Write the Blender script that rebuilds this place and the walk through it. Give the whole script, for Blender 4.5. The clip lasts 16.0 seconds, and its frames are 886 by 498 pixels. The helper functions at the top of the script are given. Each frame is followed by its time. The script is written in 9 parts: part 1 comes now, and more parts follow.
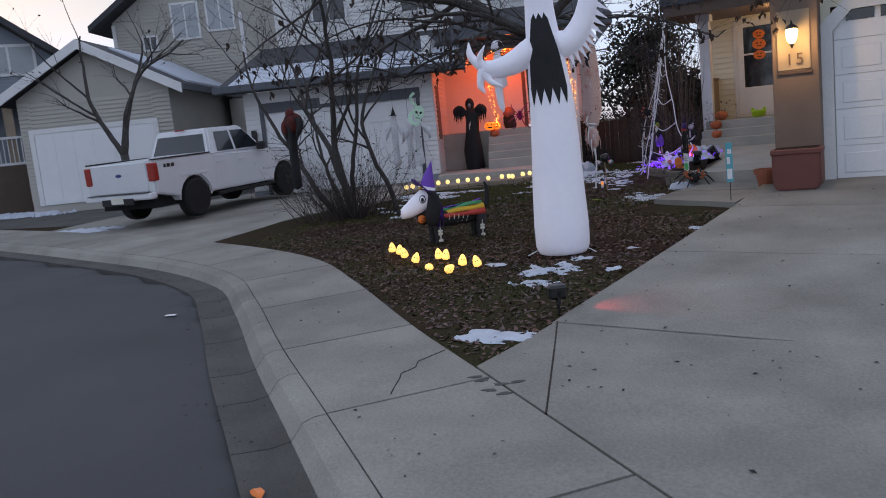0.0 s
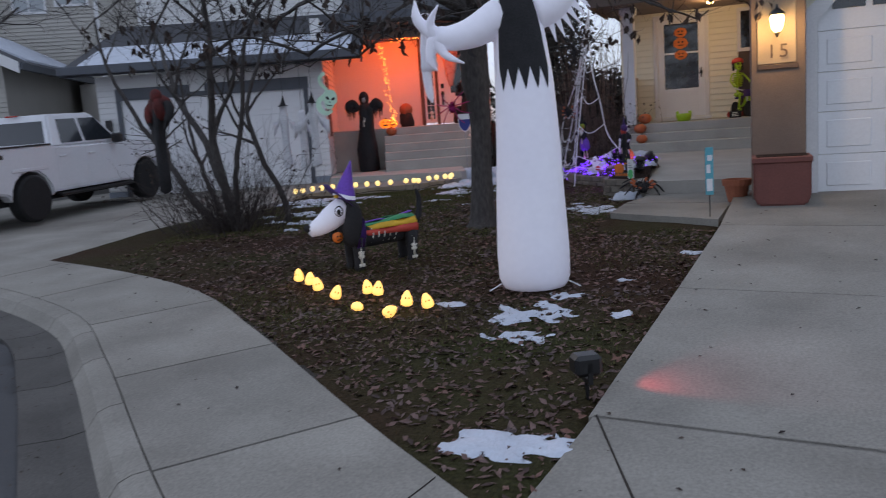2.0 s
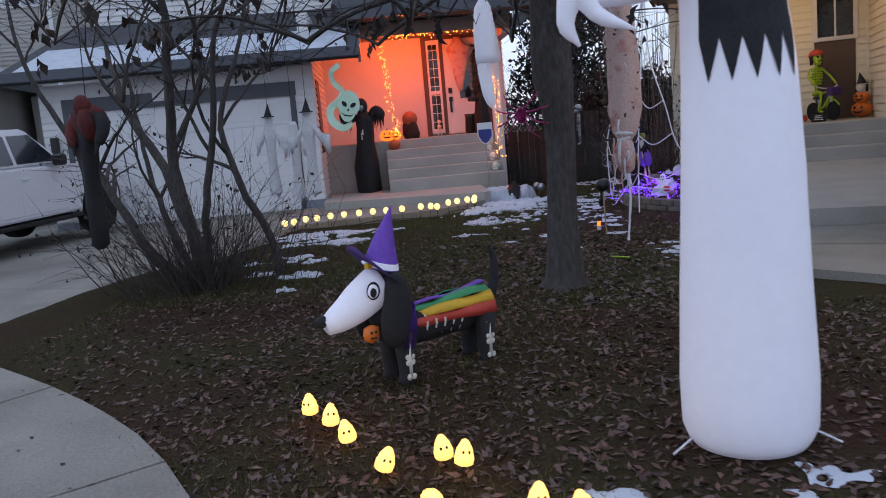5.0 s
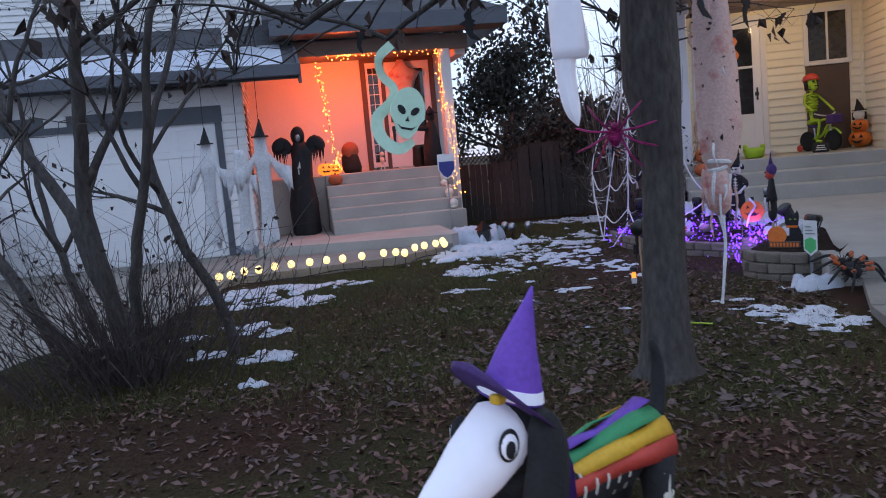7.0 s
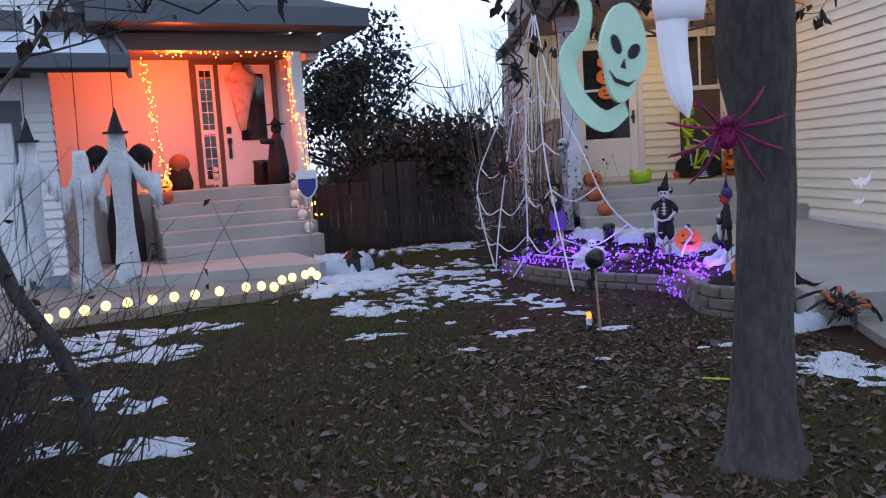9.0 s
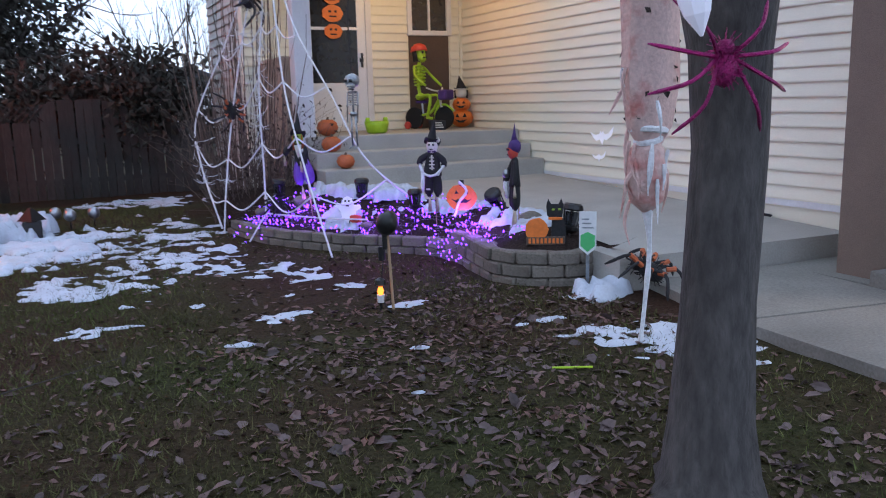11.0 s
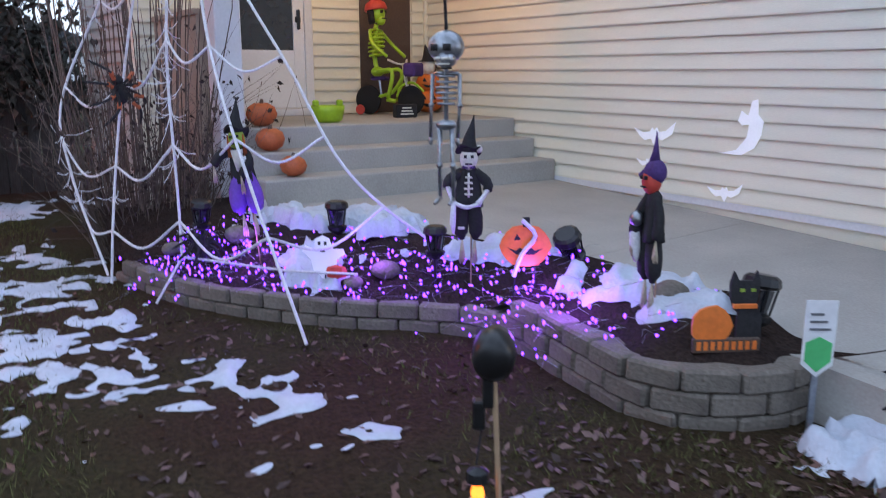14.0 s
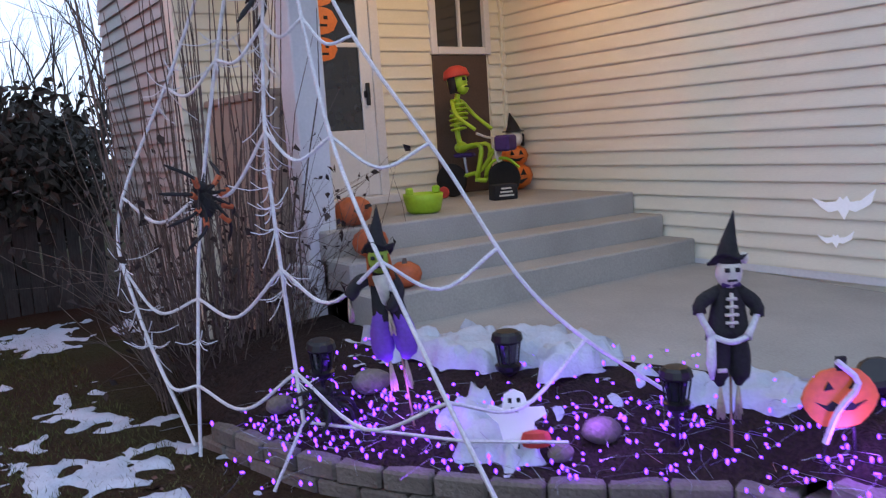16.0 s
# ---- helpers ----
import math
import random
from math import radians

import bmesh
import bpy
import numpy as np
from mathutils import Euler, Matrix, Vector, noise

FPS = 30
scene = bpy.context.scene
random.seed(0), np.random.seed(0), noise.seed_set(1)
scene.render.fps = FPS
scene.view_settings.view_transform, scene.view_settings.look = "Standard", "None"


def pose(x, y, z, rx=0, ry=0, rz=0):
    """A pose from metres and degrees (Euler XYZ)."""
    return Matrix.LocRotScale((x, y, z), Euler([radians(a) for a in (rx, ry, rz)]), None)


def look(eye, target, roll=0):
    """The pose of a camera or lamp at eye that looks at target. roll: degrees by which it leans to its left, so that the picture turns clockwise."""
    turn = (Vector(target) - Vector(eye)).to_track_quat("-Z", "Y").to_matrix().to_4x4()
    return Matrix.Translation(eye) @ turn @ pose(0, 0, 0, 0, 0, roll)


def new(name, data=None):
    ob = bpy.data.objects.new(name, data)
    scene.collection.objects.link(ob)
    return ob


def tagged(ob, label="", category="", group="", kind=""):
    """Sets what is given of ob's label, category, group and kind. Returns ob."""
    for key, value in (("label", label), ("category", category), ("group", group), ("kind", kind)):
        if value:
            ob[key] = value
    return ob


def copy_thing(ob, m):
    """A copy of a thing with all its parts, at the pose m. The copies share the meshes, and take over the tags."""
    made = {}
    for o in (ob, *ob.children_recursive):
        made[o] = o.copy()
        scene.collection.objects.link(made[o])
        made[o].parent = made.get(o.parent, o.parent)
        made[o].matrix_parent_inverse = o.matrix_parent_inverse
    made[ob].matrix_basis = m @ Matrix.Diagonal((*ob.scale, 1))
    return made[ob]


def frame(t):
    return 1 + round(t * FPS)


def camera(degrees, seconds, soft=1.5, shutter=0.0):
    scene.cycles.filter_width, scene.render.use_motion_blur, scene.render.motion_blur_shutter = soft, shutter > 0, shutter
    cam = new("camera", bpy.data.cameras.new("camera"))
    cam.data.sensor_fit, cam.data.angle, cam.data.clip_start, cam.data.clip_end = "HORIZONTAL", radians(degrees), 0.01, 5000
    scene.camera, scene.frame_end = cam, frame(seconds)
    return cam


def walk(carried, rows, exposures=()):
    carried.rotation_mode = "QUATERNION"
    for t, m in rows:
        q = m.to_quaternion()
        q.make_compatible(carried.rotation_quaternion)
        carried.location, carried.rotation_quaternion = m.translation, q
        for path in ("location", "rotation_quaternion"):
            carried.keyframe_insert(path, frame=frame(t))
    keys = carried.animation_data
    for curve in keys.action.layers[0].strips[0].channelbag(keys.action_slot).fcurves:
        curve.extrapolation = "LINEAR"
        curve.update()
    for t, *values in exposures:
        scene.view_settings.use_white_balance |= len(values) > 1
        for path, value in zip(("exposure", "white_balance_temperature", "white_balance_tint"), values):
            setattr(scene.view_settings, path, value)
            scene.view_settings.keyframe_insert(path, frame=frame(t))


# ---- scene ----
cam = camera(57.3, 16.0, soft=1.0, shutter=0.3)
PATH = [
    (0, (0.0, 0.0, 1.5), (-0.99, 1.715, 1.218), -5.75),
    (0.5, (-0.439, 0.464, 1.51), (-1.378, 2.206, 1.221), -5.23),
    (1, (-0.869, 0.862, 1.479), (-1.75, 2.633, 1.188), -5.0),
    (1.5, (-1.252, 1.36, 1.462), (-2.114, 3.14, 1.161), -4.69),
    (2, (-1.573, 1.78, 1.462), (-2.272, 3.629, 1.157), -4.09),
    (2.5, (-1.755, 2.26, 1.434), (-2.316, 4.157, 1.138), -3.98),
    (3, (-1.948, 2.842, 1.504), (-2.572, 4.72, 1.215), -4.33),
    (3.5, (-2.215, 3.256, 1.538), (-2.865, 5.124, 1.241), -5.55),
    (4, (-2.528, 3.659, 1.536), (-3.174, 5.527, 1.227), -5.15),
    (4.2, (-2.651, 3.821, 1.566), (-3.32, 5.683, 1.271), -5.27),
    (6.3, (-4.275, 5.481, 1.586), (-4.781, 7.393, 1.286), -3.64),
    (6.5, (-4.405, 5.693, 1.571), (-4.862, 7.622, 1.302), -3.79),
    (7, (-4.752, 6.139, 1.604), (-5.17, 8.082, 1.378), -5.15),
    (7.5, (-5.16, 6.472, 1.589), (-5.433, 8.441, 1.372), -4.41),
    (8, (-5.403, 6.861, 1.562), (-5.572, 8.842, 1.348), -3.9),
    (8.5, (-5.70, 7.25, 1.562), (-5.805, 9.237, 1.362), -3.7),
    (9, (-5.985, 7.61, 1.578), (-5.899, 9.598, 1.375), -3.55),
    (9.5, (-6.165, 8.0, 1.515), (-6.005, 9.984, 1.316), -3.35),
    (10, (-6.375, 8.26, 1.56), (-5.903, 10.188, 1.318), -2.7),
    (10.2, (-6.43, 8.42, 1.58), (-5.852, 10.315, 1.318), -2.3),
    (12.3, (-6.345, 10.114, 1.417), (-5.314, 11.748, 0.901), 2.45),
    (12.5, (-6.269, 10.377, 1.39), (-5.234, 12.007, 0.869), 4.76),
    (13, (-6.155, 10.925, 1.354), (-5.116, 12.551, 0.828), 7.67),
    (13.5, (-6.026, 11.474, 1.462), (-4.959, 13.092, 0.97), 5.83),
    (14, (-5.963, 11.948, 1.629), (-4.885, 13.577, 1.2), -0.06),
    (14.5, (-5.979, 12.403, 1.68), (-4.878, 14.032, 1.314), -3.33),
    (15, (-5.956, 12.811, 1.68), (-4.855, 14.441, 1.323), -3.73),
    (15.5, (-5.935, 13.238, 1.716), (-4.834, 14.872, 1.373), -3.73),
    (16, (-6.006, 13.614, 1.755), (-4.906, 15.26, 1.475), -3.74),
]
walk(cam, [(t, look(eye, target, roll)) for t, eye, target, roll in PATH],
     exposures=[(0.0, -0.22, 6600, 9), (4.0, -0.08, 6500, 9), (7.0, 0.22, 5950, 8), (8.5, 0.38, 5900, 7), (10.0, 0.50, 5900, 7), (12.5, 0.94, 5950, 6), (13.5, 0.90, 5950, 6), (15.0, 0.55, 5850, 9), (16.0, 0.52, 5850, 9)])

# ---- world and light: dusk under thin cloud, the glow low beyond the street's far end ----
SUN_AZ = 62.0
world = bpy.data.worlds.new("dusk_sky")
scene.world = world
world.use_nodes = True
wn, wl = world.node_tree.nodes, world.node_tree.links
wn.clear()
w_out = wn.new("ShaderNodeOutputWorld")
w_bg = wn.new("ShaderNodeBackground")
w_sky = wn.new("ShaderNodeTexSky")
w_sky.sky_type = "NISHITA"
w_sky.sun_disc = False
w_sky.sun_elevation = radians(3.0)
w_sky.sun_rotation = radians(-SUN_AZ)
w_sky.altitude = 1000
w_sky.air_density, w_sky.dust_density, w_sky.ozone_density = 1.0, 1.6, 1.2
w_tc = wn.new("ShaderNodeTexCoord")
w_map = wn.new("ShaderNodeMapping")
w_map.inputs["Scale"].default_value = (1.0, 1.0, 4.5)
w_noise = wn.new("ShaderNodeTexNoise")
w_noise.inputs["Scale"].default_value = 2.2
w_noise.inputs["Detail"].default_value = 7.0
w_noise.inputs["Roughness"].default_value = 0.55
w_ramp = wn.new("ShaderNodeValToRGB")
w_ramp.color_ramp.elements[0].position, w_ramp.color_ramp.elements[1].position = 0.38, 0.68
w_ramp.color_ramp.elements[0].color = (0.55, 0.55, 0.55, 1)
w_ramp.color_ramp.elements[1].color = (0.97, 0.97, 0.97, 1)
w_mix = wn.new("ShaderNodeMix")
w_mix.data_type = "RGBA"
w_cloud = wn.new("ShaderNodeRGB")
w_cloud.outputs[0].default_value = (6.3, 7.15, 9.3, 1)
wl.new(w_tc.outputs["Generated"], w_map.inputs["Vector"])
wl.new(w_map.outputs["Vector"], w_noise.inputs["Vector"])
wl.new(w_noise.outputs["Fac"], w_ramp.inputs["Fac"])
wl.new(w_ramp.outputs["Color"], w_mix.inputs["Factor"])
wl.new(w_sky.outputs["Color"], w_mix.inputs["A"])
wl.new(w_cloud.outputs[0], w_mix.inputs["B"])
wl.new(w_mix.outputs["Result"], w_bg.inputs["Color"])
w_bg.inputs["Strength"].default_value = 0.15
wl.new(w_bg.outputs["Background"], w_out.inputs["Surface"])

sun = new("sun", bpy.data.lights.new("sun", "SUN"))
sun.data.energy, sun.data.angle, sun.data.color = 0.5, radians(20), (1.0, 0.86, 0.78)
sun.matrix_world = look((0, 0, 30), (30 * math.sin(radians(SUN_AZ)), -30 * math.cos(radians(SUN_AZ)), 22))


def lamp(name, kind, place, power, colour, size=0.05, target=None, spot=60.0):
    data = bpy.data.lights.new(name, kind)
    data.energy, data.color = power, colour
    if kind == "SPOT":
        data.spot_size, data.spot_blend = radians(spot), 0.6
    data.shadow_soft_size = size
    ob = new(name, data)
    ob.matrix_world = look(place, target) if target else pose(*place)
    return ob


# ---- materials ----
def material(name, colour, rough=0.7, metal=0.0, second=None, scale=8.0, fine=60.0, amount=0.35, bump=0.15, depth=0.01,
             emit=0.0, emit_colour=None, per_object=0.0, per_island=0.0, stretch=(1, 1, 1), trans=0.0, mid=0.5, soft=0.22, spec=0.5):
    """A surface with blotches and grain: colour and second mixed by large noise, darkened by fine noise, with fine relief."""
    m = bpy.data.materials.new(name)
    m.use_nodes = True
    n, l = m.node_tree.nodes, m.node_tree.links
    b = n["Principled BSDF"]
    b.inputs["Roughness"].default_value = rough
    b.inputs["Metallic"].default_value = metal
    b.inputs["Specular IOR Level"].default_value = spec
    tc = n.new("ShaderNodeTexCoord")
    mp = n.new("ShaderNodeMapping")
    mp.inputs["Scale"].default_value = stretch
    l.new(tc.outputs["Object"], mp.inputs["Vector"])
    big, small = n.new("ShaderNodeTexNoise"), n.new("ShaderNodeTexNoise")
    big.inputs["Scale"].default_value, small.inputs["Scale"].default_value = scale, fine
    big.inputs["Detail"].default_value, small.inputs["Detail"].default_value = 5.0, 4.0
    for t in (big, small):
        l.new(mp.outputs["Vector"], t.inputs["Vector"])
    ramp = n.new("ShaderNodeMapRange")
    ramp.inputs["From Min"].default_value, ramp.inputs["From Max"].default_value = mid - soft, mid + soft
    l.new(big.outputs["Fac"], ramp.inputs["Value"])
    mix = n.new("ShaderNodeMix")
    mix.data_type = "RGBA"
    second = second or tuple(c * (1 - amount) for c in colour)
    mix.inputs["A"].default_value, mix.inputs["B"].default_value = (*colour, 1), (*second, 1)
    l.new(ramp.outputs["Result"], mix.inputs["Factor"])
    grain = n.new("ShaderNodeMapRange")
    grain.inputs["From Min"].default_value, grain.inputs["From Max"].default_value = 0.25, 0.75
    grain.inputs["To Min"].default_value, grain.inputs["To Max"].default_value = 1 - amount, 1 + amount * 0.5
    l.new(small.outputs["Fac"], grain.inputs["Value"])
    value = grain.outputs["Result"]
    if per_object or per_island:
        info = n.new("ShaderNodeObjectInfo" if per_object else "ShaderNodeNewGeometry")
        vary = n.new("ShaderNodeMapRange")
        k = per_object or per_island
        vary.inputs["To Min"].default_value, vary.inputs["To Max"].default_value = 1 - k, 1 + k
        l.new(info.outputs["Random" if per_object else "Random Per Island"], vary.inputs["Value"])
        times = n.new("ShaderNodeMath")
        times.operation = "MULTIPLY"
        l.new(value, times.inputs[0]), l.new(vary.outputs["Result"], times.inputs[1])
        value = times.outputs["Value"]
    hsv = n.new("ShaderNodeHueSaturation")
    l.new(mix.outputs["Result"], hsv.inputs["Color"])
    l.new(value, hsv.inputs["Value"])
    l.new(hsv.outputs["Color"], b.inputs["Base Color"])
    if bump:
        bp = n.new("ShaderNodeBump")
        bp.inputs["Strength"].default_value, bp.inputs["Distance"].default_value = bump, depth
        l.new(small.outputs["Fac"], bp.inputs["Height"])
        l.new(bp.outputs["Normal"], b.inputs["Normal"])
    if emit:
        b.inputs["Emission Color"].default_value = (*(emit_colour or colour), 1)
        b.inputs["Emission Strength"].default_value = emit
    if trans:
        b.inputs["Transmission Weight"].default_value = trans
    return m


M = {}
M["asphalt"] = material("asphalt", (0.066, 0.068, 0.074), 0.9, second=(0.045, 0.047, 0.052), scale=0.7, fine=140, amount=0.4, bump=0.5, depth=0.006)
M["concrete"] = material("concrete", (0.315, 0.300, 0.268), 0.88, second=(0.19, 0.178, 0.158), scale=1.1, fine=60, amount=0.24, bump=0.5, depth=0.004, per_object=0.08, spec=0.3)
M["concrete_dark"] = material("gutter_concrete", (0.095, 0.090, 0.084), 0.9, second=(0.050, 0.047, 0.044), scale=1.8, fine=70, amount=0.35, bump=0.3, depth=0.004, per_object=0.08)
M["concrete_step"] = material("step_concrete", (0.44, 0.42, 0.38), 0.82, second=(0.34, 0.325, 0.295), scale=1.6, fine=80, amount=0.15, bump=0.2, depth=0.003)
M["joint_dirt"] = material("joint_dirt", (0.035, 0.028, 0.022), 0.95, scale=9, fine=60, amount=0.5)
M["soil"] = material("lawn_soil", (0.047, 0.026, 0.017), 0.95, second=(0.040, 0.041, 0.016), scale=0.55, fine=45, amount=0.55, bump=0.9, depth=0.03, mid=0.53, soft=0.12, spec=0.1)
M["mulch"] = material("bed_mulch", (0.030, 0.020, 0.018), 0.95, second=(0.045, 0.030, 0.024), scale=9, fine=55, amount=0.6, bump=1.0, depth=0.03, spec=0.15)
M["grass"] = material("grass_blades", (0.078, 0.096, 0.027), 0.8, second=(0.10, 0.085, 0.038), scale=1.2, fine=30, amount=0.3, bump=0, per_island=0.4, spec=0.15)
M["leaf"] = material("fallen_leaf", (0.085, 0.052, 0.046), 0.6, second=(0.15, 0.118, 0.118), scale=2.5, fine=50, amount=0.3, bump=0.2, depth=0.002, per_object=0.5, spec=0.4)
M["leaf_pile"] = material("fallen_leaves", (0.112, 0.051, 0.036), 0.7, second=(0.112, 0.080, 0.076), scale=2.0, fine=50, amount=0.3, bump=0, per_island=0.6, spec=0.35)
M["snow"] = material("snow", (0.58, 0.62, 0.70), 0.6, second=(0.44, 0.48, 0.56), scale=6, fine=60, amount=0.10, bump=0.5, depth=0.012)
M["siding_cream"] = material("cream_vinyl_siding", (0.80, 0.77, 0.63), 0.5, second=(0.75, 0.72, 0.585), scale=1.2, fine=40, amount=0.06, bump=0.06, depth=0.002, stretch=(1, 1, 8), per_object=0.02)
M["siding_grey"] = material("grey_vinyl_siding", (0.44, 0.42, 0.38), 0.55, second=(0.39, 0.37, 0.335), scale=1.0, fine=40, amount=0.08, bump=0.05, depth=0.002, per_object=0.02)
M["siding_white"] = material("white_vinyl_siding", (0.72, 0.72, 0.72), 0.5, second=(0.66, 0.66, 0.66), scale=1.0, fine=40, amount=0.07, bump=0.05, depth=0.002, per_object=0.02)
M["siding_blue"] = material("blue_grey_siding", (0.25, 0.28, 0.33), 0.6, scale=1.0, fine=40, amount=0.1, bump=0.05)
M["stucco_brown"] = material("brown_stucco", (0.20, 0.145, 0.115), 0.9, second=(0.17, 0.125, 0.10), scale=3, fine=130, amount=0.2, bump=0.6, depth=0.004)
M["stucco_tan"] = material("tan_stucco", (0.36, 0.29, 0.22), 0.9, scale=3, fine=120, amount=0.15, bump=0.5, depth=0.004)
M["trim_white"] = material("white_trim_paint", (0.74, 0.74, 0.75), 0.45, scale=4, fine=40, amount=0.08, bump=0.05, depth=0.002)
M["door_white"] = material("white_door_paint", (0.78, 0.79, 0.81), 0.4, scale=2, fine=40, amount=0.05, bump=0.03, depth=0.002)
M["trim_brown"] = material("brown_trim_paint", (0.10, 0.065, 0.048), 0.5, scale=4, fine=60, amount=0.2, bump=0.1)
M["soffit"] = material("brown_soffit", (0.19, 0.14, 0.11), 0.6, scale=3, fine=40, amount=0.15, bump=0.05)
M["fascia_grey"] = material("slate_grey_fascia", (0.085, 0.095, 0.115), 0.5, scale=3, fine=40, amount=0.15, bump=0.05)
M["shingle"] = material("asphalt_shingle", (0.075, 0.078, 0.088), 0.95, second=(0.05, 0.052, 0.06), scale=2.5, fine=120, amount=0.4, bump=0.5, depth=0.006)
M["glass"] = material("dark_window_glass", (0.02, 0.024, 0.03), 0.06, scale=1, fine=10, amount=0.1, bump=0)
M["glass"].node_tree.nodes["Principled BSDF"].inputs["Specular IOR Level"].default_value = 0.8
M["bark"] = material("grey_bark", (0.082, 0.074, 0.070), 0.95, second=(0.046, 0.040, 0.038), scale=7, fine=34, amount=0.5, bump=1.0, depth=0.02, stretch=(1, 1, 0.35))
M["twig"] = material("bare_twig", (0.060, 0.046, 0.042), 0.9, scale=12, fine=60, amount=0.4, bump=0.3)
M["cane"] = material("pale_dry_cane", (0.17, 0.130, 0.105), 0.9, second=(0.085, 0.062, 0.052), scale=5, fine=50, amount=0.35, bump=0.2, per_island=0.35)
M["dead_leaf"] = material("dark_dead_leaf", (0.030, 0.020, 0.018), 0.85, second=(0.055, 0.035, 0.026), scale=8, fine=60, amount=0.4, bump=0.2, per_island=0.5)
M["evergreen"] = material("dusky_foliage", (0.030, 0.034, 0.026), 0.8, second=(0.055, 0.040, 0.030), scale=0.9, fine=40, amount=0.4, bump=0, per_island=0.5)
M["fence"] = material("weathered_fence_board", (0.050, 0.044, 0.040), 0.9, second=(0.034, 0.030, 0.028), scale=4, fine=50, amount=0.4, bump=0.4, stretch=(1, 1, 0.2), per_object=0.25)
M["block"] = material("split_face_block", (0.235, 0.205, 0.17), 0.95, second=(0.14, 0.122, 0.102), scale=7, fine=55, amount=0.3, bump=0.9, depth=0.012, per_object=0.16)
# faint lavender glow put into the white cloth; no lamp stands inside it
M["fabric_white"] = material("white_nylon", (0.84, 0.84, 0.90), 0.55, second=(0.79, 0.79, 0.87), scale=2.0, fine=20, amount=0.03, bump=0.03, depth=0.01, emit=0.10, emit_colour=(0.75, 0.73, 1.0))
M["cloth_white"] = material("white_gauze", (0.80, 0.81, 0.83), 0.9, second=(0.62, 0.63, 0.67), scale=9, fine=60, amount=0.2, bump=0.5)
M["black"] = material("black_cloth", (0.012, 0.012, 0.014), 0.85, second=(0.022, 0.021, 0.024), scale=8, fine=60, amount=0.4, bump=0.4)
M["black_gloss"] = material("black_plastic", (0.012, 0.012, 0.013), 0.35, scale=8, fine=60, amount=0.3, bump=0.05)
M["purple"] = material("purple_cloth", (0.19, 0.075, 0.52), 0.7, second=(0.15, 0.06, 0.43), scale=5, fine=50, amount=0.2, bump=0.3)
M["purple_dark"] = material("deep_purple_cloth", (0.07, 0.03, 0.16), 0.8, scale=6, fine=60, amount=0.25, bump=0.3)
M["orange"] = material("orange_plastic", (0.80, 0.21, 0.03), 0.5, second=(0.68, 0.16, 0.02), scale=6, fine=40, amount=0.15, bump=0.1)
M["pumpkin"] = material("terracotta_orange_pumpkin", (0.52, 0.13, 0.04), 0.6, second=(0.42, 0.10, 0.035), scale=6, fine=40, amount=0.2, bump=0.2)
M["terracotta"] = material("terracotta", (0.36, 0.12, 0.065), 0.8, second=(0.28, 0.095, 0.05), scale=4, fine=60, amount=0.2, bump=0.2)
M["planter_red"] = material("dark_red_planter", (0.17, 0.055, 0.042), 0.65, second=(0.14, 0.045, 0.036), scale=4, fine=50, amount=0.2, bump=0.2)
M["green_lime"] = material("lime_green_plastic", (0.42, 0.62, 0.02), 0.45, second=(0.34, 0.54, 0.02), scale=6, fine=40, amount=0.12, bump=0.1)
M["green"] = material("green_nylon", (0.05, 0.30, 0.12), 0.6, scale=5, fine=40, amount=0.15, bump=0.1)
M["yellow"] = material("golden_yellow_nylon", (0.75, 0.45, 0.03), 0.6, scale=5, fine=40, amount=0.15, bump=0.1)
M["red"] = material("red_nylon", (0.55, 0.06, 0.04), 0.6, scale=5, fine=40, amount=0.15, bump=0.1)
M["red_dark"] = material("dark_red_cloth", (0.16, 0.022, 0.018), 0.85, second=(0.05, 0.012, 0.012), scale=9, fine=60, amount=0.35, bump=0.4)
M["bone"] = material("off_white_bone", (0.72, 0.70, 0.62), 0.6, scale=6, fine=50, amount=0.15, bump=0.15)
M["bone_green"] = material("pale_green_card", (0.55, 0.78, 0.60), 0.6, second=(0.50, 0.72, 0.56), scale=4, fine=40, amount=0.06, bump=0.05)
M["silver"] = material("silver_plastic", (0.40, 0.42, 0.45), 0.28, 0.85, scale=8, fine=40, amount=0.3, bump=0.15)
M["rope"] = material("white_web_cord", (0.78, 0.78, 0.80), 0.85, second=(0.62, 0.62, 0.65), scale=14, fine=90, amount=0.2, bump=0.5)
M["gauze_pink"] = material("blood_stained_gauze", (0.66, 0.47, 0.43), 0.85, second=(0.48, 0.14, 0.12), scale=7, fine=55, amount=0.2, bump=0.5, mid=0.62, soft=0.10)
M["tinsel"] = material("magenta_tinsel", (0.42, 0.02, 0.17), 0.3, 0.6, second=(0.22, 0.01, 0.10), scale=20, fine=90, amount=0.4, bump=0.8, per_island=0.4)
M["truck_white"] = material("white_car_paint", (0.66, 0.67, 0.70), 0.25, scale=2, fine=20, amount=0.04, bump=0)
M["rubber"] = material("black_rubber", (0.012, 0.012, 0.013), 0.9, scale=8, fine=60, amount=0.3, bump=0.4)
M["tail_red"] = material("red_tail_lamp", (0.36, 0.03, 0.02), 0.2, scale=8, fine=60, amount=0.2, bump=0.05)
M["wood"] = material("pale_wooden_stake", (0.42, 0.29, 0.17), 0.8, scale=8, fine=60, amount=0.25, bump=0.3, stretch=(1, 1, 0.2))
M["sign_teal"] = material("teal_sign_print", (0.10, 0.38, 0.46), 0.5, scale=6, fine=40, amount=0.1, bump=0)
M["sign_green"] = material("green_sign_print", (0.10, 0.50, 0.16), 0.5, scale=6, fine=40, amount=0.1, bump=0)
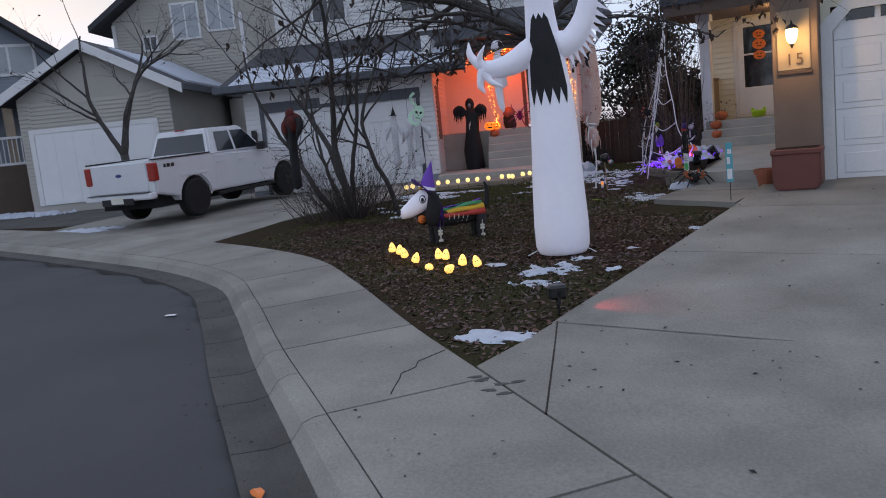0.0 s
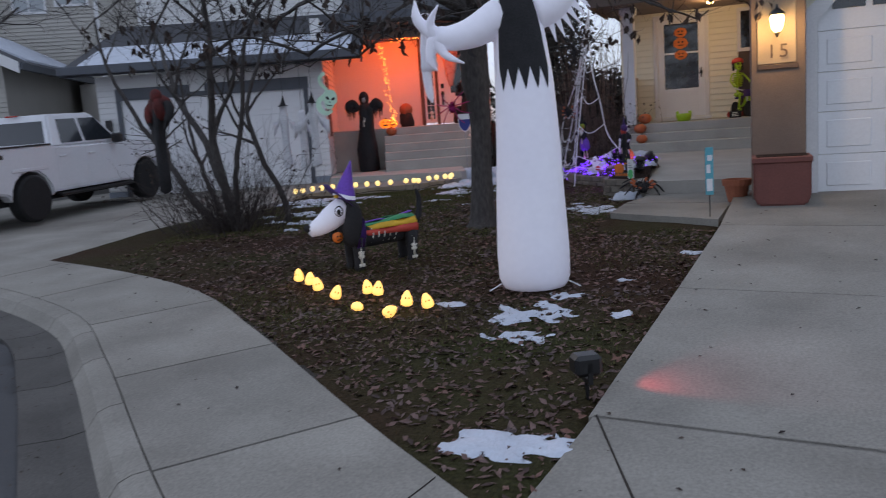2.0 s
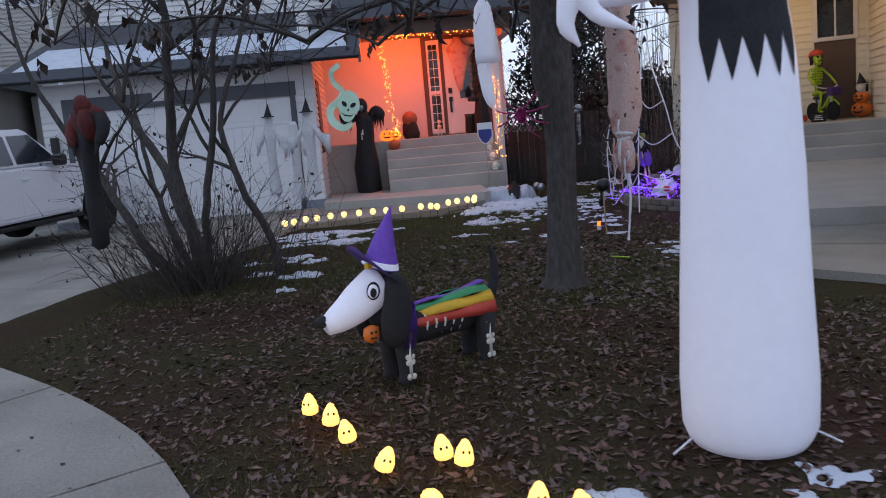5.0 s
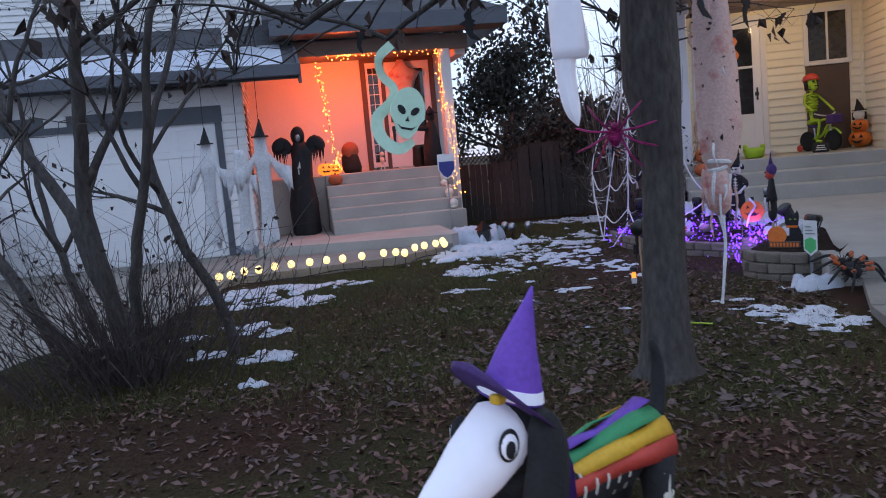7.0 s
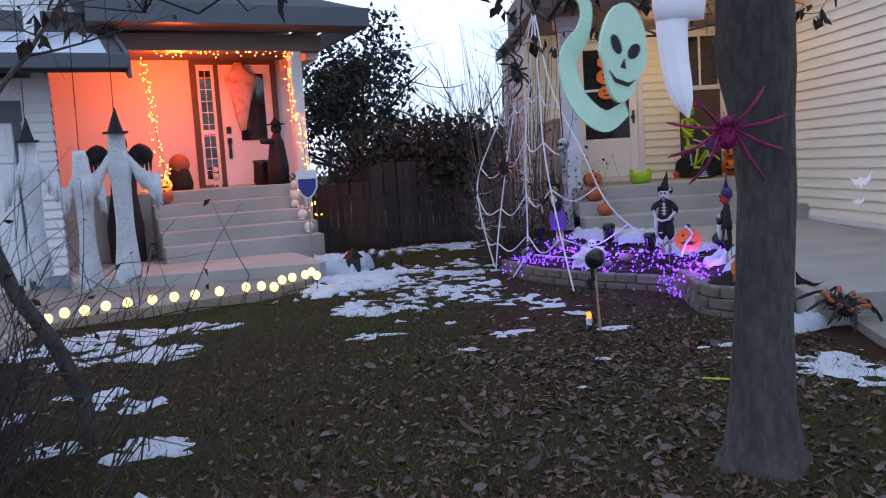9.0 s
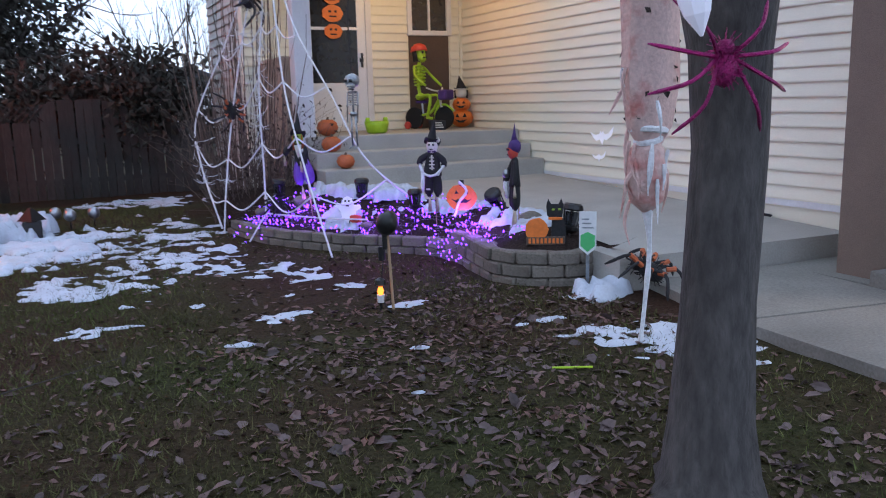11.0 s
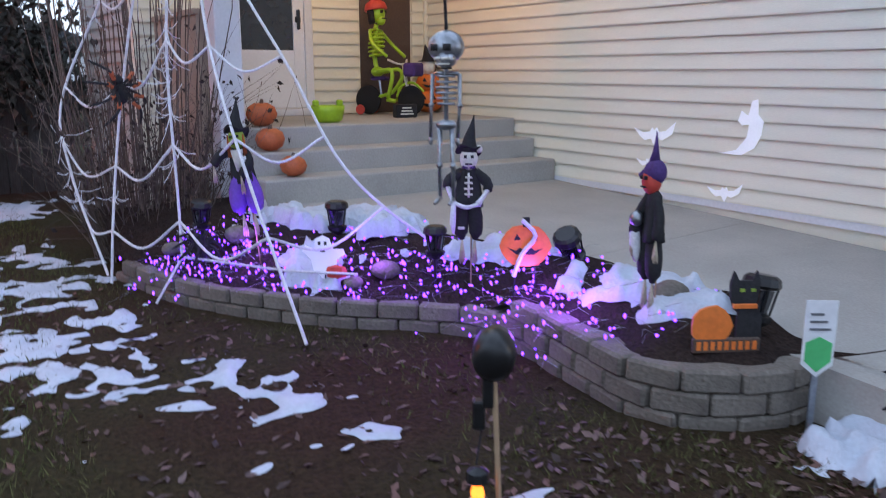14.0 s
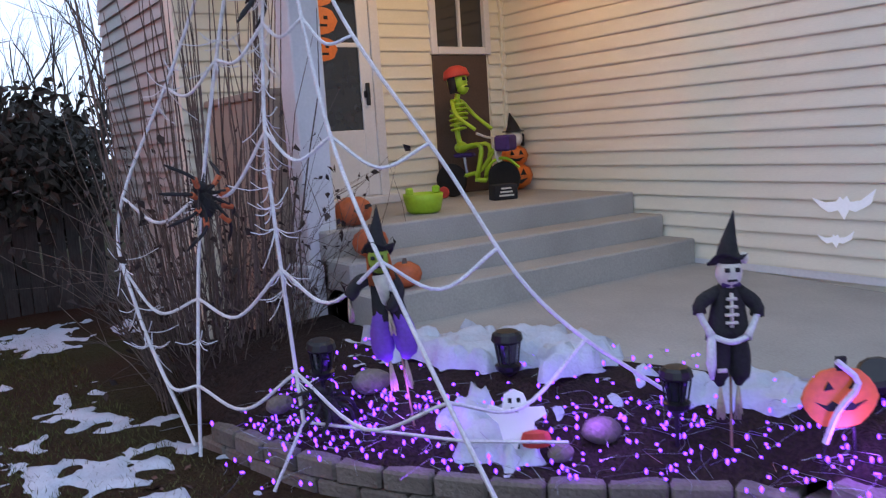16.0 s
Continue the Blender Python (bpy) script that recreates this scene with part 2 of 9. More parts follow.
M["sign_blue"] = material("navy_sign_print", (0.03, 0.04, 0.22), 0.4, scale=6, fine=40, amount=0.1, bump=0)
M["hair_orange"] = material("orange_yarn", (0.55, 0.15, 0.04), 0.9, scale=20, fine=80, amount=0.3, bump=0.6)
M["straw"] = material("cream_straw", (0.66, 0.58, 0.42), 0.9, scale=20, fine=80, amount=0.25, bump=0.6)
M["blind_pale"] = material("pale_window_blind", (0.42, 0.45, 0.47), 0.35, second=(0.34, 0.37, 0.40), scale=2, fine=30, amount=0.12, bump=0)
M["skin_green"] = material("green_felt", (0.30, 0.42, 0.05), 0.8, scale=10, fine=60, amount=0.2, bump=0.3)
M["glow_yellow"] = material("warm_bulb", (0.95, 0.65, 0.22), 0.4, bump=0, amount=0.05, emit=1.55, emit_colour=(1.0, 0.56, 0.13))
M["glow_skull"] = material("warm_path_bulb", (0.95, 0.75, 0.35), 0.4, bump=0, amount=0.05, emit=1.45, emit_colour=(1.0, 0.70, 0.24))
M["glow_orange"] = material("orange_fairy_bulb", (1.0, 0.35, 0.08), 0.4, bump=0, amount=0.05, emit=9.0, emit_colour=(1.0, 0.27, 0.04))
M["glow_jack"] = material("lit_orange_lantern", (0.9, 0.22, 0.03), 0.5, bump=0, amount=0.3, emit=1.3, emit_colour=(1.0, 0.22, 0.02))
M["glow_purple"] = material("purple_fairy_bulb", (0.3, 0.1, 0.5), 0.4, bump=0, amount=0.05, emit=3.4, emit_colour=(0.17, 0.035, 1.0))
M["glow_warm"] = material("lit_lamp_glass", (1.0, 0.8, 0.5), 0.4, bump=0, amount=0.05, emit=22.0, emit_colour=(1.0, 0.62, 0.22))
# weak emission stands in for the projector's light on the siding
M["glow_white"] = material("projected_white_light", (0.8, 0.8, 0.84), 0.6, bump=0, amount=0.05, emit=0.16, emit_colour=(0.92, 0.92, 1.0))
M["glow_flame"] = material("amber_flame_bulb", (1.0, 0.4, 0.06), 0.5, bump=0, amount=0.05, emit=1.6, emit_colour=(1.0, 0.22, 0.015))


# ---- mesh helpers ----
def link_mesh(name, bm, mat, parent=None, label="", smooth=False):
    me = bpy.data.meshes.new(name)
    bm.to_mesh(me)
    bm.free()
    for mm in (mat if isinstance(mat, (list, tuple)) else [mat]):
        me.materials.append(M[mm] if isinstance(mm, str) else mm)
    if smooth:
        me.shade_smooth()
    ob = new(name, me)
    if parent:
        ob.parent = parent
    if label:
        ob["label"] = label
    return ob


def part(name, bm, mat, parent, label="", smooth=False):
    return link_mesh(name, bm, mat, parent, label, smooth)


def thing(name, m, label, category, group="", kind=""):
    ob = new(name)
    ob.matrix_basis = m
    ob.empty_display_size = 0.1
    return tagged(ob, label, category, group, kind)


def share(ob, m, parent=None):
    """Another object on the same mesh."""
    o = bpy.data.objects.new(ob.name.split(".")[0], ob.data)
    scene.collection.objects.link(o)
    o.parent = parent if parent else ob.parent
    o.matrix_basis = m
    return o


def box(bm, x0, y0, z0, x1, y1, z1, bevel=0.0, m=None):
    g = bmesh.ops.create_cube(bm, size=1.0, matrix=(m or Matrix()) @ Matrix.Translation(((x0 + x1) / 2, (y0 + y1) / 2, (z0 + z1) / 2)) @ Matrix.Diagonal((abs(x1 - x0), abs(y1 - y0), abs(z1 - z0), 1)))
    if bevel:
        es = list({e for v in g["verts"] for e in v.link_edges})
        bmesh.ops.bevel(bm, geom=es, offset=bevel, segments=1, affect="EDGES", profile=0.5)
    return bm


def boxes(*specs, bevel=0.0):
    bm = bmesh.new()
    for s in specs:
        box(bm, *s, bevel=bevel)
    return bm


def prism(outline, a, b, axis="z", bm=None, m=None):
    """A closed outline in the plane across axis, drawn out from a to b."""
    bm = bm or bmesh.new()
    put = {"z": lambda p, q: (p[0], p[1], q), "y": lambda p, q: (p[0], q, p[1]), "x": lambda p, q: (q, p[0], p[1])}[axis]
    m = m or Matrix()
    lo = [bm.verts.new(m @ Vector(put(p, a))) for p in outline]
    hi = [bm.verts.new(m @ Vector(put(p, b))) for p in outline]
    n = len(outline)
    fs = [bm.faces.new(lo[::-1]), bm.faces.new(hi)] + [bm.faces.new((lo[i], lo[(i + 1) % n], hi[(i + 1) % n], hi[i])) for i in range(n)]
    bmesh.ops.recalc_face_normals(bm, faces=fs)
    return bm


def tube(points, radii, sides=6, bm=None, cap=True):
    """A round rod along points with a radius at each (or one for all)."""
    bm = bm or bmesh.new()
    pts = [Vector(p) for p in points]
    if not isinstance(radii, (list, tuple)):
        radii = [radii] * len(pts)
    rings, side = [], None
    for i, p in enumerate(pts):
        d = (pts[min(i + 1, len(pts) - 1)] - pts[max(i - 1, 0)]).normalized()
        if side is None:
            side = d.cross(Vector((0, 0, 1)) if abs(d.z) < 0.9 else Vector((1, 0, 0))).normalized()
        side = (side - d * side.dot(d)).normalized()
        up = d.cross(side)
        rings.append([bm.verts.new(p + radii[i] * (math.cos(a) * side + math.sin(a) * up)) for a in (2 * math.pi * k / sides for k in range(sides))])
    for a, b in zip(rings, rings[1:]):
        for k in range(sides):
            bm.faces.new((a[k], a[(k + 1) % sides], b[(k + 1) % sides], b[k]))
    if cap:
        bm.faces.new(rings[0][::-1])
        bm.faces.new(rings[-1])
    return bm


def lathe(profile, sides=14, bm=None, m=None, wobble=0.0, lobes=0, lobe=0.0, seed=0):
    """A body of revolution about z from (radius, height) pairs; lobes gives pumpkin ribs, wobble cloth-like folds."""
    bm = bm or bmesh.new()
    m = m or Matrix()
    rings = []
    for r, z in profile:
        ring = []
        for k in range(sides):
            a = 2 * math.pi * k / sides
            q = r * (1 + (lobe * math.cos(lobes * a) if lobes else 0))
            if wobble:
                q *= 1 + wobble * noise.noise((math.cos(a) * 1.7 + seed, math.sin(a) * 1.7, z * 2.0 + seed))
            ring.append(bm.verts.new(m @ Vector((q * math.cos(a), q * math.sin(a), z))))
        rings.append(ring)
    for a, b in zip(rings, rings[1:]):
        for k in range(sides):
            bm.faces.new((a[k], a[(k + 1) % sides], b[(k + 1) % sides], b[k]))
    bm.faces.new(rings[0][::-1])
    bm.faces.new(rings[-1])
    return bm


def ball(bm, c, r, sides=12, rings=8, squash=(1, 1, 1)):
    bmesh.ops.create_uvsphere(bm, u_segments=sides, v_segments=rings, radius=r, matrix=Matrix.Translation(c) @ Matrix.Diagonal((*squash, 1)))
    return bm


def spline(points, n=8):
    """Points on a smooth curve through the given ones."""
    p = [Vector(q) for q in points]
    p = [2 * p[0] - p[1]] + p + [2 * p[-1] - p[-2]]
    out = []
    for i in range(1, len(p) - 2):
        a, b, c, d = p[i - 1:i + 3]
        for k in range(n):
            t = k / n
            out.append(0.5 * ((2 * b) + (c - a) * t + (2 * a - 5 * b + 4 * c - d) * t * t + (3 * b - a - 3 * c + d) * t ** 3))
    return out + [p[-2]]


# ---- ground, street, walks ----
KERB = [(9, -7.6), (6, -4.6), (3, -1.7), (0, 0.95), (-2.9, 3.5), (-4.13, 4.57), (-5.7, 6.0), (-7.0, 7.04), (-9.07, 7.96), (-11.9, 8.75), (-15.9, 9.7), (-22, 10.9), (-32, 12.2)]
KERB_LINE = [Vector((p.x, p.y, 0)) for p in spline([(x, y, 0) for x, y in KERB], 10)]
_kx = np.array([p.x for p in KERB_LINE][::-1])
_ky = np.array([p.y for p in KERB_LINE][::-1])


def kerb_y(x):
    return float(np.interp(x, _kx, _ky))


def land(x, y):
    """Height of the lawn: it climbs from the kerb and levels out before the houses."""
    z = 0.02 * (y - 5) if y < 5 else min(0.22, 0.038 * (y - 5))
    if x < -8.6:
        z += 0.07 * min(1.0, (-8.6 - x) / 2.0) * min(1.0, max(0.0, (y - 8.5) / 3.0))
    return z


def drive_z(y):
    return 0.02 * (y - 5) if y < 5 else 0.05 * (y - 5)


def road_z(x, y):
    d = max(0.0, kerb_y(x) - y)
    return land(x, kerb_y(x)) - 0.13 - 0.012 * min(d, 6.0)


def sheet(name, xs, ys, height, mat, label, category, keep=None, kind="structure"):
    bm = bmesh.new()
    grid = [[bm.verts.new((x, y, height(x, y))) for x in xs] for y in ys]
    for j in range(len(ys) - 1):
        for i in range(len(xs) - 1):
            if keep is None or keep((xs[i] + xs[i + 1]) / 2, (ys[j] + ys[j + 1]) / 2):
                bm.faces.new((grid[j][i], grid[j][i + 1], grid[j + 1][i + 1], grid[j + 1][i]))
    bmesh.ops.delete(bm, geom=[v for v in bm.verts if not v.link_faces], context="VERTS")
    return tagged(link_mesh(name, bm, mat, smooth=True), label, category, kind=kind)


def steps_to(a, b, fine_a, fine_b, step, coarse):
    out = list(np.arange(fine_a, fine_b + 1e-6, step))
    q = fine_a
    s = coarse
    while q > a:
        q -= s
        s *= 1.6
        out.insert(0, max(q, a))
    q, s = fine_b, coarse
    while q < b:
        q += s
        s *= 1.6
        out.append(min(q, b))
    return [float(v) for v in out]


def lawn_height(x, y):
    z = land(x, y)
    if y < kerb_y(x) + 0.25:
        z -= 0.45
    if -16 < x < 3 and 3 < y < 26:
        z += 0.022 * noise.noise((x * 0.9, y * 0.9, 0)) + 0.014 * noise.noise((x * 3.1, y * 3.1, 2.0)) - 0.005
    if x > -2.23 + 0.0945 * (y - 5.5) and y < 12.6 or x < -9.6:
        z -= 0.12
    return z


sheet("ground", steps_to(-420, 420, -12, 2, 0.14, 1.0), steps_to(-420, 420, 2, 24, 0.14, 1.0), lawn_height, "soil",
      "patchy brown and olive winter lawn sheet", "lawn")
sheet("road", steps_to(-60, 60, -20, 8, 0.5, 2.0), steps_to(-70, 14, -6, 13, 0.5, 2.0),
      lambda x, y: road_z(x, y) if y < kerb_y(x) - 0.3 else road_z(x, y) - 0.14, "asphalt", "dark grey worn asphalt road of a cul-de-sac", "road")

# kerb sections with a rolled face and a gutter pan
kerb_root = tagged(new("kerb"), "rolled concrete kerb and gutter along the asphalt", "kerb", kind="structure")


def normal_at(line, i):
    a, b = line[max(0, i - 1)], line[min(len(line) - 1, i + 1)]
    d = (b - a).normalized()
    return Vector((d.y, -d.x, 0))  # towards the lawn for a line that runs to -x


def strip(line, i0, i1, profile, zf):
    """A swept strip from index i0 to i1 of a line; profile: (offset towards the lawn, height)."""
    bm = bmesh.new()
    rings = []
    for i in range(i0, i1 + 1):
        n = normal_at(line, i)
        p = line[i].copy()
        if i == i0:
            p += (line[i + 1] - line[i]).normalized() * 0.006
        if i == i1:
            p -= (line[i] - line[i - 1]).normalized() * 0.006
        base = zf(p)
        rings.append([bm.verts.new((p.x + n.x * o, p.y + n.y * o, base + h)) for o, h in profile])
    k = len(profile)
    for a, b in zip(rings, rings[1:]):
        for j in range(k):
            bm.faces.new((a[j], a[(j + 1) % k], b[(j + 1) % k], b[j]))
    bm.faces.new(rings[0]), bm.faces.new(rings[-1][::-1])
    bmesh.ops.recalc_face_normals(bm, faces=bm.faces)
    return bm


KERB_PROFILE = [(0.0, -0.25), (0.0, 0.004), (-0.08, 0.0), (-0.14, -0.022), (-0.19, -0.085), (-0.215, -0.112), (-0.215, -0.25)]
GUTTER_PROFILE = [(-0.216, -0.25), (-0.216, -0.114), (-0.33, -0.130), (-0.555, -0.116), (-0.555, -0.25)]
for i in range(0, len(KERB_LINE) - 5, 5):
    zf = lambda p: land(p.x, p.y) + 0.005
    part("kerb_section", strip(KERB_LINE, i, i + 5, KERB_PROFILE, zf), "concrete", kerb_root)
    part("gutter_pan", strip(KERB_LINE, i, i + 5, GUTTER_PROFILE, zf), "concrete_dark", kerb_root)

# pavement slabs
walk_root = tagged(new("pavement"), "grey concrete pavement slabs with dark joints", "pavement", kind="structure")
WALK = 1.02
lens = [0.0]
for a, b in zip(KERB_LINE, KERB_LINE[1:]):
    lens.append(lens[-1] + (b - a).length)


def on_kerb(s):
    i = min(max(int(np.searchsorted(lens, s)) - 1, 0), len(KERB_LINE) - 2)
    t = (s - lens[i]) / (lens[i + 1] - lens[i])
    d = (KERB_LINE[i + 1] - KERB_LINE[i]).normalized()
    return KERB_LINE[i].lerp(KERB_LINE[i + 1], t), Vector((d.y, -d.x, 0))


s0 = lens[min(range(len(KERB_LINE)), key=lambda i: (KERB_LINE[i] - Vector((-2.89, 3.51, 0))).length)]
for k in range(-8, 16):
    a, b = s0 + 1.60 * k, s0 + 1.60 * (k + 1)
    if a < 0.1 or b > lens[-1] - 0.1:
        continue
    outline_in, outline_out = [], []
    for j in range(5):
        s = a + 0.011 + (b - a - 0.022) * j / 4
        p, n = on_kerb(s)
        outline_in.append(p + n * 0.008)
        outline_out.append(p + n * (WALK + 0.0))
    bm = bmesh.new()
    rows_ = []
    for q in (outline_in, outline_out):
        rows_.append([bm.verts.new((p.x, p.y, land(p.x, p.y) + 0.012)) for p in q])
    for j in range(4):
        bm.faces.new((rows_[0][j], rows_[0][j + 1], rows_[1][j + 1], rows_[1][j]))
    ext = bmesh.ops.extrude_face_region(bm, geom=list(bm.faces))
    for v in ext["geom"]:
        if isinstance(v, bmesh.types.BMVert):
            v.co.z -= 0.16
    bmesh.ops.recalc_face_normals(bm, faces=bm.faces)
    part("paving_slab", bm, "concrete", walk_root)

# driveway of the nearer house, in panels
drive_root = tagged(new("driveway"), "pale grey concrete driveway in large panels", "driveway", kind="structure")


def drive_left(y):
    return float(np.interp(y, [3.4, 4.5, 5.5, 6.5, 7.3, 8.5, 9.8, 11.0, 12.4], [-2.4, -2.38, -2.29, -2.21, -2.12, -1.96, -1.84, -1.77, -1.66]))


def walk_back(x):
    """Line between the pavement and the driveway."""
    return float(np.interp(x, [-2.6, -2.35, -0.71, 3.0, 8.0], [4.66, 4.47, 3.14, -0.1, -4.9]))


def at_walk(x, y):
    """The nearest point on the back edge of the pavement, one joint away from it."""
    s = min((k * 0.02 for k in range(int(lens[-1] / 0.02))), key=lambda v: (on_kerb(v)[0] - Vector((x, y, 0))).length)
    p, n = on_kerb(s)
    q = p + n * (WALK + 0.014)
    return q.x, q.y


def panel(name, corners, zf, mat, root, gap=0.011, thick=0.16, n=6):
    """A slab over a four-cornered patch, split into n strips to follow the slope."""
    bm = bmesh.new()
    a, b, c, d = [Vector((*p, 0)) for p in corners]
    mid = (a + b + c + d) / 4
    a, b, c, d = [p + (mid - p).normalized() * gap for p in (a, b, c, d)]
    rows_ = []
    for j in range(n + 1):
        l, r = a.lerp(d, j / n), b.lerp(c, j / n)
        rows_.append([bm.verts.new((p.x, p.y, zf(p.x, p.y))) for p in (l, l.lerp(r, 0.5), r)])
    for j in range(n):
        for i in range(2):
            bm.faces.new((rows_[j][i], rows_[j][i + 1], rows_[j + 1][i + 1], rows_[j + 1][i]))
    ext = bmesh.ops.extrude_face_region(bm, geom=list(bm.faces))
    for v in ext["geom"]:
        if isinstance(v, bmesh.types.BMVert):
            v.co.z -= thick
    bmesh.ops.recalc_face_normals(bm, faces=bm.faces)
    return part(name, bm, mat, root)


dz = lambda x, y: drive_z(y) + 0.012
panel("driveway_panel", [at_walk(-2.38, 4.5), at_walk(1.2, 1.5), (1.2, 4.98), (-2.27, 5.49)], dz, "concrete", drive_root)
joint_end = at_walk(-1.6, 3.87)
part("saw_cut", tube([(-2.25 + (joint_end[0] + 2.25) * k / 8, 5.48 + (joint_end[1] - 5.48) * k / 8, dz(0, 5.48 + (joint_end[1] - 5.48) * k / 8) - 0.002) for k in range(9)], 0.007, 6), "joint_dirt", drive_root, "dark joint across the driveway")
panel("driveway_panel", [at_walk(1.2, 1.5), at_walk(5.2, -2.2), (5.2, 4.4), (1.2, 4.98)], dz, "concrete", drive_root)
for xa, xb in ((None, 1.2), (1.2, 5.2)):
    for ya, yb in ((5.45, 7.86), (7.86, 10.3), (10.3, 12.2)):
        la, lb = (drive_left(ya), drive_left(yb)) if xa is None else (xa, xa)
        t = lambda x, y: y - 0.15 * (x + 2.27)
        panel("driveway_panel", [(la, t(la, ya)), (xb, t(xb, ya)), (xb, t(xb, yb) if yb < 12 else 12.5), (lb, t(lb, yb) if yb < 12 else 12.5)], dz, "concrete", drive_root)
part("joint_filler", prism([(-2.7, 4.5), (5.4, -3.0), (5.4, 12.0), (-1.5, 12.0)], -0.5, -0.45), "joint_dirt", drive_root)

# dirt that fills the joints between pavement, kerb and driveway
bm = bmesh.new()
for i in range(len(KERB_LINE) - 1):
    p, q = KERB_LINE[i], KERB_LINE[i + 1]
    n, n2 = normal_at(KERB_LINE, i), normal_at(KERB_LINE, i + 1)
    f = lambda v: (v.x, v.y, land(v.x, v.y) - 0.014)
    bm.faces.new([bm.verts.new(f(v)) for v in (p - n * 0.02, q - n2 * 0.02, q + n2 * (WALK + 0.05), p + n * (WALK + 0.05))])
tagged(link_mesh("pavement_bedding", bm, "joint_dirt"), "dark dirt packed in the paving joints", "dirt", kind="structure")

# the hairline crack across one slab
tagged(link_mesh("pavement_crack", tube([(x, y, land(x, y) + 0.012) for x, y in ((-2.69, 3.86), (-2.74, 3.98), (-2.79, 4.12), (-2.84, 4.22), (-2.81, 4.35), (-2.86, 4.47), (-2.82, 4.64), (-2.80, 4.74))], 0.0045, 4), "joint_dirt"),
       "thin crack across a paving slab", "crack", kind="structure")

# damp prints by the pavement joint
for x, y, a in ((-2.31, 4.25, 30), (-2.24, 4.20, 50), (-2.10, 4.16, 20), (-2.02, 4.22, 40), (-2.01, 4.02, 35), (-2.12, 4.05, 10)):
    ob = link_mesh("damp_print", prism([((0.045 + 0.012 * math.sin(3 * q + a)) * math.cos(q), 0.024 * math.sin(q)) for q in (2 * math.pi * k / 14 for k in range(14))], 0.0, 0.0025), "concrete_dark")
    ob.matrix_basis = pose(x, y, (drive_z(y) if y > walk_back(x) else land(x, y)) + 0.0125, 0, 0, a)
    tagged(ob, "small dark damp print on the concrete", "stain", kind="structure")

# driveway of the farther house and the ground that the pickup stands on
U, V = Vector((0.921, 0.390, 0)), Vector((-0.390, 0.921, 0))


def uv(u, v, z=0.0):
    return U * u + V * v + Vector((0, 0, z))


H2 = Matrix(((U.x, V.x, 0, 0), (U.y, V.y, 0, 0), (0, 0, 1, 0), (0, 0, 0, 1)))
drive2_root = tagged(new("neighbour_driveway"), "worn grey concrete driveway under the pickup", "driveway", kind="structure")
d2z = lambda x, y: max(0.08, min(0.315, 0.09 + 0.04 * (y - 8.6))) + 0.006
for y0, y1 in ((8.7, 11.4), (11.4, 14.2), (14.2, 17.2), (17.2, 19.2)):
    l0, r0 = -16.6 - 0.0 * y0, float(np.interp(y0, [8.7, 11.4, 14.2, 16.0, 19.2], [-8.45, -8.85, -9.3, -9.9, -9.4]))
    r1 = float(np.interp(y1, [8.7, 11.4, 14.2, 16.0, 19.2], [-8.45, -8.85, -9.3, -9.9, -9.4]))
    panel("driveway_panel", [(l0, y0 + (1.0 if y0 < 9 else 0)), (r0, y0), (r1, y1), (l0, y1)], d2z, "concrete", drive2_root)
sheet("neighbour_ground", list(np.arange(-60, -16.6, 1.2)) + [-16.6], [float(q) for q in np.arange(11.0, 60, 1.2)], lambda x, y: 0.24 if y > 12.5 else 0.14, "concrete_dark",
      "grey concrete forecourt before the farther houses", "driveway")

# ---- nearer house: entry recess, garage, porch ----
LAP = 0.123


def siding(root, m, spans, mat):
    """Laps over spans (x0, x1, z0, z1) in the wall's own plane; boards of one length share a mesh."""
    made = {}
    for x0, x1, z0, z1 in spans:
        length = round(x1 - x0, 3)
        for k in range(int((z1 - z0) / LAP)):
            mm = m @ Matrix.Translation((x0, 0, z0 + k * LAP))
            if length in made:
                share(made[length], mm, root)
            else:
                bm = bmesh.new()
                prism([(0.0, 0.0), (-0.026, -0.004), (-0.0255, 0.010), (-0.004, LAP - 0.012), (0.0, LAP - 0.012)], 0, length, "x", bm)
                made[length] = part("siding_board", bm, mat, root)
                made[length].matrix_basis = mm


WX, BY, GY = -0.80, 20.10, 12.13   # side wall of the garage, back wall of the entry, front of the garage
wall_e = tagged(link_mesh("wall_east", boxes((WX, GY + 0.252, -0.2, WX + 0.2, BY + 0.2, 3.9)), "siding_cream"), "cream lap-sided garage wall beside the entry pad", "wall", kind="structure")
siding(wall_e, Matrix.Translation((WX, 0, 0)) @ pose(0, 0, 0, 0, 0, -90) @ Matrix.Translation((0, 0, 0)), [(-BY, -GY, 0.66, 3.90)], "siding_cream")
part("starter_strip", boxes((WX - 0.022, GY, 0.60, WX - 0.002, BY, 0.655)), "trim_white", wall_e)
part("corner_post", boxes((WX - 0.05, BY - 0.05, 1.17, WX - 0.001, BY - 0.001, 3.44)), "siding_cream", wall_e)

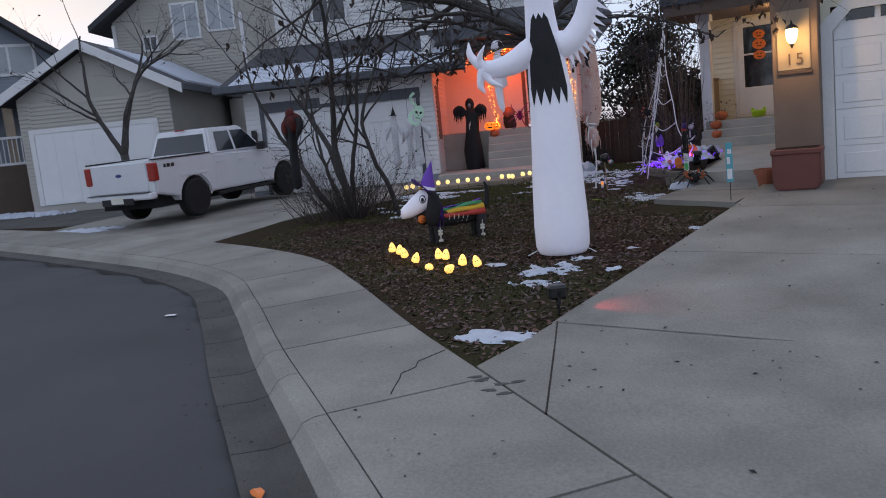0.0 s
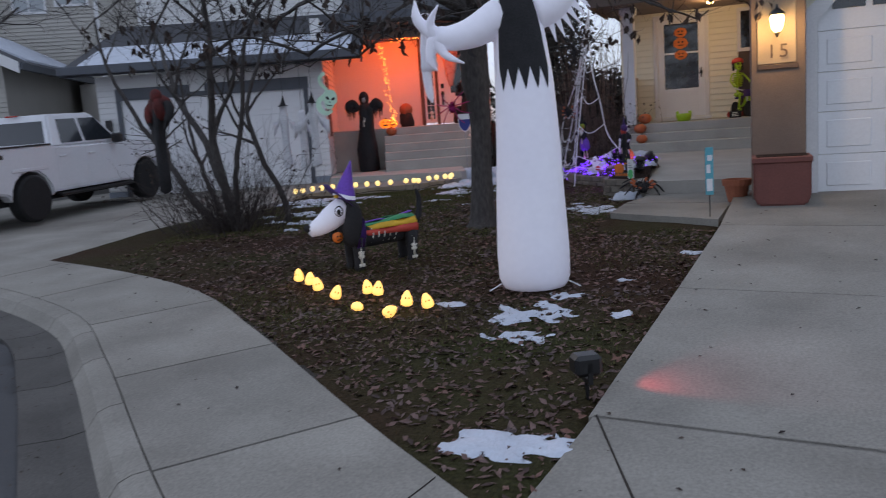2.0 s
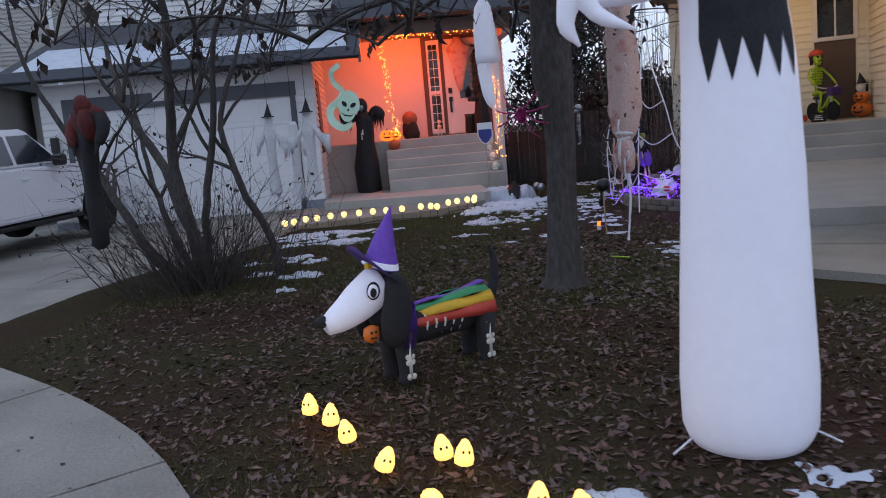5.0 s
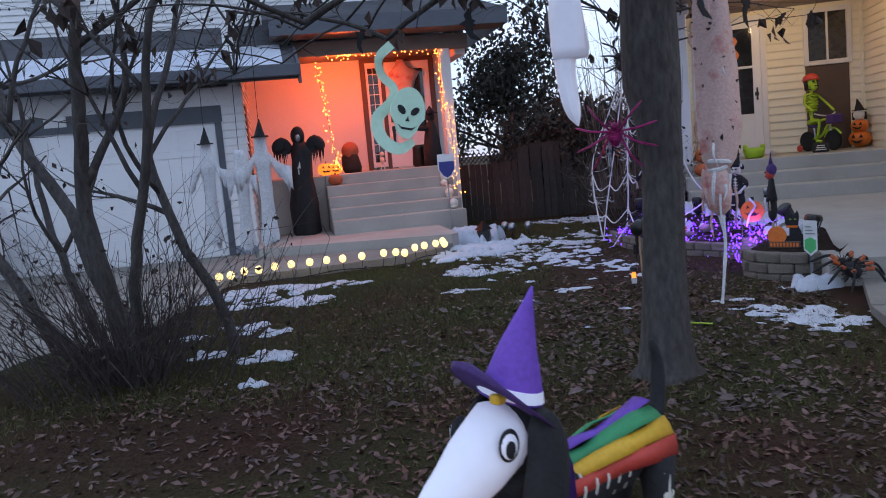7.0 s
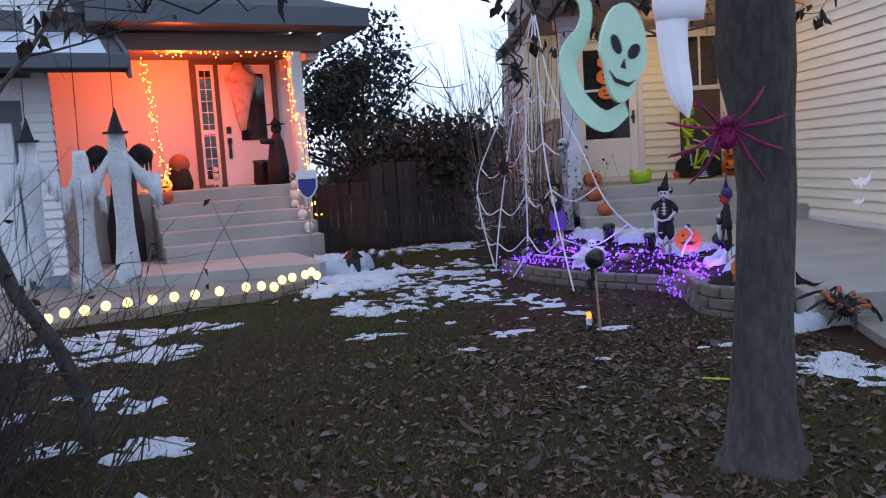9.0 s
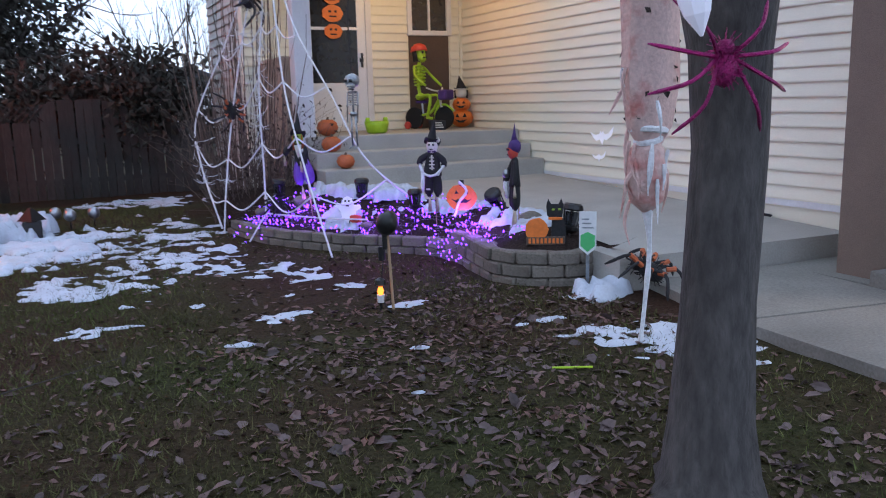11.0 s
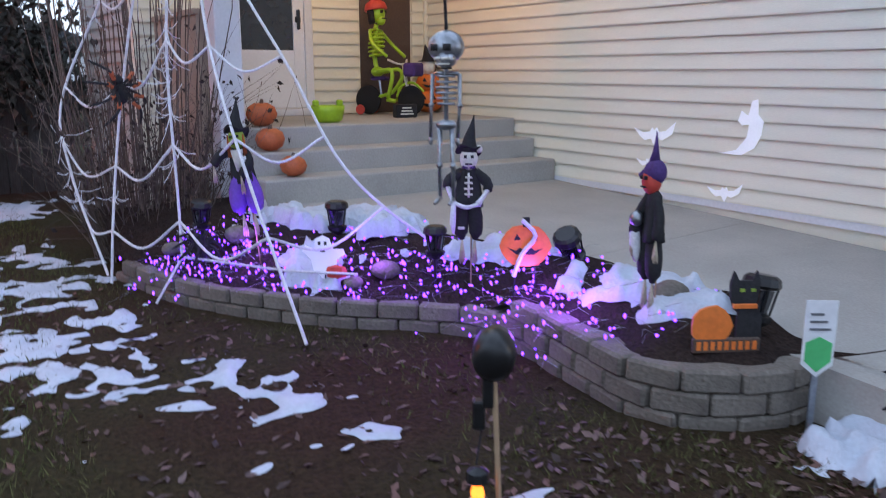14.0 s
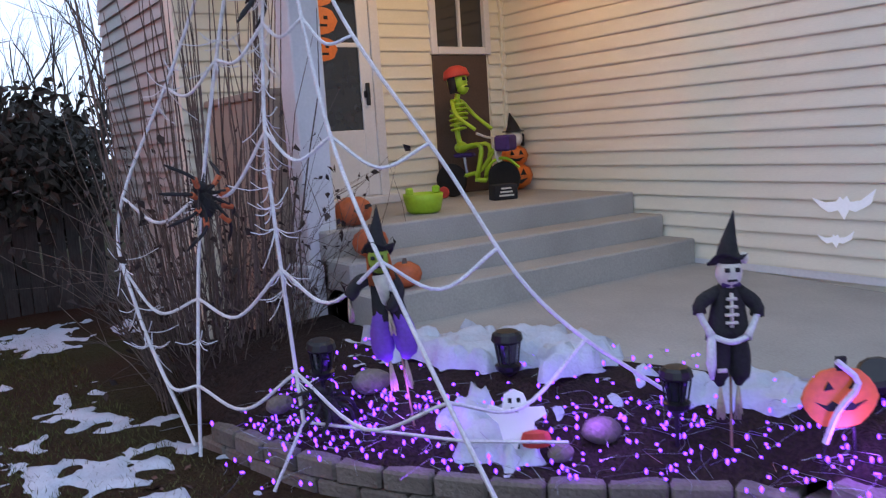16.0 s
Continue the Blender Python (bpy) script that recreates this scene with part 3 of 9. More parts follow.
bm = bmesh.new()
for s in ((-4.05, BY, -0.2, -3.30, BY + 0.2, 3.9), (-2.30, BY, -0.2, -1.66, BY + 0.2, 3.9), (-1.02, BY, -0.2, WX, BY + 0.2, 3.9), (-3.30, BY, 3.36, -2.30, BY + 0.2, 3.9), (-1.66, BY, 3.36, -1.02, BY + 0.2, 3.9), (-3.30, BY, -0.2, -2.30, BY + 0.2, 1.20), (-1.66, BY, -0.2, -1.02, BY + 0.2, 1.17)):
    box(bm, *s)
wall_n = tagged(link_mesh("wall_north", bm, "siding_cream"), "cream lap-sided wall at the back of the porch", "wall", kind="structure")
siding(wall_n, Matrix.Translation((0, BY, 0)), [(-4.05, -3.36, 0.24, 3.44), (-2.24, -1.68, 1.18, 3.44), (-1.00, WX, 1.18, 3.44)], "siding_cream")
wall_w = tagged(link_mesh("wall_west", boxes((-4.05, BY + 0.2, -0.2, -3.85, 22.5, 3.5)), "siding_grey"), "grey siding on the outer side of the nearer house", "wall", kind="structure")
siding(wall_w, Matrix.Translation((-4.05, 0, 0)) @ pose(0, 0, 0, 0, 0, -90), [(-22.5, -BY - 0.2, 0.24, 3.44)], "siding_grey")
tagged(link_mesh("wall_back", boxes((-3.85, 22.3, -0.2, 7.0, 22.5, 3.5), (6.8, 12.4, -0.2, 7.0, 22.3, 3.5)), "siding_cream"), "plain cream rear and far side walls", "wall", kind="structure")

# storm door
door = tagged(new("door_1"), "white storm door with a dark glazed upper half", "door", kind="structure")
part("door_frame", boxes((-3.36, BY - 0.05, 1.20, -3.27, BY + 0.06, 3.36), (-2.33, BY - 0.05, 1.20, -2.24, BY + 0.06, 3.36), (-3.36, BY - 0.052, 3.27, -2.24, BY + 0.058, 3.38), bevel=0.006), "trim_white", door)
part("door_leaf", boxes((-3.27, BY - 0.03, 1.25, -3.14, BY + 0.01, 3.27), (-2.45, BY - 0.03, 1.25, -2.33, BY + 0.01, 3.27), (-3.14, BY - 0.03, 1.25, -2.45, BY + 0.01, 1.84), (-3.14, BY - 0.03, 3.19, -2.45, BY + 0.01, 3.27), (-3.14, BY - 0.032, 2.56, -2.45, BY + 0.008, 2.60), bevel=0.004), "door_white", door)
part("pane", boxes((-3.14, BY - 0.012, 1.84, -2.45, BY - 0.004, 2.56)), "glass", door)
part("pane", boxes((-3.14, BY - 0.012, 2.60, -2.45, BY - 0.004, 3.19)), "glass", door)
part("door_handle", boxes((-2.41, BY - 0.075, 2.05, -2.385, BY - 0.03, 2.25), (-2.43, BY - 0.05, 2.12, -2.37, BY - 0.03, 2.18), bevel=0.006), "black_gloss", door, "black lever handle")
part("threshold", boxes((-3.40, BY - 0.16, 1.172, -2.20, BY - 0.01, 1.245), bevel=0.008), "trim_white", door)
# blinds seen in the glass of the storm door
part("blind", boxes(*[(-3.12, BY + 0.02, 1.9 + 0.06 * k, -2.47, BY + 0.024, 1.945 + 0.06 * k) for k in range(21)]), "trim_brown", door)

# window with the brown panel under it
win = tagged(new("window_1"), "white-framed window with half-closed blinds above a brown panel", "window", kind="structure")
part("window_frame", boxes((-1.68, BY - 0.045, 2.50, -1.61, BY + 0.06, 3.38), (-1.05, BY - 0.045, 2.50, -0.98, BY + 0.06, 3.38), (-1.61, BY - 0.045, 2.50, -1.05, BY + 0.06, 2.57), (-1.61, BY - 0.045, 3.31, -1.05, BY + 0.06, 3.38), (-1.345, BY - 0.03, 2.57, -1.315, BY + 0.02, 3.31), bevel=0.005), "trim_white", win)
part("pane", boxes((-1.61, BY + 0.002, 2.57, -1.05, BY + 0.008, 3.31)), "glass", win)
part("blind", boxes(*[(-1.60, BY + 0.03, 2.6 + 0.05 * k, -1.06, BY + 0.034, 2.636 + 0.05 * k) for k in range(14)]), "trim_white", win)
part("brown_panel", boxes((-1.66, BY - 0.012, 1.172, -1.02, BY + 0.1, 2.498), bevel=0.004), "trim_brown", win)

# porch landing, three steps, ceiling, column
steps = tagged(new("porch_steps"), "pale concrete porch steps and landing", "steps", kind="structure")
for k, (y, z) in enumerate(((17.77, 0.815), (18.085, 0.992), (18.40, 1.17))):
    part("step", boxes((-3.72, y, 0.0, WX - 0.03, BY - 0.001 if k == 2 else 18.42 + 0.3 * k, z), bevel=0.012), "concrete_step", steps)
ceil = tagged(link_mesh("ceiling", boxes((-4.25, 17.62, 3.45, WX - 0.002, BY - 0.002, 3.60)), "soffit"), "brown porch ceiling", "ceiling", kind="structure")
part("fascia", boxes((-4.30, 17.56, 3.40, WX - 0.002, 17.62, 3.78), (-4.30, 17.622, 3.40, -4.252, BY - 0.3, 3.78)), "trim_brown", ceil)
col = tagged(new("porch_column"), "square white porch column at the head of the steps", "column", kind="structure")
part("shaft", boxes((-3.80, 18.50, 0.95, -3.58, 18.72, 3.449), bevel=0.01), "trim_white", col)
part("base", boxes((-3.84, 18.46, 0.2, -3.54, 18.76, 0.95), bevel=0.01), "trim_white", col)
part("capital", boxes((-3.84, 18.46, 3.30, -3.54, 18.76, 3.447), bevel=0.01), "trim_white", col)
tagged(link_mesh("porch_parapet", boxes((-3.86, 18.765, 0.2, -3.725, BY - 0.022, 2.08), (-3.88, 18.765, 2.08, -3.70, BY - 0.022, 2.13), bevel=0.008), "stucco_tan"), "low tan wall beside the white door", "wall", kind="structure")

# pad before the steps and the walkway slab
pad = tagged(new("entry_pad"), "smooth pale concrete pad before the porch steps", "paving", kind="structure")
pz = lambda x, y: 0.62 - 0.036 * (17.77 - y)
panel("pad_slab", [(-3.02, 13.38), (WX - 0.03, 13.30), (WX - 0.03, 15.6), (-2.92, 15.4)], pz, "concrete_step", pad, 0.003, 0.5)
panel("pad_slab", [(-2.92, 15.4), (WX - 0.03, 15.6), (WX - 0.03, 17.78), (-3.70, 17.78)], pz, "concrete_step", pad, 0.003, 0.5)
slab_root = tagged(new("walkway"), "concrete walkway slab leading to the entry pad", "paving", kind="structure")
panel("walkway_slab", [(-3.07, 11.35), (-1.83, 10.56), (-1.72, 12.1), (-3.02, 12.3)], lambda x, y: 0.285, "concrete", slab_root)
panel("walkway_slab", [(-3.02, 12.3), (-1.72, 12.1), (-1.60, 13.30), (-2.78, 13.36)], lambda x, y: 0.29, "concrete", slab_root)
part("walkway_slab", boxes((-1.62, 12.2, 0.0, -0.8, 13.3, 0.285)), "concrete", slab_root)

# garage: brown pillar, door with panels and windows
pillar = tagged(new("garage_pillar"), "brown stucco pillar beside the garage door", "pillar", kind="structure")
part("shaft", boxes((-1.49, 11.75, 0.0, -0.92, 12.9, 3.4), bevel=0.01), "stucco_brown", pillar)
part("number_plate", boxes((-1.42, 11.735, 1.86, -1.02, 11.749, 2.62), bevel=0.004), "stucco_tan", pillar, "tan recessed panel with the house number")
part("ledge", boxes((-1.42, 11.728, 1.80, -1.0, 11.749, 1.85), bevel=0.005), "trim_brown", pillar)
for txt, x in (("1", -1.325), ("5", -1.20)):
    cu = bpy.data.curves.new("house_number", "FONT")
    cu.body, cu.size, cu.extrude = txt, 0.21, 0.008
    cu.materials.append(M["trim_brown"])
    num = new("house_number", cu)
    num.parent = pillar
    num.matrix_basis = pose(x, 11.728, 1.925, 90, 0, 0)
gfront = tagged(link_mesh("wall_south", boxes((-0.92, GY, 0.0, -0.80, GY + 0.25, 3.4), (-0.80, GY, 2.62, 4.3, GY + 0.25, 3.4), (4.3, GY, 0.0, 6.99, GY + 0.25, 3.4)), "siding_cream"), "garage front wall round the white door", "wall", kind="structure")
gdoor = tagged(new("door_2"), "white sectional garage door with small dark windows", "door", kind="structure")
part("door_casing", prism([(-0.92, 0.34), (-0.78, 0.34), (-0.78, 2.30), (-0.55, 2.56), (4.2, 2.56), (4.2, 2.70), (-0.62, 2.70), (-0.92, 2.42)], GY - 0.06, GY - 0.002, "y"), "trim_white", gdoor)
for k, z in enumerate((0.355, 0.80, 1.285, 1.735, 2.19)):
    z1 = (0.80, 1.285, 1.735, 2.19, 2.58)[k] - 0.004
    bm = boxes((-0.775, GY + 0.02, z, 4.2, GY + 0.06, z1), bevel=0.004)
    if k < 4:
        for j in range(8):
            xa = -0.68 + 0.6 * j
            box(bm, xa, GY + 0.010, z + 0.08, xa + 0.46, GY + 0.024, z1 - 0.09, bevel=0.007)
    section = part("door_section", bm, "door_white", gdoor)
    if k == 4:
        for j in range(12):
            xa = -0.62 + 0.40 * j
            part("pane", boxes((xa, GY + 0.008, 2.42, xa + 0.33, GY + 0.018, 2.56)), "glass", section)
part("bottom_seal", boxes((-0.775, GY + 0.01, 0.33, 4.2, GY + 0.07, 0.354)), "rubber", gdoor)
roof1 = tagged(new("roof"), "dark shingle roof over the nearer house", "roof", kind="structure")
part("roof_slope", prism([(-4.14, 3.42), (-4.14, 3.58), (1.5, 6.4), (7.14, 3.58), (7.14, 3.42), (1.5, 6.2)], 19.8, 22.7, "y"), "shingle", roof1)
part("roof_slope", prism([(11.55, 3.40), (11.55, 3.56), (16.0, 5.2), (20.5, 5.2), (20.5, 5.0), (16.0, 5.0)], -1.6, 7.4, "x"), "shingle", roof1)
part("roof_slope", prism([(17.5, 3.62), (17.5, 3.80), (20.6, 4.9), (20.6, 4.7)], -4.35, -0.7, "x"), "shingle", roof1)
part("gable_wall", prism([(-4.0, 3.5), (1.5, 6.15), (7.0, 3.5)], 20.12, 20.3, "y"), "siding_cream", roof1)

# ---- farther house with the orange-lit porch, in its own axes ----
house2 = tagged(new("neighbour_house"), "white-sided house with a garage and an orange-lit porch", "house", kind="structure")
house2.matrix_basis = H2
GV, DV, SU = 20.93, 24.02, -2.45   # garage front, door wall, garage side wall
bm = bmesh.new()
for s in ((-7.45, GV, 0.0, -6.95, GV + 0.2, 3.0), (-2.90, GV, 0.0, SU, GV + 0.2, 3.0), (-6.95, GV, 2.56, -2.90, GV + 0.2, 3.0), (-7.45, GV + 0.2, 0.0, -7.25, 30.0, 3.0), (SU - 0.2, GV + 0.2, 0.0, SU, DV + 0.2, 4.0)):
    box(bm, *s)
part("garage_wall", bm, "siding_white", house2)
part("foundation", boxes((-2.91, GV - 0.02, 0.0, SU + 0.02, GV - 0.001, 0.47), (-7.46, GV - 0.02, 0.0, -6.94, GV - 0.001, 0.45)), "siding_blue", house2)
siding(house2, Matrix.Translation((0, GV, 0)), [(-2.85, SU, 0.48, 2.9), (-7.45, -7.0, 0.48, 2.9)], "siding_white")
siding(house2, Matrix.Translation((SU, 0, 0)) @ pose(0, 0, 0, 0, 0, 90), [(GV, DV, 0.50, 3.7)], "siding_white")
bm = bmesh.new()
for s in ((SU, DV, 0.0, -0.20, DV + 0.2, 4.2), (1.30, DV, 0.0, 1.62, DV + 0.2, 4.2), (-0.20, DV, 3.68, 1.30, DV + 0.2, 4.2), (-0.20, DV, 0.0, 1.30, DV + 0.2, 1.45), (1.42, DV + 0.2, 0.0, 1.62, 31.0, 4.2)):
    box(bm, *s)
part("porch_wall", bm, "siding_white", house2)
siding(house2, Matrix.Translation((1.62, 0, 0)) @ pose(0, 0, 0, 0, 0, 90), [(DV - 0.01, 31.0, 0.30, 3.9)], "siding_white")
# brown casing round the garage door
part("garage_casing", boxes((-6.95, GV - 0.03, 2.46, -2.78, GV - 0.002, 2.72), (-2.90, GV - 0.03, 0.31, -2.80, GV - 0.002, 2.46), (-7.05, GV - 0.03, 0.31, -6.95, GV - 0.002, 2.72)), "fascia_grey", house2)
gd2 = part("garage_door", boxes((-6.95, GV + 0.05, 0.31, -2.90, GV + 0.10, 2.50)), "door_white", house2, "white panelled garage door")
for k in range(4):
    part("door_section", boxes((-6.94, GV + 0.03, 0.33 + 0.54 * k, -2.91, GV + 0.049, 0.33 + 0.54 * k + 0.525), *[(-6.80 + 0.66 * j, GV + 0.022, 0.43 + 0.54 * k, -6.28 + 0.66 * j, GV + 0.032, 0.76 + 0.54 * k) for j in range(6)], bevel=0.004), "door_white", gd2)
part("number_plate", boxes((-5.40, GV - 0.05, 2.56, -5.08, GV - 0.031, 2.72)), "trim_white", house2, "small white house number plate")
part("carriage_lamp", boxes((-7.30, GV - 0.16, 1.75, -7.18, GV - 0.04, 2.05), (-7.28, GV - 0.04, 1.85, -7.20, GV - 0.018, 1.95), bevel=0.01), "black_gloss", house2)
# double door with a sidelight
nd = part("door_frame", boxes((-0.20, DV - 0.06, 1.45, -0.10, DV + 0.05, 3.68), (1.20, DV - 0.06, 1.45, 1.30, DV + 0.05, 3.68), (-0.10, DV - 0.06, 3.58, 1.20, DV + 0.05, 3.68), (0.20, DV - 0.05, 1.45, 0.28, DV + 0.05, 3.58), bevel=0.006), "trim_brown", house2, "brown front door frame")
part("sidelight", boxes((-0.10, DV - 0.03, 1.50, -0.05, DV + 0.01, 3.58), (0.15, DV - 0.03, 1.50, 0.20, DV + 0.01, 3.58), (-0.05, DV - 0.03, 1.50, 0.15, DV + 0.01, 1.60), (-0.05, DV - 0.03, 2.38, 0.15, DV + 0.01, 2.46), (-0.05, DV - 0.03, 3.48, 0.15, DV + 0.01, 3.58)), "door_white", nd)
part("sidelight_pane", boxes((-0.05, DV - 0.012, 1.60, 0.15, DV - 0.004, 2.38), (-0.05, DV - 0.012, 2.46, 0.15, DV - 0.004, 3.48)), "glass", nd)
part("muntin", boxes((0.046, DV - 0.02, 1.60, 0.056, DV - 0.013, 3.48), *[(-0.05, DV - 0.021, 1.75 + 0.2 * k, 0.15, DV - 0.014, 1.762 + 0.2 * k) for k in range(9)]), "door_white", nd)
part("door_leaf", boxes((0.28, DV - 0.035, 1.47, 1.20, DV + 0.01, 3.58), bevel=0.006), "door_white", nd)
part("door_glass", boxes((0.60, DV - 0.05, 2.25, 1.06, DV - 0.036, 3.42)), "glass", nd)
part("door_lock", boxes((0.34, DV - 0.07, 2.38, 0.42, DV - 0.036, 2.50), (0.34, DV - 0.07, 2.20, 0.42, DV - 0.036, 2.30), (0.35, DV - 0.09, 1.95, 0.40, DV - 0.036, 2.2), bevel=0.006), "black_gloss", nd)
# porch: landing, steps, platform, column, beam and ceiling
st2 = tagged(new("neighbour_steps"), "grey concrete steps up to the orange-lit porch", "steps", kind="structure")
st2.matrix_basis = H2
for k in range(5):
    part("step", boxes((-1.20, 21.08 + 0.30 * k, 0.0, 1.08, DV - 0.001 if k == 4 else 22.60, 0.69 + 0.19 * k), bevel=0.012), "concrete_step", st2)
part("platform", prism([(-2.44, 21.09), (-2.42, 20.10), (0.40, 19.18), (0.52, 19.30), (0.56, 21.09)], 0.0, 0.46), "concrete_step", st2)
part("platform", boxes((SU + 0.001, 21.09, 0.0, -1.201, DV - 0.001, 0.455)), "concrete_step", st2)
part("landing_side", boxes((SU + 0.001, 22.30, 0.456, -1.201, DV - 0.001, 1.445), bevel=0.01), "concrete_step", st2)
part("path", prism([(-5.4, 17.30), (-2.9, 17.62), (-2.35, 18.02), (-0.65, 18.22), (0.05, 18.66), (0.40, 19.17), (-2.44, 20.09), (-2.44, 20.9), (-5.4, 20.9)], 0.0, 0.325), "concrete", st2)
part("porch_column", boxes((1.09, 22.24, 0.0, 1.28, 22.44, 3.80), bevel=0.01), "trim_white", house2)
part("porch_beam", boxes((SU, 22.20, 3.55, 1.62, 22.44, 3.80)), "soffit", house2)
part("porch_ceiling", boxes((SU, 22.44, 3.66, 1.62, DV, 3.80)), "soffit", house2)
part("porch_side", boxes((1.42, 22.44, 3.45, 1.62, DV, 4.0)), "siding_white", house2)
part("side_window", boxes((SU + 0.002, 21.35, 1.35, SU + 0.03, 22.05, 2.75)), "trim_brown", house2, "dark brown shuttered side window")
# roofs
part("garage_roof", prism([(20.25, 2.98), (20.25, 3.16), (24.6, 4.55), (24.6, 4.35)], -7.9, -1.55, "x"), "shingle", house2)
part("garage_gutter", boxes((-7.95, 20.12, 3.02, -1.52, 20.25, 3.20), bevel=0.01), "fascia_grey", house2)
part("rake_board", prism([(20.2, 2.90), (20.2, 3.19), (24.0, 4.41), (24.0, 4.12)], -1.545, -1.50, "x"), "fascia_grey", house2)
part("gable_infill", prism([(20.95, 3.0), (24.2, 3.0), (24.2, 4.2), (20.95, 3.2)], SU - 0.18, SU - 0.02, "x"), "siding_white", house2)
part("porch_roof", prism([(21.6, 3.95), (21.6, 4.12), (26.0, 5.3), (26.0, 5.1)], -2.0, 2.2, "x"), "shingle", house2)
part("porch_fascia", boxes((-1.9, 21.55, 3.84, 2.22, 21.62, 4.12), (2.17, 21.622, 3.84, 2.22, 26.0, 4.12)), "fascia_grey", house2)
part("porch_soffit", boxes((-1.9, 21.622, 3.84, 2.16, 22.2, 3.87)), "soffit", house2)
part("roof_snow", prism([(20.22, 3.165), (20.30, 3.205), (22.1, 3.775), (22.15, 3.768)], -7.6, -1.75, "x"), "snow", house2, "thin snow lying on the shingles")
# upper storey
up = part("upper_wall", boxes((-7.45, 24.6, 3.0, 1.40, 31.0, 7.6)), "siding_white", house2)
siding(up, Matrix.Translation((0, 24.6, 0)), [(-7.45, 1.4, 4.5, 7.5)], "siding_white")
part("upper_roof", prism([(-8.1, 7.45), (-8.1, 7.62), (-3.0, 10.0), (2.1, 7.62), (2.1, 7.45), (-3.0, 9.8)], 24.0, 31.5, "y"), "shingle", house2)
for u0 in (-6.3, -3.6, -1.0):
    wn2 = part("upper_window", boxes((u0, 24.54, 5.1, u0 + 1.1, 24.58, 6.5)), "trim_white", house2)
    part("pane", boxes((u0 + 0.07, 24.525, 5.17, u0 + 0.53, 24.538, 6.43), (u0 + 0.57, 24.525, 5.17, u0 + 1.03, 24.538, 6.43)), "glass", wn2)

# ---- plants ----
def limb(bm, start, heading, length, radius, depth, rng, tips, sides=6, droop=0.0, spread=0.6, kids=3, shrink=0.68, least=-9.0):
    """A crooked tapering limb with smaller ones off it; the ends are kept in tips."""
    n = max(3, int(length / 0.16))
    pts, radii = [Vector(start)], [radius]
    d = Vector(heading).normalized()
    for i in range(n):
        d = (d + Vector((rng.gauss(0, 0.10), rng.gauss(0, 0.10), rng.gauss(0, 0.08) - droop))).normalized()
        if pts[-1].z < least + 0.25:
            d.z = abs(d.z) * 0.5 + 0.12
        pts.append(pts[-1] + d * length / n)
        radii.append(radius * (1 - 0.72 * (i + 1) / n))
    tube(pts, radii, sides, bm)
    tips.append((pts[-1].copy(), d.copy()))
    if depth:
        for _ in range(kids):
            i = rng.randint(max(1, n // 3), n)
            side = Vector((rng.gauss(0, 1), rng.gauss(0, 1), rng.gauss(0.15, 0.6))).normalized()
            limb(bm, pts[i], (pts[i] - pts[i - 1]).normalized() * (1 - spread) + side * spread, length * shrink * rng.uniform(0.6, 1.1), max(0.0028, radii[i] * 0.62), depth - 1, rng, tips, max(3, sides - 1), droop, spread, kids, shrink, least)


def leaf_cards(places, size, rng, hang=0.0):
    """Small folded leaves, one at each place, as one mesh."""
    verts, faces = [], []
    for p, d in places:
        s = size * rng.uniform(0.6, 1.25)
        ax = Vector((rng.gauss(0, 1), rng.gauss(0, 1), rng.gauss(0, 1) - hang)).normalized()
        sd = ax.cross(Vector((rng.gauss(0, 1), rng.gauss(0, 1), rng.gauss(0, 1)))).normalized()
        up = ax.cross(sd) * s * 0.18
        k = len(verts)
        verts += [p, p + ax * s * 0.45 + sd * s * 0.30 + up, p + ax * s, p + ax * s * 0.45 - sd * s * 0.30 + up, p + ax * s * 0.5]
        faces += [(k, k + 1, k + 4), (k + 1, k + 2, k + 4), (k + 2, k + 3, k + 4), (k + 3, k, k + 4)]
    return verts, faces


def raw_mesh(name, verts, faces, mat, parent=None, label=""):
    me = bpy.data.meshes.new(name)
    me.from_pydata([tuple(v) for v in verts], [], faces)
    me.materials.append(M[mat])
    ob = new(name, me)
    if parent:
        ob.parent = parent
    if label:
        ob["label"] = label
    return ob


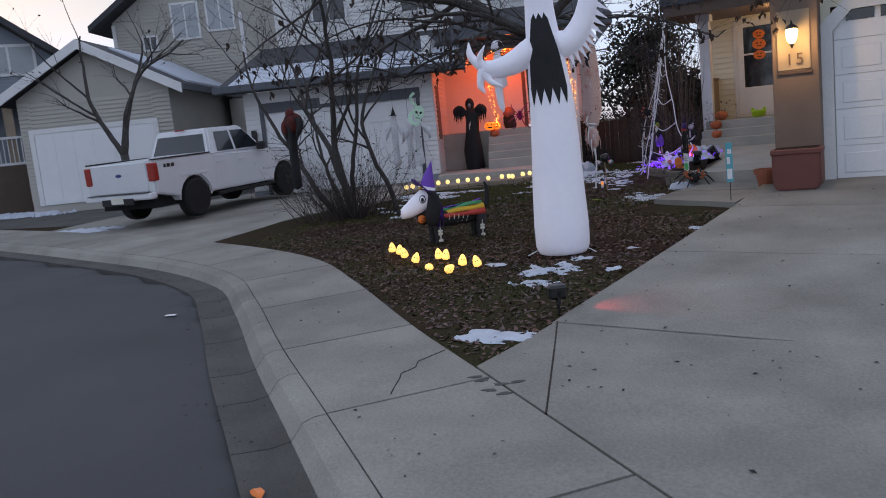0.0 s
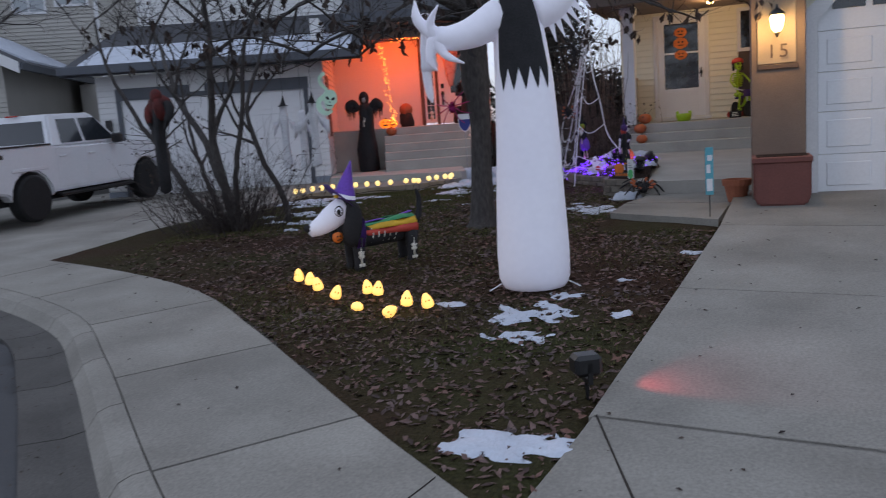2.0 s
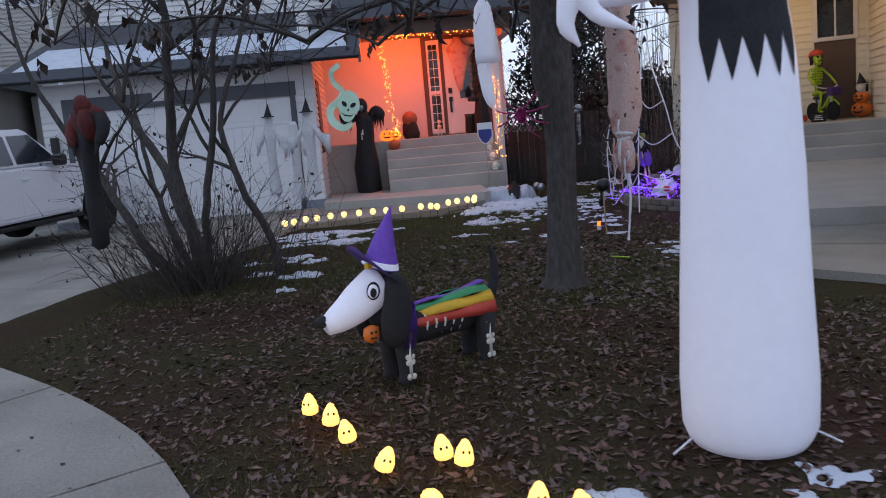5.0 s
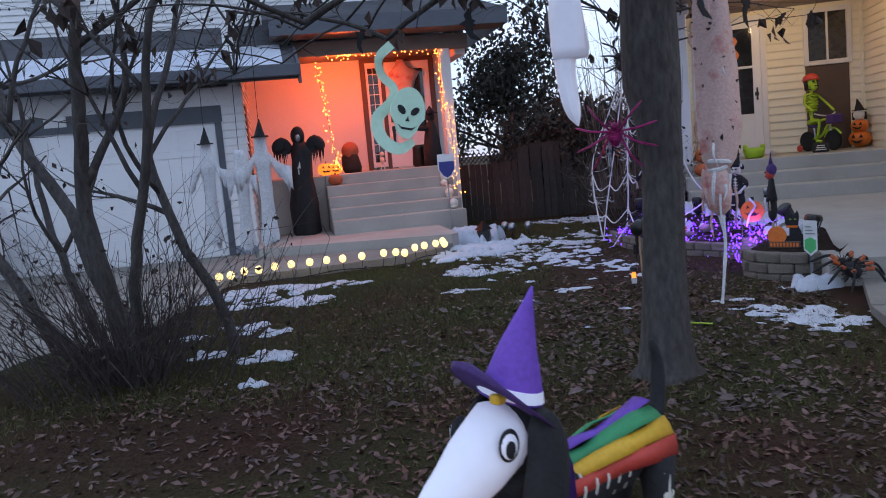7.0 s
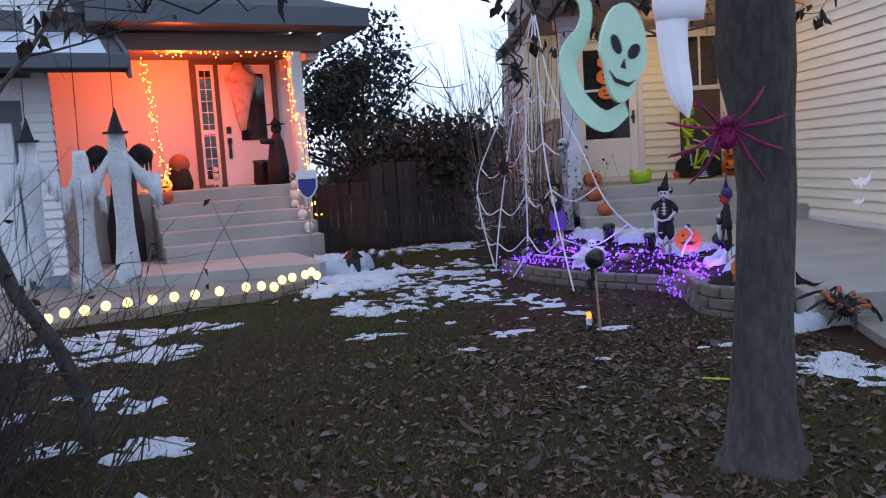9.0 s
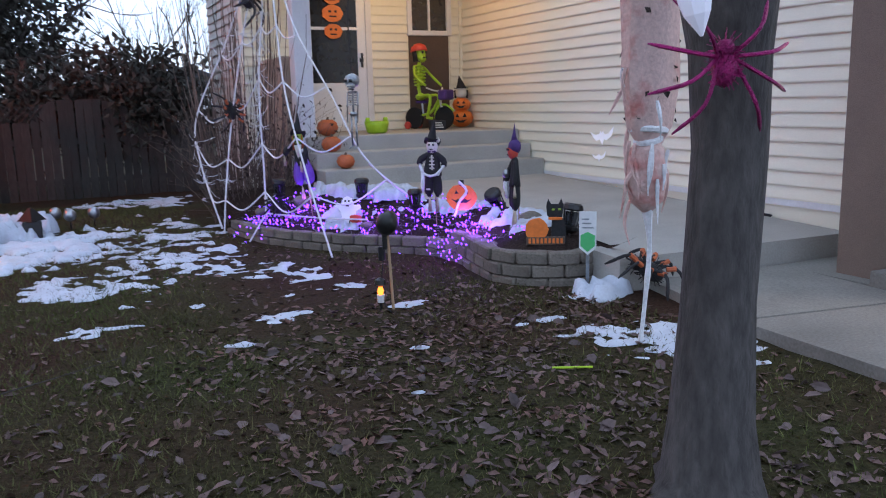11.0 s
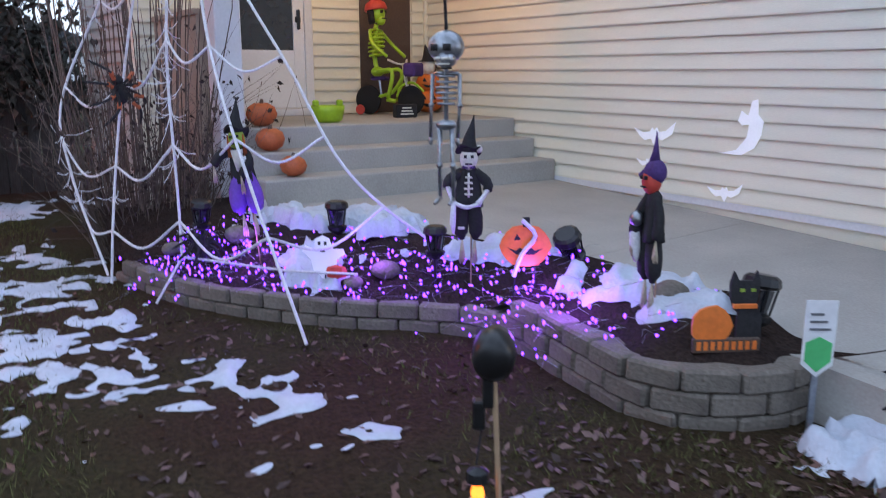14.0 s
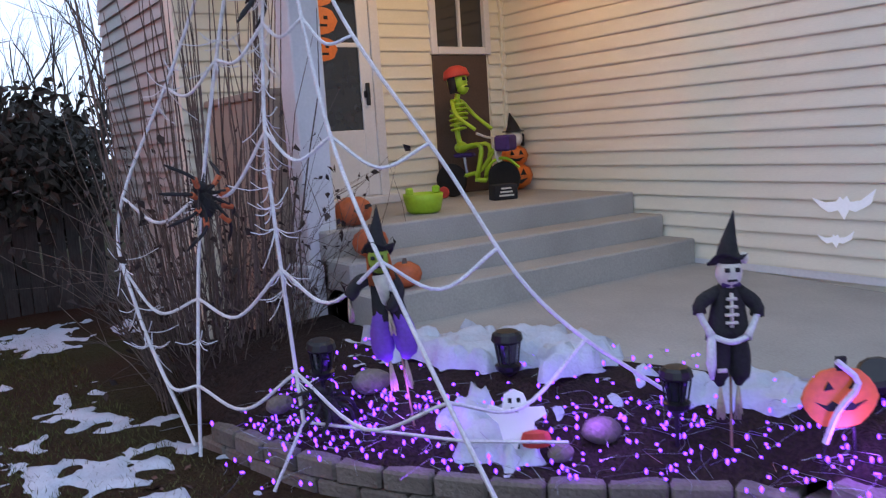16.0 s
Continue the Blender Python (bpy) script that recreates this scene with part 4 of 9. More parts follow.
def yard_tree():
    rng = random.Random(4)
    t = thing("tree", pose(-4.495, 10.96, 0.18), "bare grey-barked yard tree with a few dead leaves", "tree")
    bm = bmesh.new()
    prof = [(0, 0.0, 0.225), (0, 0.10, 0.17), (0.0, 0.3, 0.142), (0.01, 0.7, 0.122), (0.03, 1.2, 0.118), (0.02, 1.5, 0.128), (0.0, 1.72, 0.158), (0.0, 1.95, 0.155), (0.0, 2.3, 0.15), (0.02, 2.75, 0.13)]
    sides = 18
    rings = []
    for x, z, r in prof:
        rings.append([bm.verts.new((x + r * (1 + 0.10 * noise.noise((math.cos(a) * 1.6, math.sin(a) * 1.6, z * 1.3)) + (0.18 * math.cos(4 * a) if z < 0.05 else 0)) * math.cos(a), r * (1 + 0.10 * noise.noise((math.cos(a) * 1.6, math.sin(a) * 1.6, z * 1.3)) + (0.18 * math.cos(4 * a) if z < 0.05 else 0)) * math.sin(a), z)) for a in (2 * math.pi * k / sides for k in range(sides))])
    for a, b in zip(rings, rings[1:]):
        for k in range(sides):
            bm.faces.new((a[k], a[(k + 1) % sides], b[(k + 1) % sides], b[k]))
    bm.faces.new(rings[-1])
    part("trunk", bm, "bark", t, smooth=True)
    tips = []
    for heading, length, r in (((-0.9, -0.5, 0.65), 3.5, 0.085), ((-0.25, 0.9, 0.8), 3.2, 0.085), ((0.75, 0.3, 0.95), 2.8, 0.08), ((0.35, -0.8, 0.9), 3.0, 0.085), ((0.0, 0.1, 1.0), 3.2, 0.10), ((-0.9, 0.5, 0.55), 2.9, 0.06), ((-0.6, -0.9, 0.5), 2.4, 0.05)):
        bm = bmesh.new()
        limb(bm, Vector((0.02, 0, 2.5)) + Vector(heading) * 0.05, heading, length, r, 3, rng, tips, 7, 0.034, 0.55, 5, 0.64, 1.92)
        part("limb", bm, "bark", t, smooth=True)
    for k in range(9):
        a = radians(100 + 31 * k)
        bm = bmesh.new()
        limb(bm, (0.05 * math.cos(a), 0.05 * math.sin(a), 2.45 + 0.03 * (k % 3)), (math.cos(a), math.sin(a), 0.28), rng.uniform(2.2, 3.1), 0.03, 2, rng, tips, 5, 0.055, 0.6, 6, 0.5, 1.95)
        part("low_branch", bm, "bark", t, smooth=True)
    places = []
    for p, d in tips:
        if p.z > 1.9 and rng.random() < (0.42 if p.z < 2.7 else 0.18 if p.z < 3.9 else 0):
            for _ in range(rng.randint(1, 5)):
                places.append((p + Vector((rng.gauss(0, 0.03), rng.gauss(0, 0.03), rng.gauss(0, 0.03))), d))
    v, f = leaf_cards(places, 0.10, rng, 2.6)
    raw_mesh("dead_leaves", v, f, "dead_leaf", t, "dark withered leaves that still hang")


yard_tree()


def multi_stem():
    """The clump of leaning stems with twiggy undergrowth at the edge of the lawn."""
    rng = random.Random(11)
    t = thing("bush_tree", pose(-8.15, 11.15, 0.16), "leafless multi-stemmed small tree with a twiggy thicket at its foot", "tree")
    tips = []
    for base, heading, length, r in (((-0.15, 0.0, 0), (-0.62, -0.25, 1.0), 3.6, 0.055), ((0.0, 0.08, 0), (-0.20, 0.05, 1.0), 4.2, 0.072), ((0.12, 0.05, 0), (-0.10, 0.10, 1.0), 4.4, 0.065), ((0.1, -0.1, 0), (0.05, -0.25, 1.0), 4.0, 0.045), ((0.40, 0.75, 0), (0.16, 0.06, 1.0), 4.0, 0.048), ((-0.2, 0.2, 0), (-0.55, 0.35, 0.9), 3.4, 0.04)):
        bm = bmesh.new()
        limb(bm, base, heading, length, r, 3, rng, tips, 7, -0.01, 0.5, 5, 0.5)
        part("stem", bm, "bark", t, smooth=True)
    bm = bmesh.new()
    tw = []
    for _ in range(230):
        a, q = rng.uniform(0, 6.283), abs(rng.gauss(0, 0.36))
        limb(bm, (q * math.cos(a) * 1.3 - 0.05, q * math.sin(a), 0), (math.cos(a) * 0.55 + rng.gauss(0, 0.2), math.sin(a) * 0.55 + rng.gauss(0, 0.2), 1.0), rng.uniform(0.5, 1.35), rng.uniform(0.004, 0.009), 1, rng, tw, 3, 0.0, 0.6, 3, 0.5)
    part("thicket", bm, "twig", t)
    v, f = leaf_cards([(p, d) for p, d in tw if rng.random() < 0.30] + [(p, d) for p, d in tips if p.z < 4.2 and rng.random() < 0.4], 0.05, rng, 1.0)
    raw_mesh("dead_leaves", v, f, "dead_leaf", t, "dark shrivelled leaves and seed heads")


multi_stem()


def street_tree():
    rng = random.Random(21)
    t = thing("tree", pose(-16.4, 13.5, 0.2), "slim bare forked tree behind the pickup", "tree")
    tips = []
    bm = bmesh.new()
    tube([(0, 0, 0), (0.02, 0, 0.9), (0.0, 0, 1.55)], [0.13, 0.10, 0.10], 9, bm)
    part("trunk", bm, "bark", t, smooth=True)
    for heading, length in (((-0.55, -0.35, 1.0), 3.3), ((0.30, 0.35, 1.0), 3.4), ((-0.15, 0.2, 1.0), 3.0)):
        bm = bmesh.new()
        limb(bm, (0, 0, 1.5), heading, length, 0.07, 3, rng, tips, 6, 0.0, 0.5, 4, 0.6)
        part("limb", bm, "bark", t, smooth=True)
    v, f = leaf_cards([(p, d) for p, d in tips if rng.random() < 0.12], 0.09, rng, 1.0)
    raw_mesh("dead_leaves", v, f, "dead_leaf", t)


street_tree()


def leafy_tree(place, height, width, seed, mat, label, count=5200):
    rng = random.Random(seed)
    t = thing("tree", pose(*place), label, "tree")
    tips = []
    bm = bmesh.new()
    tube([(0, 0, 0), (0.05, 0, height * 0.25), (0, 0, height * 0.45)], [0.14, 0.11, 0.08], 8, bm)
    part("trunk", bm, "bark", t, smooth=True)
    bm = bmesh.new()
    for k in range(16):
        a = 6.283 * k / 16 + rng.uniform(-0.2, 0.2)
        lift = rng.uniform(0.25, 1.7)
        limb(bm, (0, 0, height * rng.uniform(0.18, 0.45)), (math.cos(a), math.sin(a), lift), height * rng.uniform(0.30, 0.52), 0.05, 2, rng, tips, 5, 0.0, 0.5, 4, 0.6)
    part("branchwork", bm, "twig", t)
    places = []
    while len(places) < count:
        p, d = rng.choice(tips)
        s = 0.16 * width
        q = p + Vector((rng.gauss(0, s), rng.gauss(0, s), rng.gauss(0, s)))
        if math.hypot(q.x, q.y) < width * (1.0 - 0.35 * abs(q.z / height - 0.5)) and 0.25 < q.z < height:
            places.append((q, d))
    v, f = leaf_cards(places, 0.15, rng, 0.5)
    tagged(raw_mesh("crown", v, f, mat, t), kind="")
    return t


leafy_tree((-7.05, 26.4, 0.2), 4.9, 1.55, 5, "evergreen", "dark dense-leaved tree behind the back fence", 5200)
leafy_tree((-6.2, 24.2, 0.2), 2.3, 1.2, 6, "evergreen", "low dark brown bush before the back fence", 2600)
leafy_tree((-4.95, 23.4, 0.1), 2.6, 1.25, 61, "evergreen", "dusky shrub beside the grey house corner", 3600)


def cane_shrub():
    """The tall sheaf of bare canes beside the porch column, with rough brown stubble at its foot."""
    rng = random.Random(8)
    t = thing("cane_shrub", pose(-4.42, 18.55, 0.2), "tall sheaf of pale bare canes beside the porch column", "shrub")
    bm = bmesh.new()
    for _ in range(78):
        a, q = rng.uniform(0, 6.283), math.sqrt(rng.random()) * 0.46
        x, y = q * math.cos(a), q * math.sin(a) * 0.8
        h = rng.uniform(1.4, 3.3)
        lean = 0.22 + 0.30 * rng.random()
        pts = [Vector((x, y, 0))]
        for i in range(1, 6):
            f = i / 5
            pts.append(Vector((x + x * lean * 2.2 * f + rng.gauss(0, 0.02), y + y * lean * 2 * f + rng.gauss(0, 0.02), h * f)))
        r = rng.uniform(0.004, 0.009)
        tube(pts, [r, r, r * 0.9, r * 0.8, r * 0.6, r * 0.3], 4, bm)
    part("cane_growth", bm, "cane", t)
    bm = bmesh.new()
    tw = []
    for _ in range(190):
        a, q = rng.uniform(0, 6.283), math.sqrt(rng.random()) * 0.42
        limb(bm, (q * math.cos(a), q * math.sin(a), 0), (math.cos(a) * 0.4, math.sin(a) * 0.4, 1), rng.uniform(0.5, 1.5), 0.005, 1, rng, tw, 3, 0.0, 0.5, 3, 0.4)
    part("twig_growth", bm, "cane", t)
    v, f = leaf_cards([(p, d) for p, d in tw if rng.random() < 0.75], 0.06, rng, 0.8)
    raw_mesh("dead_leaves", v, f, "dead_leaf", t)


cane_shrub()

# far bare trees and hedges behind the fence, seen as a brush of twigs
rng_far = random.Random(77)
bm = bmesh.new()
far_tips = []
for _ in range(46):
    x, y = rng_far.uniform(-14, 6), rng_far.uniform(33, 44)
    limb(bm, (x, y, 0.2), (rng_far.gauss(0, 0.1), rng_far.gauss(0, 0.1), 1), rng_far.uniform(2.2, 4.6), 0.05, 2, rng_far, far_tips, 4, 0.0, 0.4, 6, 0.5)
for _ in range(18):
    limb(bm, (rng_far.uniform(-3.6, 0.4), rng_far.uniform(33, 40), 0.2), (rng_far.gauss(0, 0.05), rng_far.gauss(0, 0.05), 1), rng_far.uniform(4.2, 6.0), 0.05, 2, rng_far, far_tips, 4, -0.02, 0.3, 7, 0.4)
far = tagged(link_mesh("far_trees", bm, "twig"), "far bare trees beyond the gardens", "trees", kind="stuff")
v, f = leaf_cards([(p + Vector((rng_far.gauss(0, 0.2), rng_far.gauss(0, 0.2), rng_far.gauss(0, 0.2))), d) for p, d in far_tips for _ in range(2) if p.z < 2.6], 0.28, rng_far, 0.4)
tagged(raw_mesh("far_hedge", v, f, "evergreen"), "dull brown hedge growth beyond the fence", "hedge", kind="stuff")


# ---- lawn cover ----
def lawn_low(x):
    return float(np.interp(x, [-8.6, -8.49, -5.87, -4.58, -3.52, -2.82, -2.4], [9.2, 9.05, 7.40, 6.40, 5.49, 4.86, 4.56]))


def bed_x(y):
    return float(np.interp(y, [13.6, 13.75, 14.1, 14.9, 15.3, 15.6, 15.95, 16.4, 16.9, 17.75, 22], [-3.0, -3.3, -3.6, -3.5, -3.5, -3.72, -4.08, -4.42, -4.67, -4.88, -5.0]))


def in_lawn(x, y, inset=0.0):
    if y < lawn_low(x) + inset or y > 22.3 or x > -1.6:
        return False
    if y < 10.9 and x > drive_left(y) - inset:
        return False
    if 10.4 < y < 13.6 and (x > -3.1 - inset or y > 10.75 - (x + 1.66) * 0.62 and x > -3.1):
        return False
    if y >= 13.6 and x > bed_x(y) - 0.06 - inset:
        return False
    if y < 15.4 and x < float(np.interp(y, [8.8, 11.4, 14.2, 16.0], [-8.5, -8.9, -9.3, -9.9])) + inset:
        return False
    u, v_ = x * U.x + y * U.y, x * V.x + y * V.y
    if u < 1.4 and v_ > float(np.interp(u, [-5, -2.9, -2.35, -0.65, 0.05, 0.45, 1.4], [17.35, 17.6, 18.0, 18.2, 18.64, 19.2, 19.5])):
        return False
    return True


def surface(x, y):
    return lawn_height(x, y)


def leaf_mesh(name, rng):
    bm = bmesh.new()
    L, W = 0.075, 0.040
    c, bend = rng.uniform(0.15, 0.5), rng.uniform(-0.3, 0.3)
    spine = [bm.verts.new((0, L * t, c * L * t * (1 - t) + 0.002)) for t in (0, 0.35, 0.7, 1.0)]
    for s in (-1, 1):
        e = [bm.verts.new((s * W * w, L * t, c * L * t * (1 - t) + 0.35 * W * w * (1 + bend * s))) for t, w in ((0.3, 0.5), (0.68, 0.42))]
        bm.faces.new((spine[0], spine[1], e[0])), bm.faces.new((spine[1], spine[2], e[1], e[0])), bm.faces.new((spine[2], spine[3], e[1]))
    bmesh.ops.recalc_face_normals(bm, faces=bm.faces)
    return bm


rng_l = random.Random(31)
litter = tagged(new("leaf_litter"), "curled brown fallen leaves scattered on the lawn", "leaves", kind="stuff")
protos = []
for k in range(5):
    o = part("leaf", leaf_mesh("leaf", rng_l), "leaf", litter)
    o.matrix_basis = pose(-5.2 + 0.15 * k, 11.9, surface(-5.2 + 0.15 * k, 11.9) + 0.004, rng_l.uniform(-25, 25), rng_l.uniform(-25, 25), rng_l.uniform(0, 360))
    protos.append(o)
placed = 0
while placed < 290:
    x, y = rng_l.uniform(-6.6, -3.3), rng_l.uniform(10.4, 13.5)
    if in_lawn(x, y) and math.hypot(x + 4.49, y - 10.92) > 0.3:
        s = rng_l.uniform(0.7, 1.35)
        share(rng_l.choice(protos), pose(x, y, surface(x, y) + 0.006, rng_l.gauss(0, 22), rng_l.gauss(0, 22), rng_l.uniform(0, 360)) @ Matrix.Diagonal((s, s, s, 1)), litter)
        placed += 1
verts, faces, count = [], [], 0
while count < 15000:
    x, y = rng_l.uniform(-9.3, -1.6), rng_l.uniform(4.5, 17.5)
    if not in_lawn(x, y):
        continue
    dens = 0.30 + 0.9 * max(0, 1 - abs(x + 4.2) / 4.2) * (1.0 if y < 13.4 else 0.45) + 0.5 * noise.noise((x * 0.8, y * 0.8, 5))
    if x < -6 and y > 11:
        dens *= 0.35
    if y > 14.2 or x > -4.1 and 11.0 < y < 12.7:
        dens *= 0.3
    if rng_l.random() > dens:
        continue
    s = rng_l.uniform(0.028, 0.074)
    a = rng_l.uniform(0, 6.283)
    m3 = Euler((rng_l.gauss(0, 0.35), rng_l.gauss(0, 0.35), a)).to_matrix()
    o = Vector((x, y, surface(x, y) + 0.006))
    c = rng_l.uniform(0.1, 0.5)
    k = len(verts)
    for lx, ly, lz in ((0, -0.5, 0.0), (0.22, -0.05, 0.16 * c), (0, 0.55, 0.0), (-0.22, -0.05, 0.2 * c), (0, 0.02, 0.02)):
        verts.append(o + m3 @ Vector((lx * s, ly * s, lz * s)))
    faces += [(k, k + 1, k + 4), (k + 1, k + 2, k + 4), (k + 2, k + 3, k + 4), (k + 3, k, k + 4)]
    count += 1
raw_mesh("small_leaves", verts, faces, "leaf_pile", litter)

rng_g = random.Random(32)
verts, faces, count = [], [], 0
while count < 70000:
    x, y = rng_g.uniform(-9.3, -1.6), rng_g.uniform(4.5, 21.5)
    if not in_lawn(x, y, 0.02):
        continue
    g = 0.5 + 0.9 * noise.noise((x * 0.5 + 9, y * 0.5, 1))
    if x < -5.5 and y > 10.5:
        g += 0.5
    if y < 10.2:
        g -= 0.38
    if rng_g.random() > g:
        continue
    h, a, w = rng_g.uniform(0.015, 0.05), rng_g.uniform(0, 6.283), rng_g.uniform(0.0022, 0.0042)
    z = surface(x, y) - 0.003
    dx, dy = math.cos(a), math.sin(a)
    lx, ly = rng_g.gauss(0, 0.6) * h, rng_g.gauss(0, 0.6) * h
    k = len(verts)
    verts += [(x - dy * w, y + dx * w, z), (x + dy * w, y - dx * w, z), (x + lx, y + ly, z + h)]
    faces.append((k, k + 1, k + 2))
    count += 1
tagged(raw_mesh("grass", verts, faces, "grass"), "short sparse olive winter grass", "grass", kind="stuff")

# bits of leaf and grit on the concrete
verts, faces = [], []
for _ in range(1500):
    x = rng_l.uniform(-9.5, 3.0)
    y = rng_l.uniform(0.5, 12.0)
    d = y - kerb_y(x)
    if d < 0.05 or in_lawn(x, y, -0.03) or y > 11.2 or x < -8.5 and y > 9.6:
        continue
    if rng_l.random() > (1.0 if abs(y - lawn_low(x)) < 0.5 or abs(x - drive_left(y)) < 0.4 else 0.35):
        continue
    on_drive = y > walk_back(x) + 0.02 and x > drive_left(y)
    z = (drive_z(y) if on_drive else land(x, y)) + 0.016
    if not on_drive and d > WALK:
        continue
    s, a = rng_l.uniform(0.010, 0.042), rng_l.uniform(0, 6.283)
    m3 = Euler((rng_l.gauss(0, 0.2), rng_l.gauss(0, 0.2), a)).to_matrix()
    k = len(verts)
    for lx, ly, lz in ((0, -0.5, 0), (0.3, 0, 0.12), (0, 0.5, 0), (-0.3, 0, 0.12)):
        verts.append(Vector((x, y, z)) + m3 @ Vector((lx * s, ly * s, lz * s)))
    faces.append((k, k + 1, k + 2, k + 3))
for _ in range(260):
    i = rng_l.randint(30, 90)
    p, n = KERB_LINE[i], normal_at(KERB_LINE, i)
    q = p - n * rng_l.choice((rng_l.gauss(0.40, 0.06), rng_l.gauss(0.60, 0.05))) + Vector((rng_l.uniform(-0.3, 0.3), rng_l.uniform(-0.3, 0.3), 0)) * 0.5
    s = rng_l.uniform(0.008, 0.035)
    m3 = Euler((rng_l.gauss(0, 0.2), rng_l.gauss(0, 0.2), rng_l.uniform(0, 6))).to_matrix()
    k = len(verts)
    for lx, ly, lz in ((0, -0.5, 0), (0.3, 0, 0.12), (0, 0.5, 0), (-0.3, 0, 0.12)):
        verts.append(Vector((q.x, q.y, land(p.x, p.y) - 0.105)) + m3 @ Vector((lx * s, ly * s, lz * s)))
    faces.append((k, k + 1, k + 2, k + 3))
tagged(raw_mesh("blown_leaves", verts, faces, "dead_leaf"), "scraps of leaf blown over the concrete", "leaves", kind="stuff")


# ---- snow ----
def snow_patch(cx, cy, rx, ry, seed, cover=0.0, thick=0.024, turn=0.0, base=None, grain=1.0, step=0.026):
    """A thin uneven drift: kept where noise and the distance from its middle allow."""
    base = base or surface
    bm = bmesh.new()
    ca, sa = math.cos(radians(turn)), math.sin(radians(turn))
    nx, ny = int(2 * rx / step) + 2, int(2 * ry / step) + 2
    grid = {}
    for j in range(ny + 1):
        for i in range(nx + 1):
            lx, ly = -rx + i * step, -ry + j * step
            d = math.hypot(lx / rx, ly / ry)
            k = 1.0 - d * d + cover + 0.9 * noise.noise((lx * 2.6 * grain + seed, ly * 2.6 * grain, seed)) + 1.0 * noise.noise((lx * 7.0 * grain, ly * 7.0 * grain + seed, seed)) + 0.6 * noise.noise((lx * 17.0, ly * 17.0 + seed, seed))
            if k > 0.30:
                x, y = cx + lx * ca - ly * sa, cy + lx * sa + ly * ca
                h = thick * min(1.0, (k - 0.28) * 1.6) * (1 + 0.5 * noise.noise((lx * 12, ly * 12, seed)))
                grid[i, j] = bm.verts.new((x, y, base(x, y) + (0.002 if k < 0.36 else h)))
    for (i, j), v in list(grid.items()):
        q = [grid.get(c) for c in ((i, j), (i + 1, j), (i + 1, j + 1), (i, j + 1))]
        if all(q):
            bm.faces.new(q)
    for _ in range(3):
        rim = {v: sum((e.other_vert(v).co for e in v.link_edges if e.is_boundary), Vector()) / 2 for v in bm.verts if sum(e.is_boundary for e in v.link_edges) == 2}
        for v, c in rim.items():
            v.co = v.co.lerp(Vector((c.x, c.y, v.co.z)), 0.5)
            v.co.z = base(v.co.x, v.co.y) + 0.003
    bmesh.ops.delete(bm, geom=[v for v in bm.verts if not v.link_faces], context="VERTS")
    return bm


def snow(*a, label="thin patch of melting snow on the lawn", **k):
    return tagged(link_mesh("snow_patch", snow_patch(*a, **k), "snow", smooth=True), label, "snow", kind="stuff")


snow(-5.6, 17.2, 1.2, 2.8, 1, cover=-0.50, turn=-6, label="large streaky sheet of melting snow on the lawn")
snow(-6.75, 17.6, 0.9, 1.5, 2, cover=-0.12, turn=-25, thick=0.05)
snow(-4.95, 15.6, 0.6, 1.3, 3, cover=-0.58, turn=20)
snow(-6.4, 15.5, 0.6, 0.7, 33, cover=-0.25)
snow(-5.3, 21.3, 1.1, 0.6, 4, cover=-0.05)
snow(-8.75, 14.72, 1.35, 0.55, 5, cover=-0.05, turn=28)
snow(-8.2, 14.0, 0.8, 0.4, 6, cover=-0.1, turn=20)
for q in ((-8.1, 12.85, 0.3), (-7.75, 12.55, 0.28), (-7.4, 11.75, 0.3), (-7.95, 11.85, 0.22), (-7.2, 11.0, 0.2), (-8.45, 12.5, 0.25)):
    snow(q[0], q[1], q[2] * 1.1, q[2] * 0.85, int(q[0] * 31) % 17, cover=-0.15, grain=1.8)
for x, y, rx, ry, c in ((-3.05, 7.25, 0.42, 0.32, -0.1), (-2.95, 6.75, 0.30, 0.20, -0.1), (-2.85, 7.75, 0.22, 0.16, -0.1), (-3.70, 7.43, 0.16, 0.10, 0.1), (-2.36, 7.18, 0.10, 0.26, -0.30), (-2.03, 9.28, 0.12, 0.10, 0.3), (-2.62, 5.12, 0.30, 0.17, 0.35), (-3.4, 12.2, 0.3, 0.5, -0.2), (-2.5, 8.3, 0.12, 0.09, 0.0)):
    snow(x, y, rx, ry, int(abs(x * 37 + y * 11)) % 23, cover=c, thick=0.020, grain=1.8, step=0.026)
for x, y, rx, ry, c in ((-3.45, 12.42, 0.45, 0.32, 0.05), (-3.72, 12.72, 0.28, 0.18, -0.05), (-3.25, 12.1, 0.22, 0.16, 0.05), (-3.72, 13.08, 0.18, 0.08, 0.1), (-3.95, 13.07, 0.12, 0.06, 0.1), (-4.40, 13.83, 0.16, 0.07, 0.2), (-4.71, 12.93, 0.07, 0.05, 0.3), (-5.6, 13.5, 0.12, 0.08, 0.1), (-5.2, 14.0, 0.25, 0.15, -0.1), (-4.6, 14.6, 0.25, 0.12, 0.0), (-5.0, 12.3, 0.05, 0.04, 0.4), (-6.3, 14.2, 0.3, 0.2, -0.1)):
    snow(x, y, rx, ry, int(abs(x * 29 + y * 13)) % 19, cover=c, thick=0.014, grain=1.8, step=0.022)
snow(-3.12, 13.42, 0.30, 0.20, 9, cover=0.2, thick=0.09, grain=1.6, step=0.03, label="lumpy snow heap beside the block wall")
snow(-15.2, 11.1, 1.3, 0.45, 8, cover=0.0, turn=12, base=lambda x, y: d2z(x, y) + 0.004, label="dirty snow strip on the driveway edge")
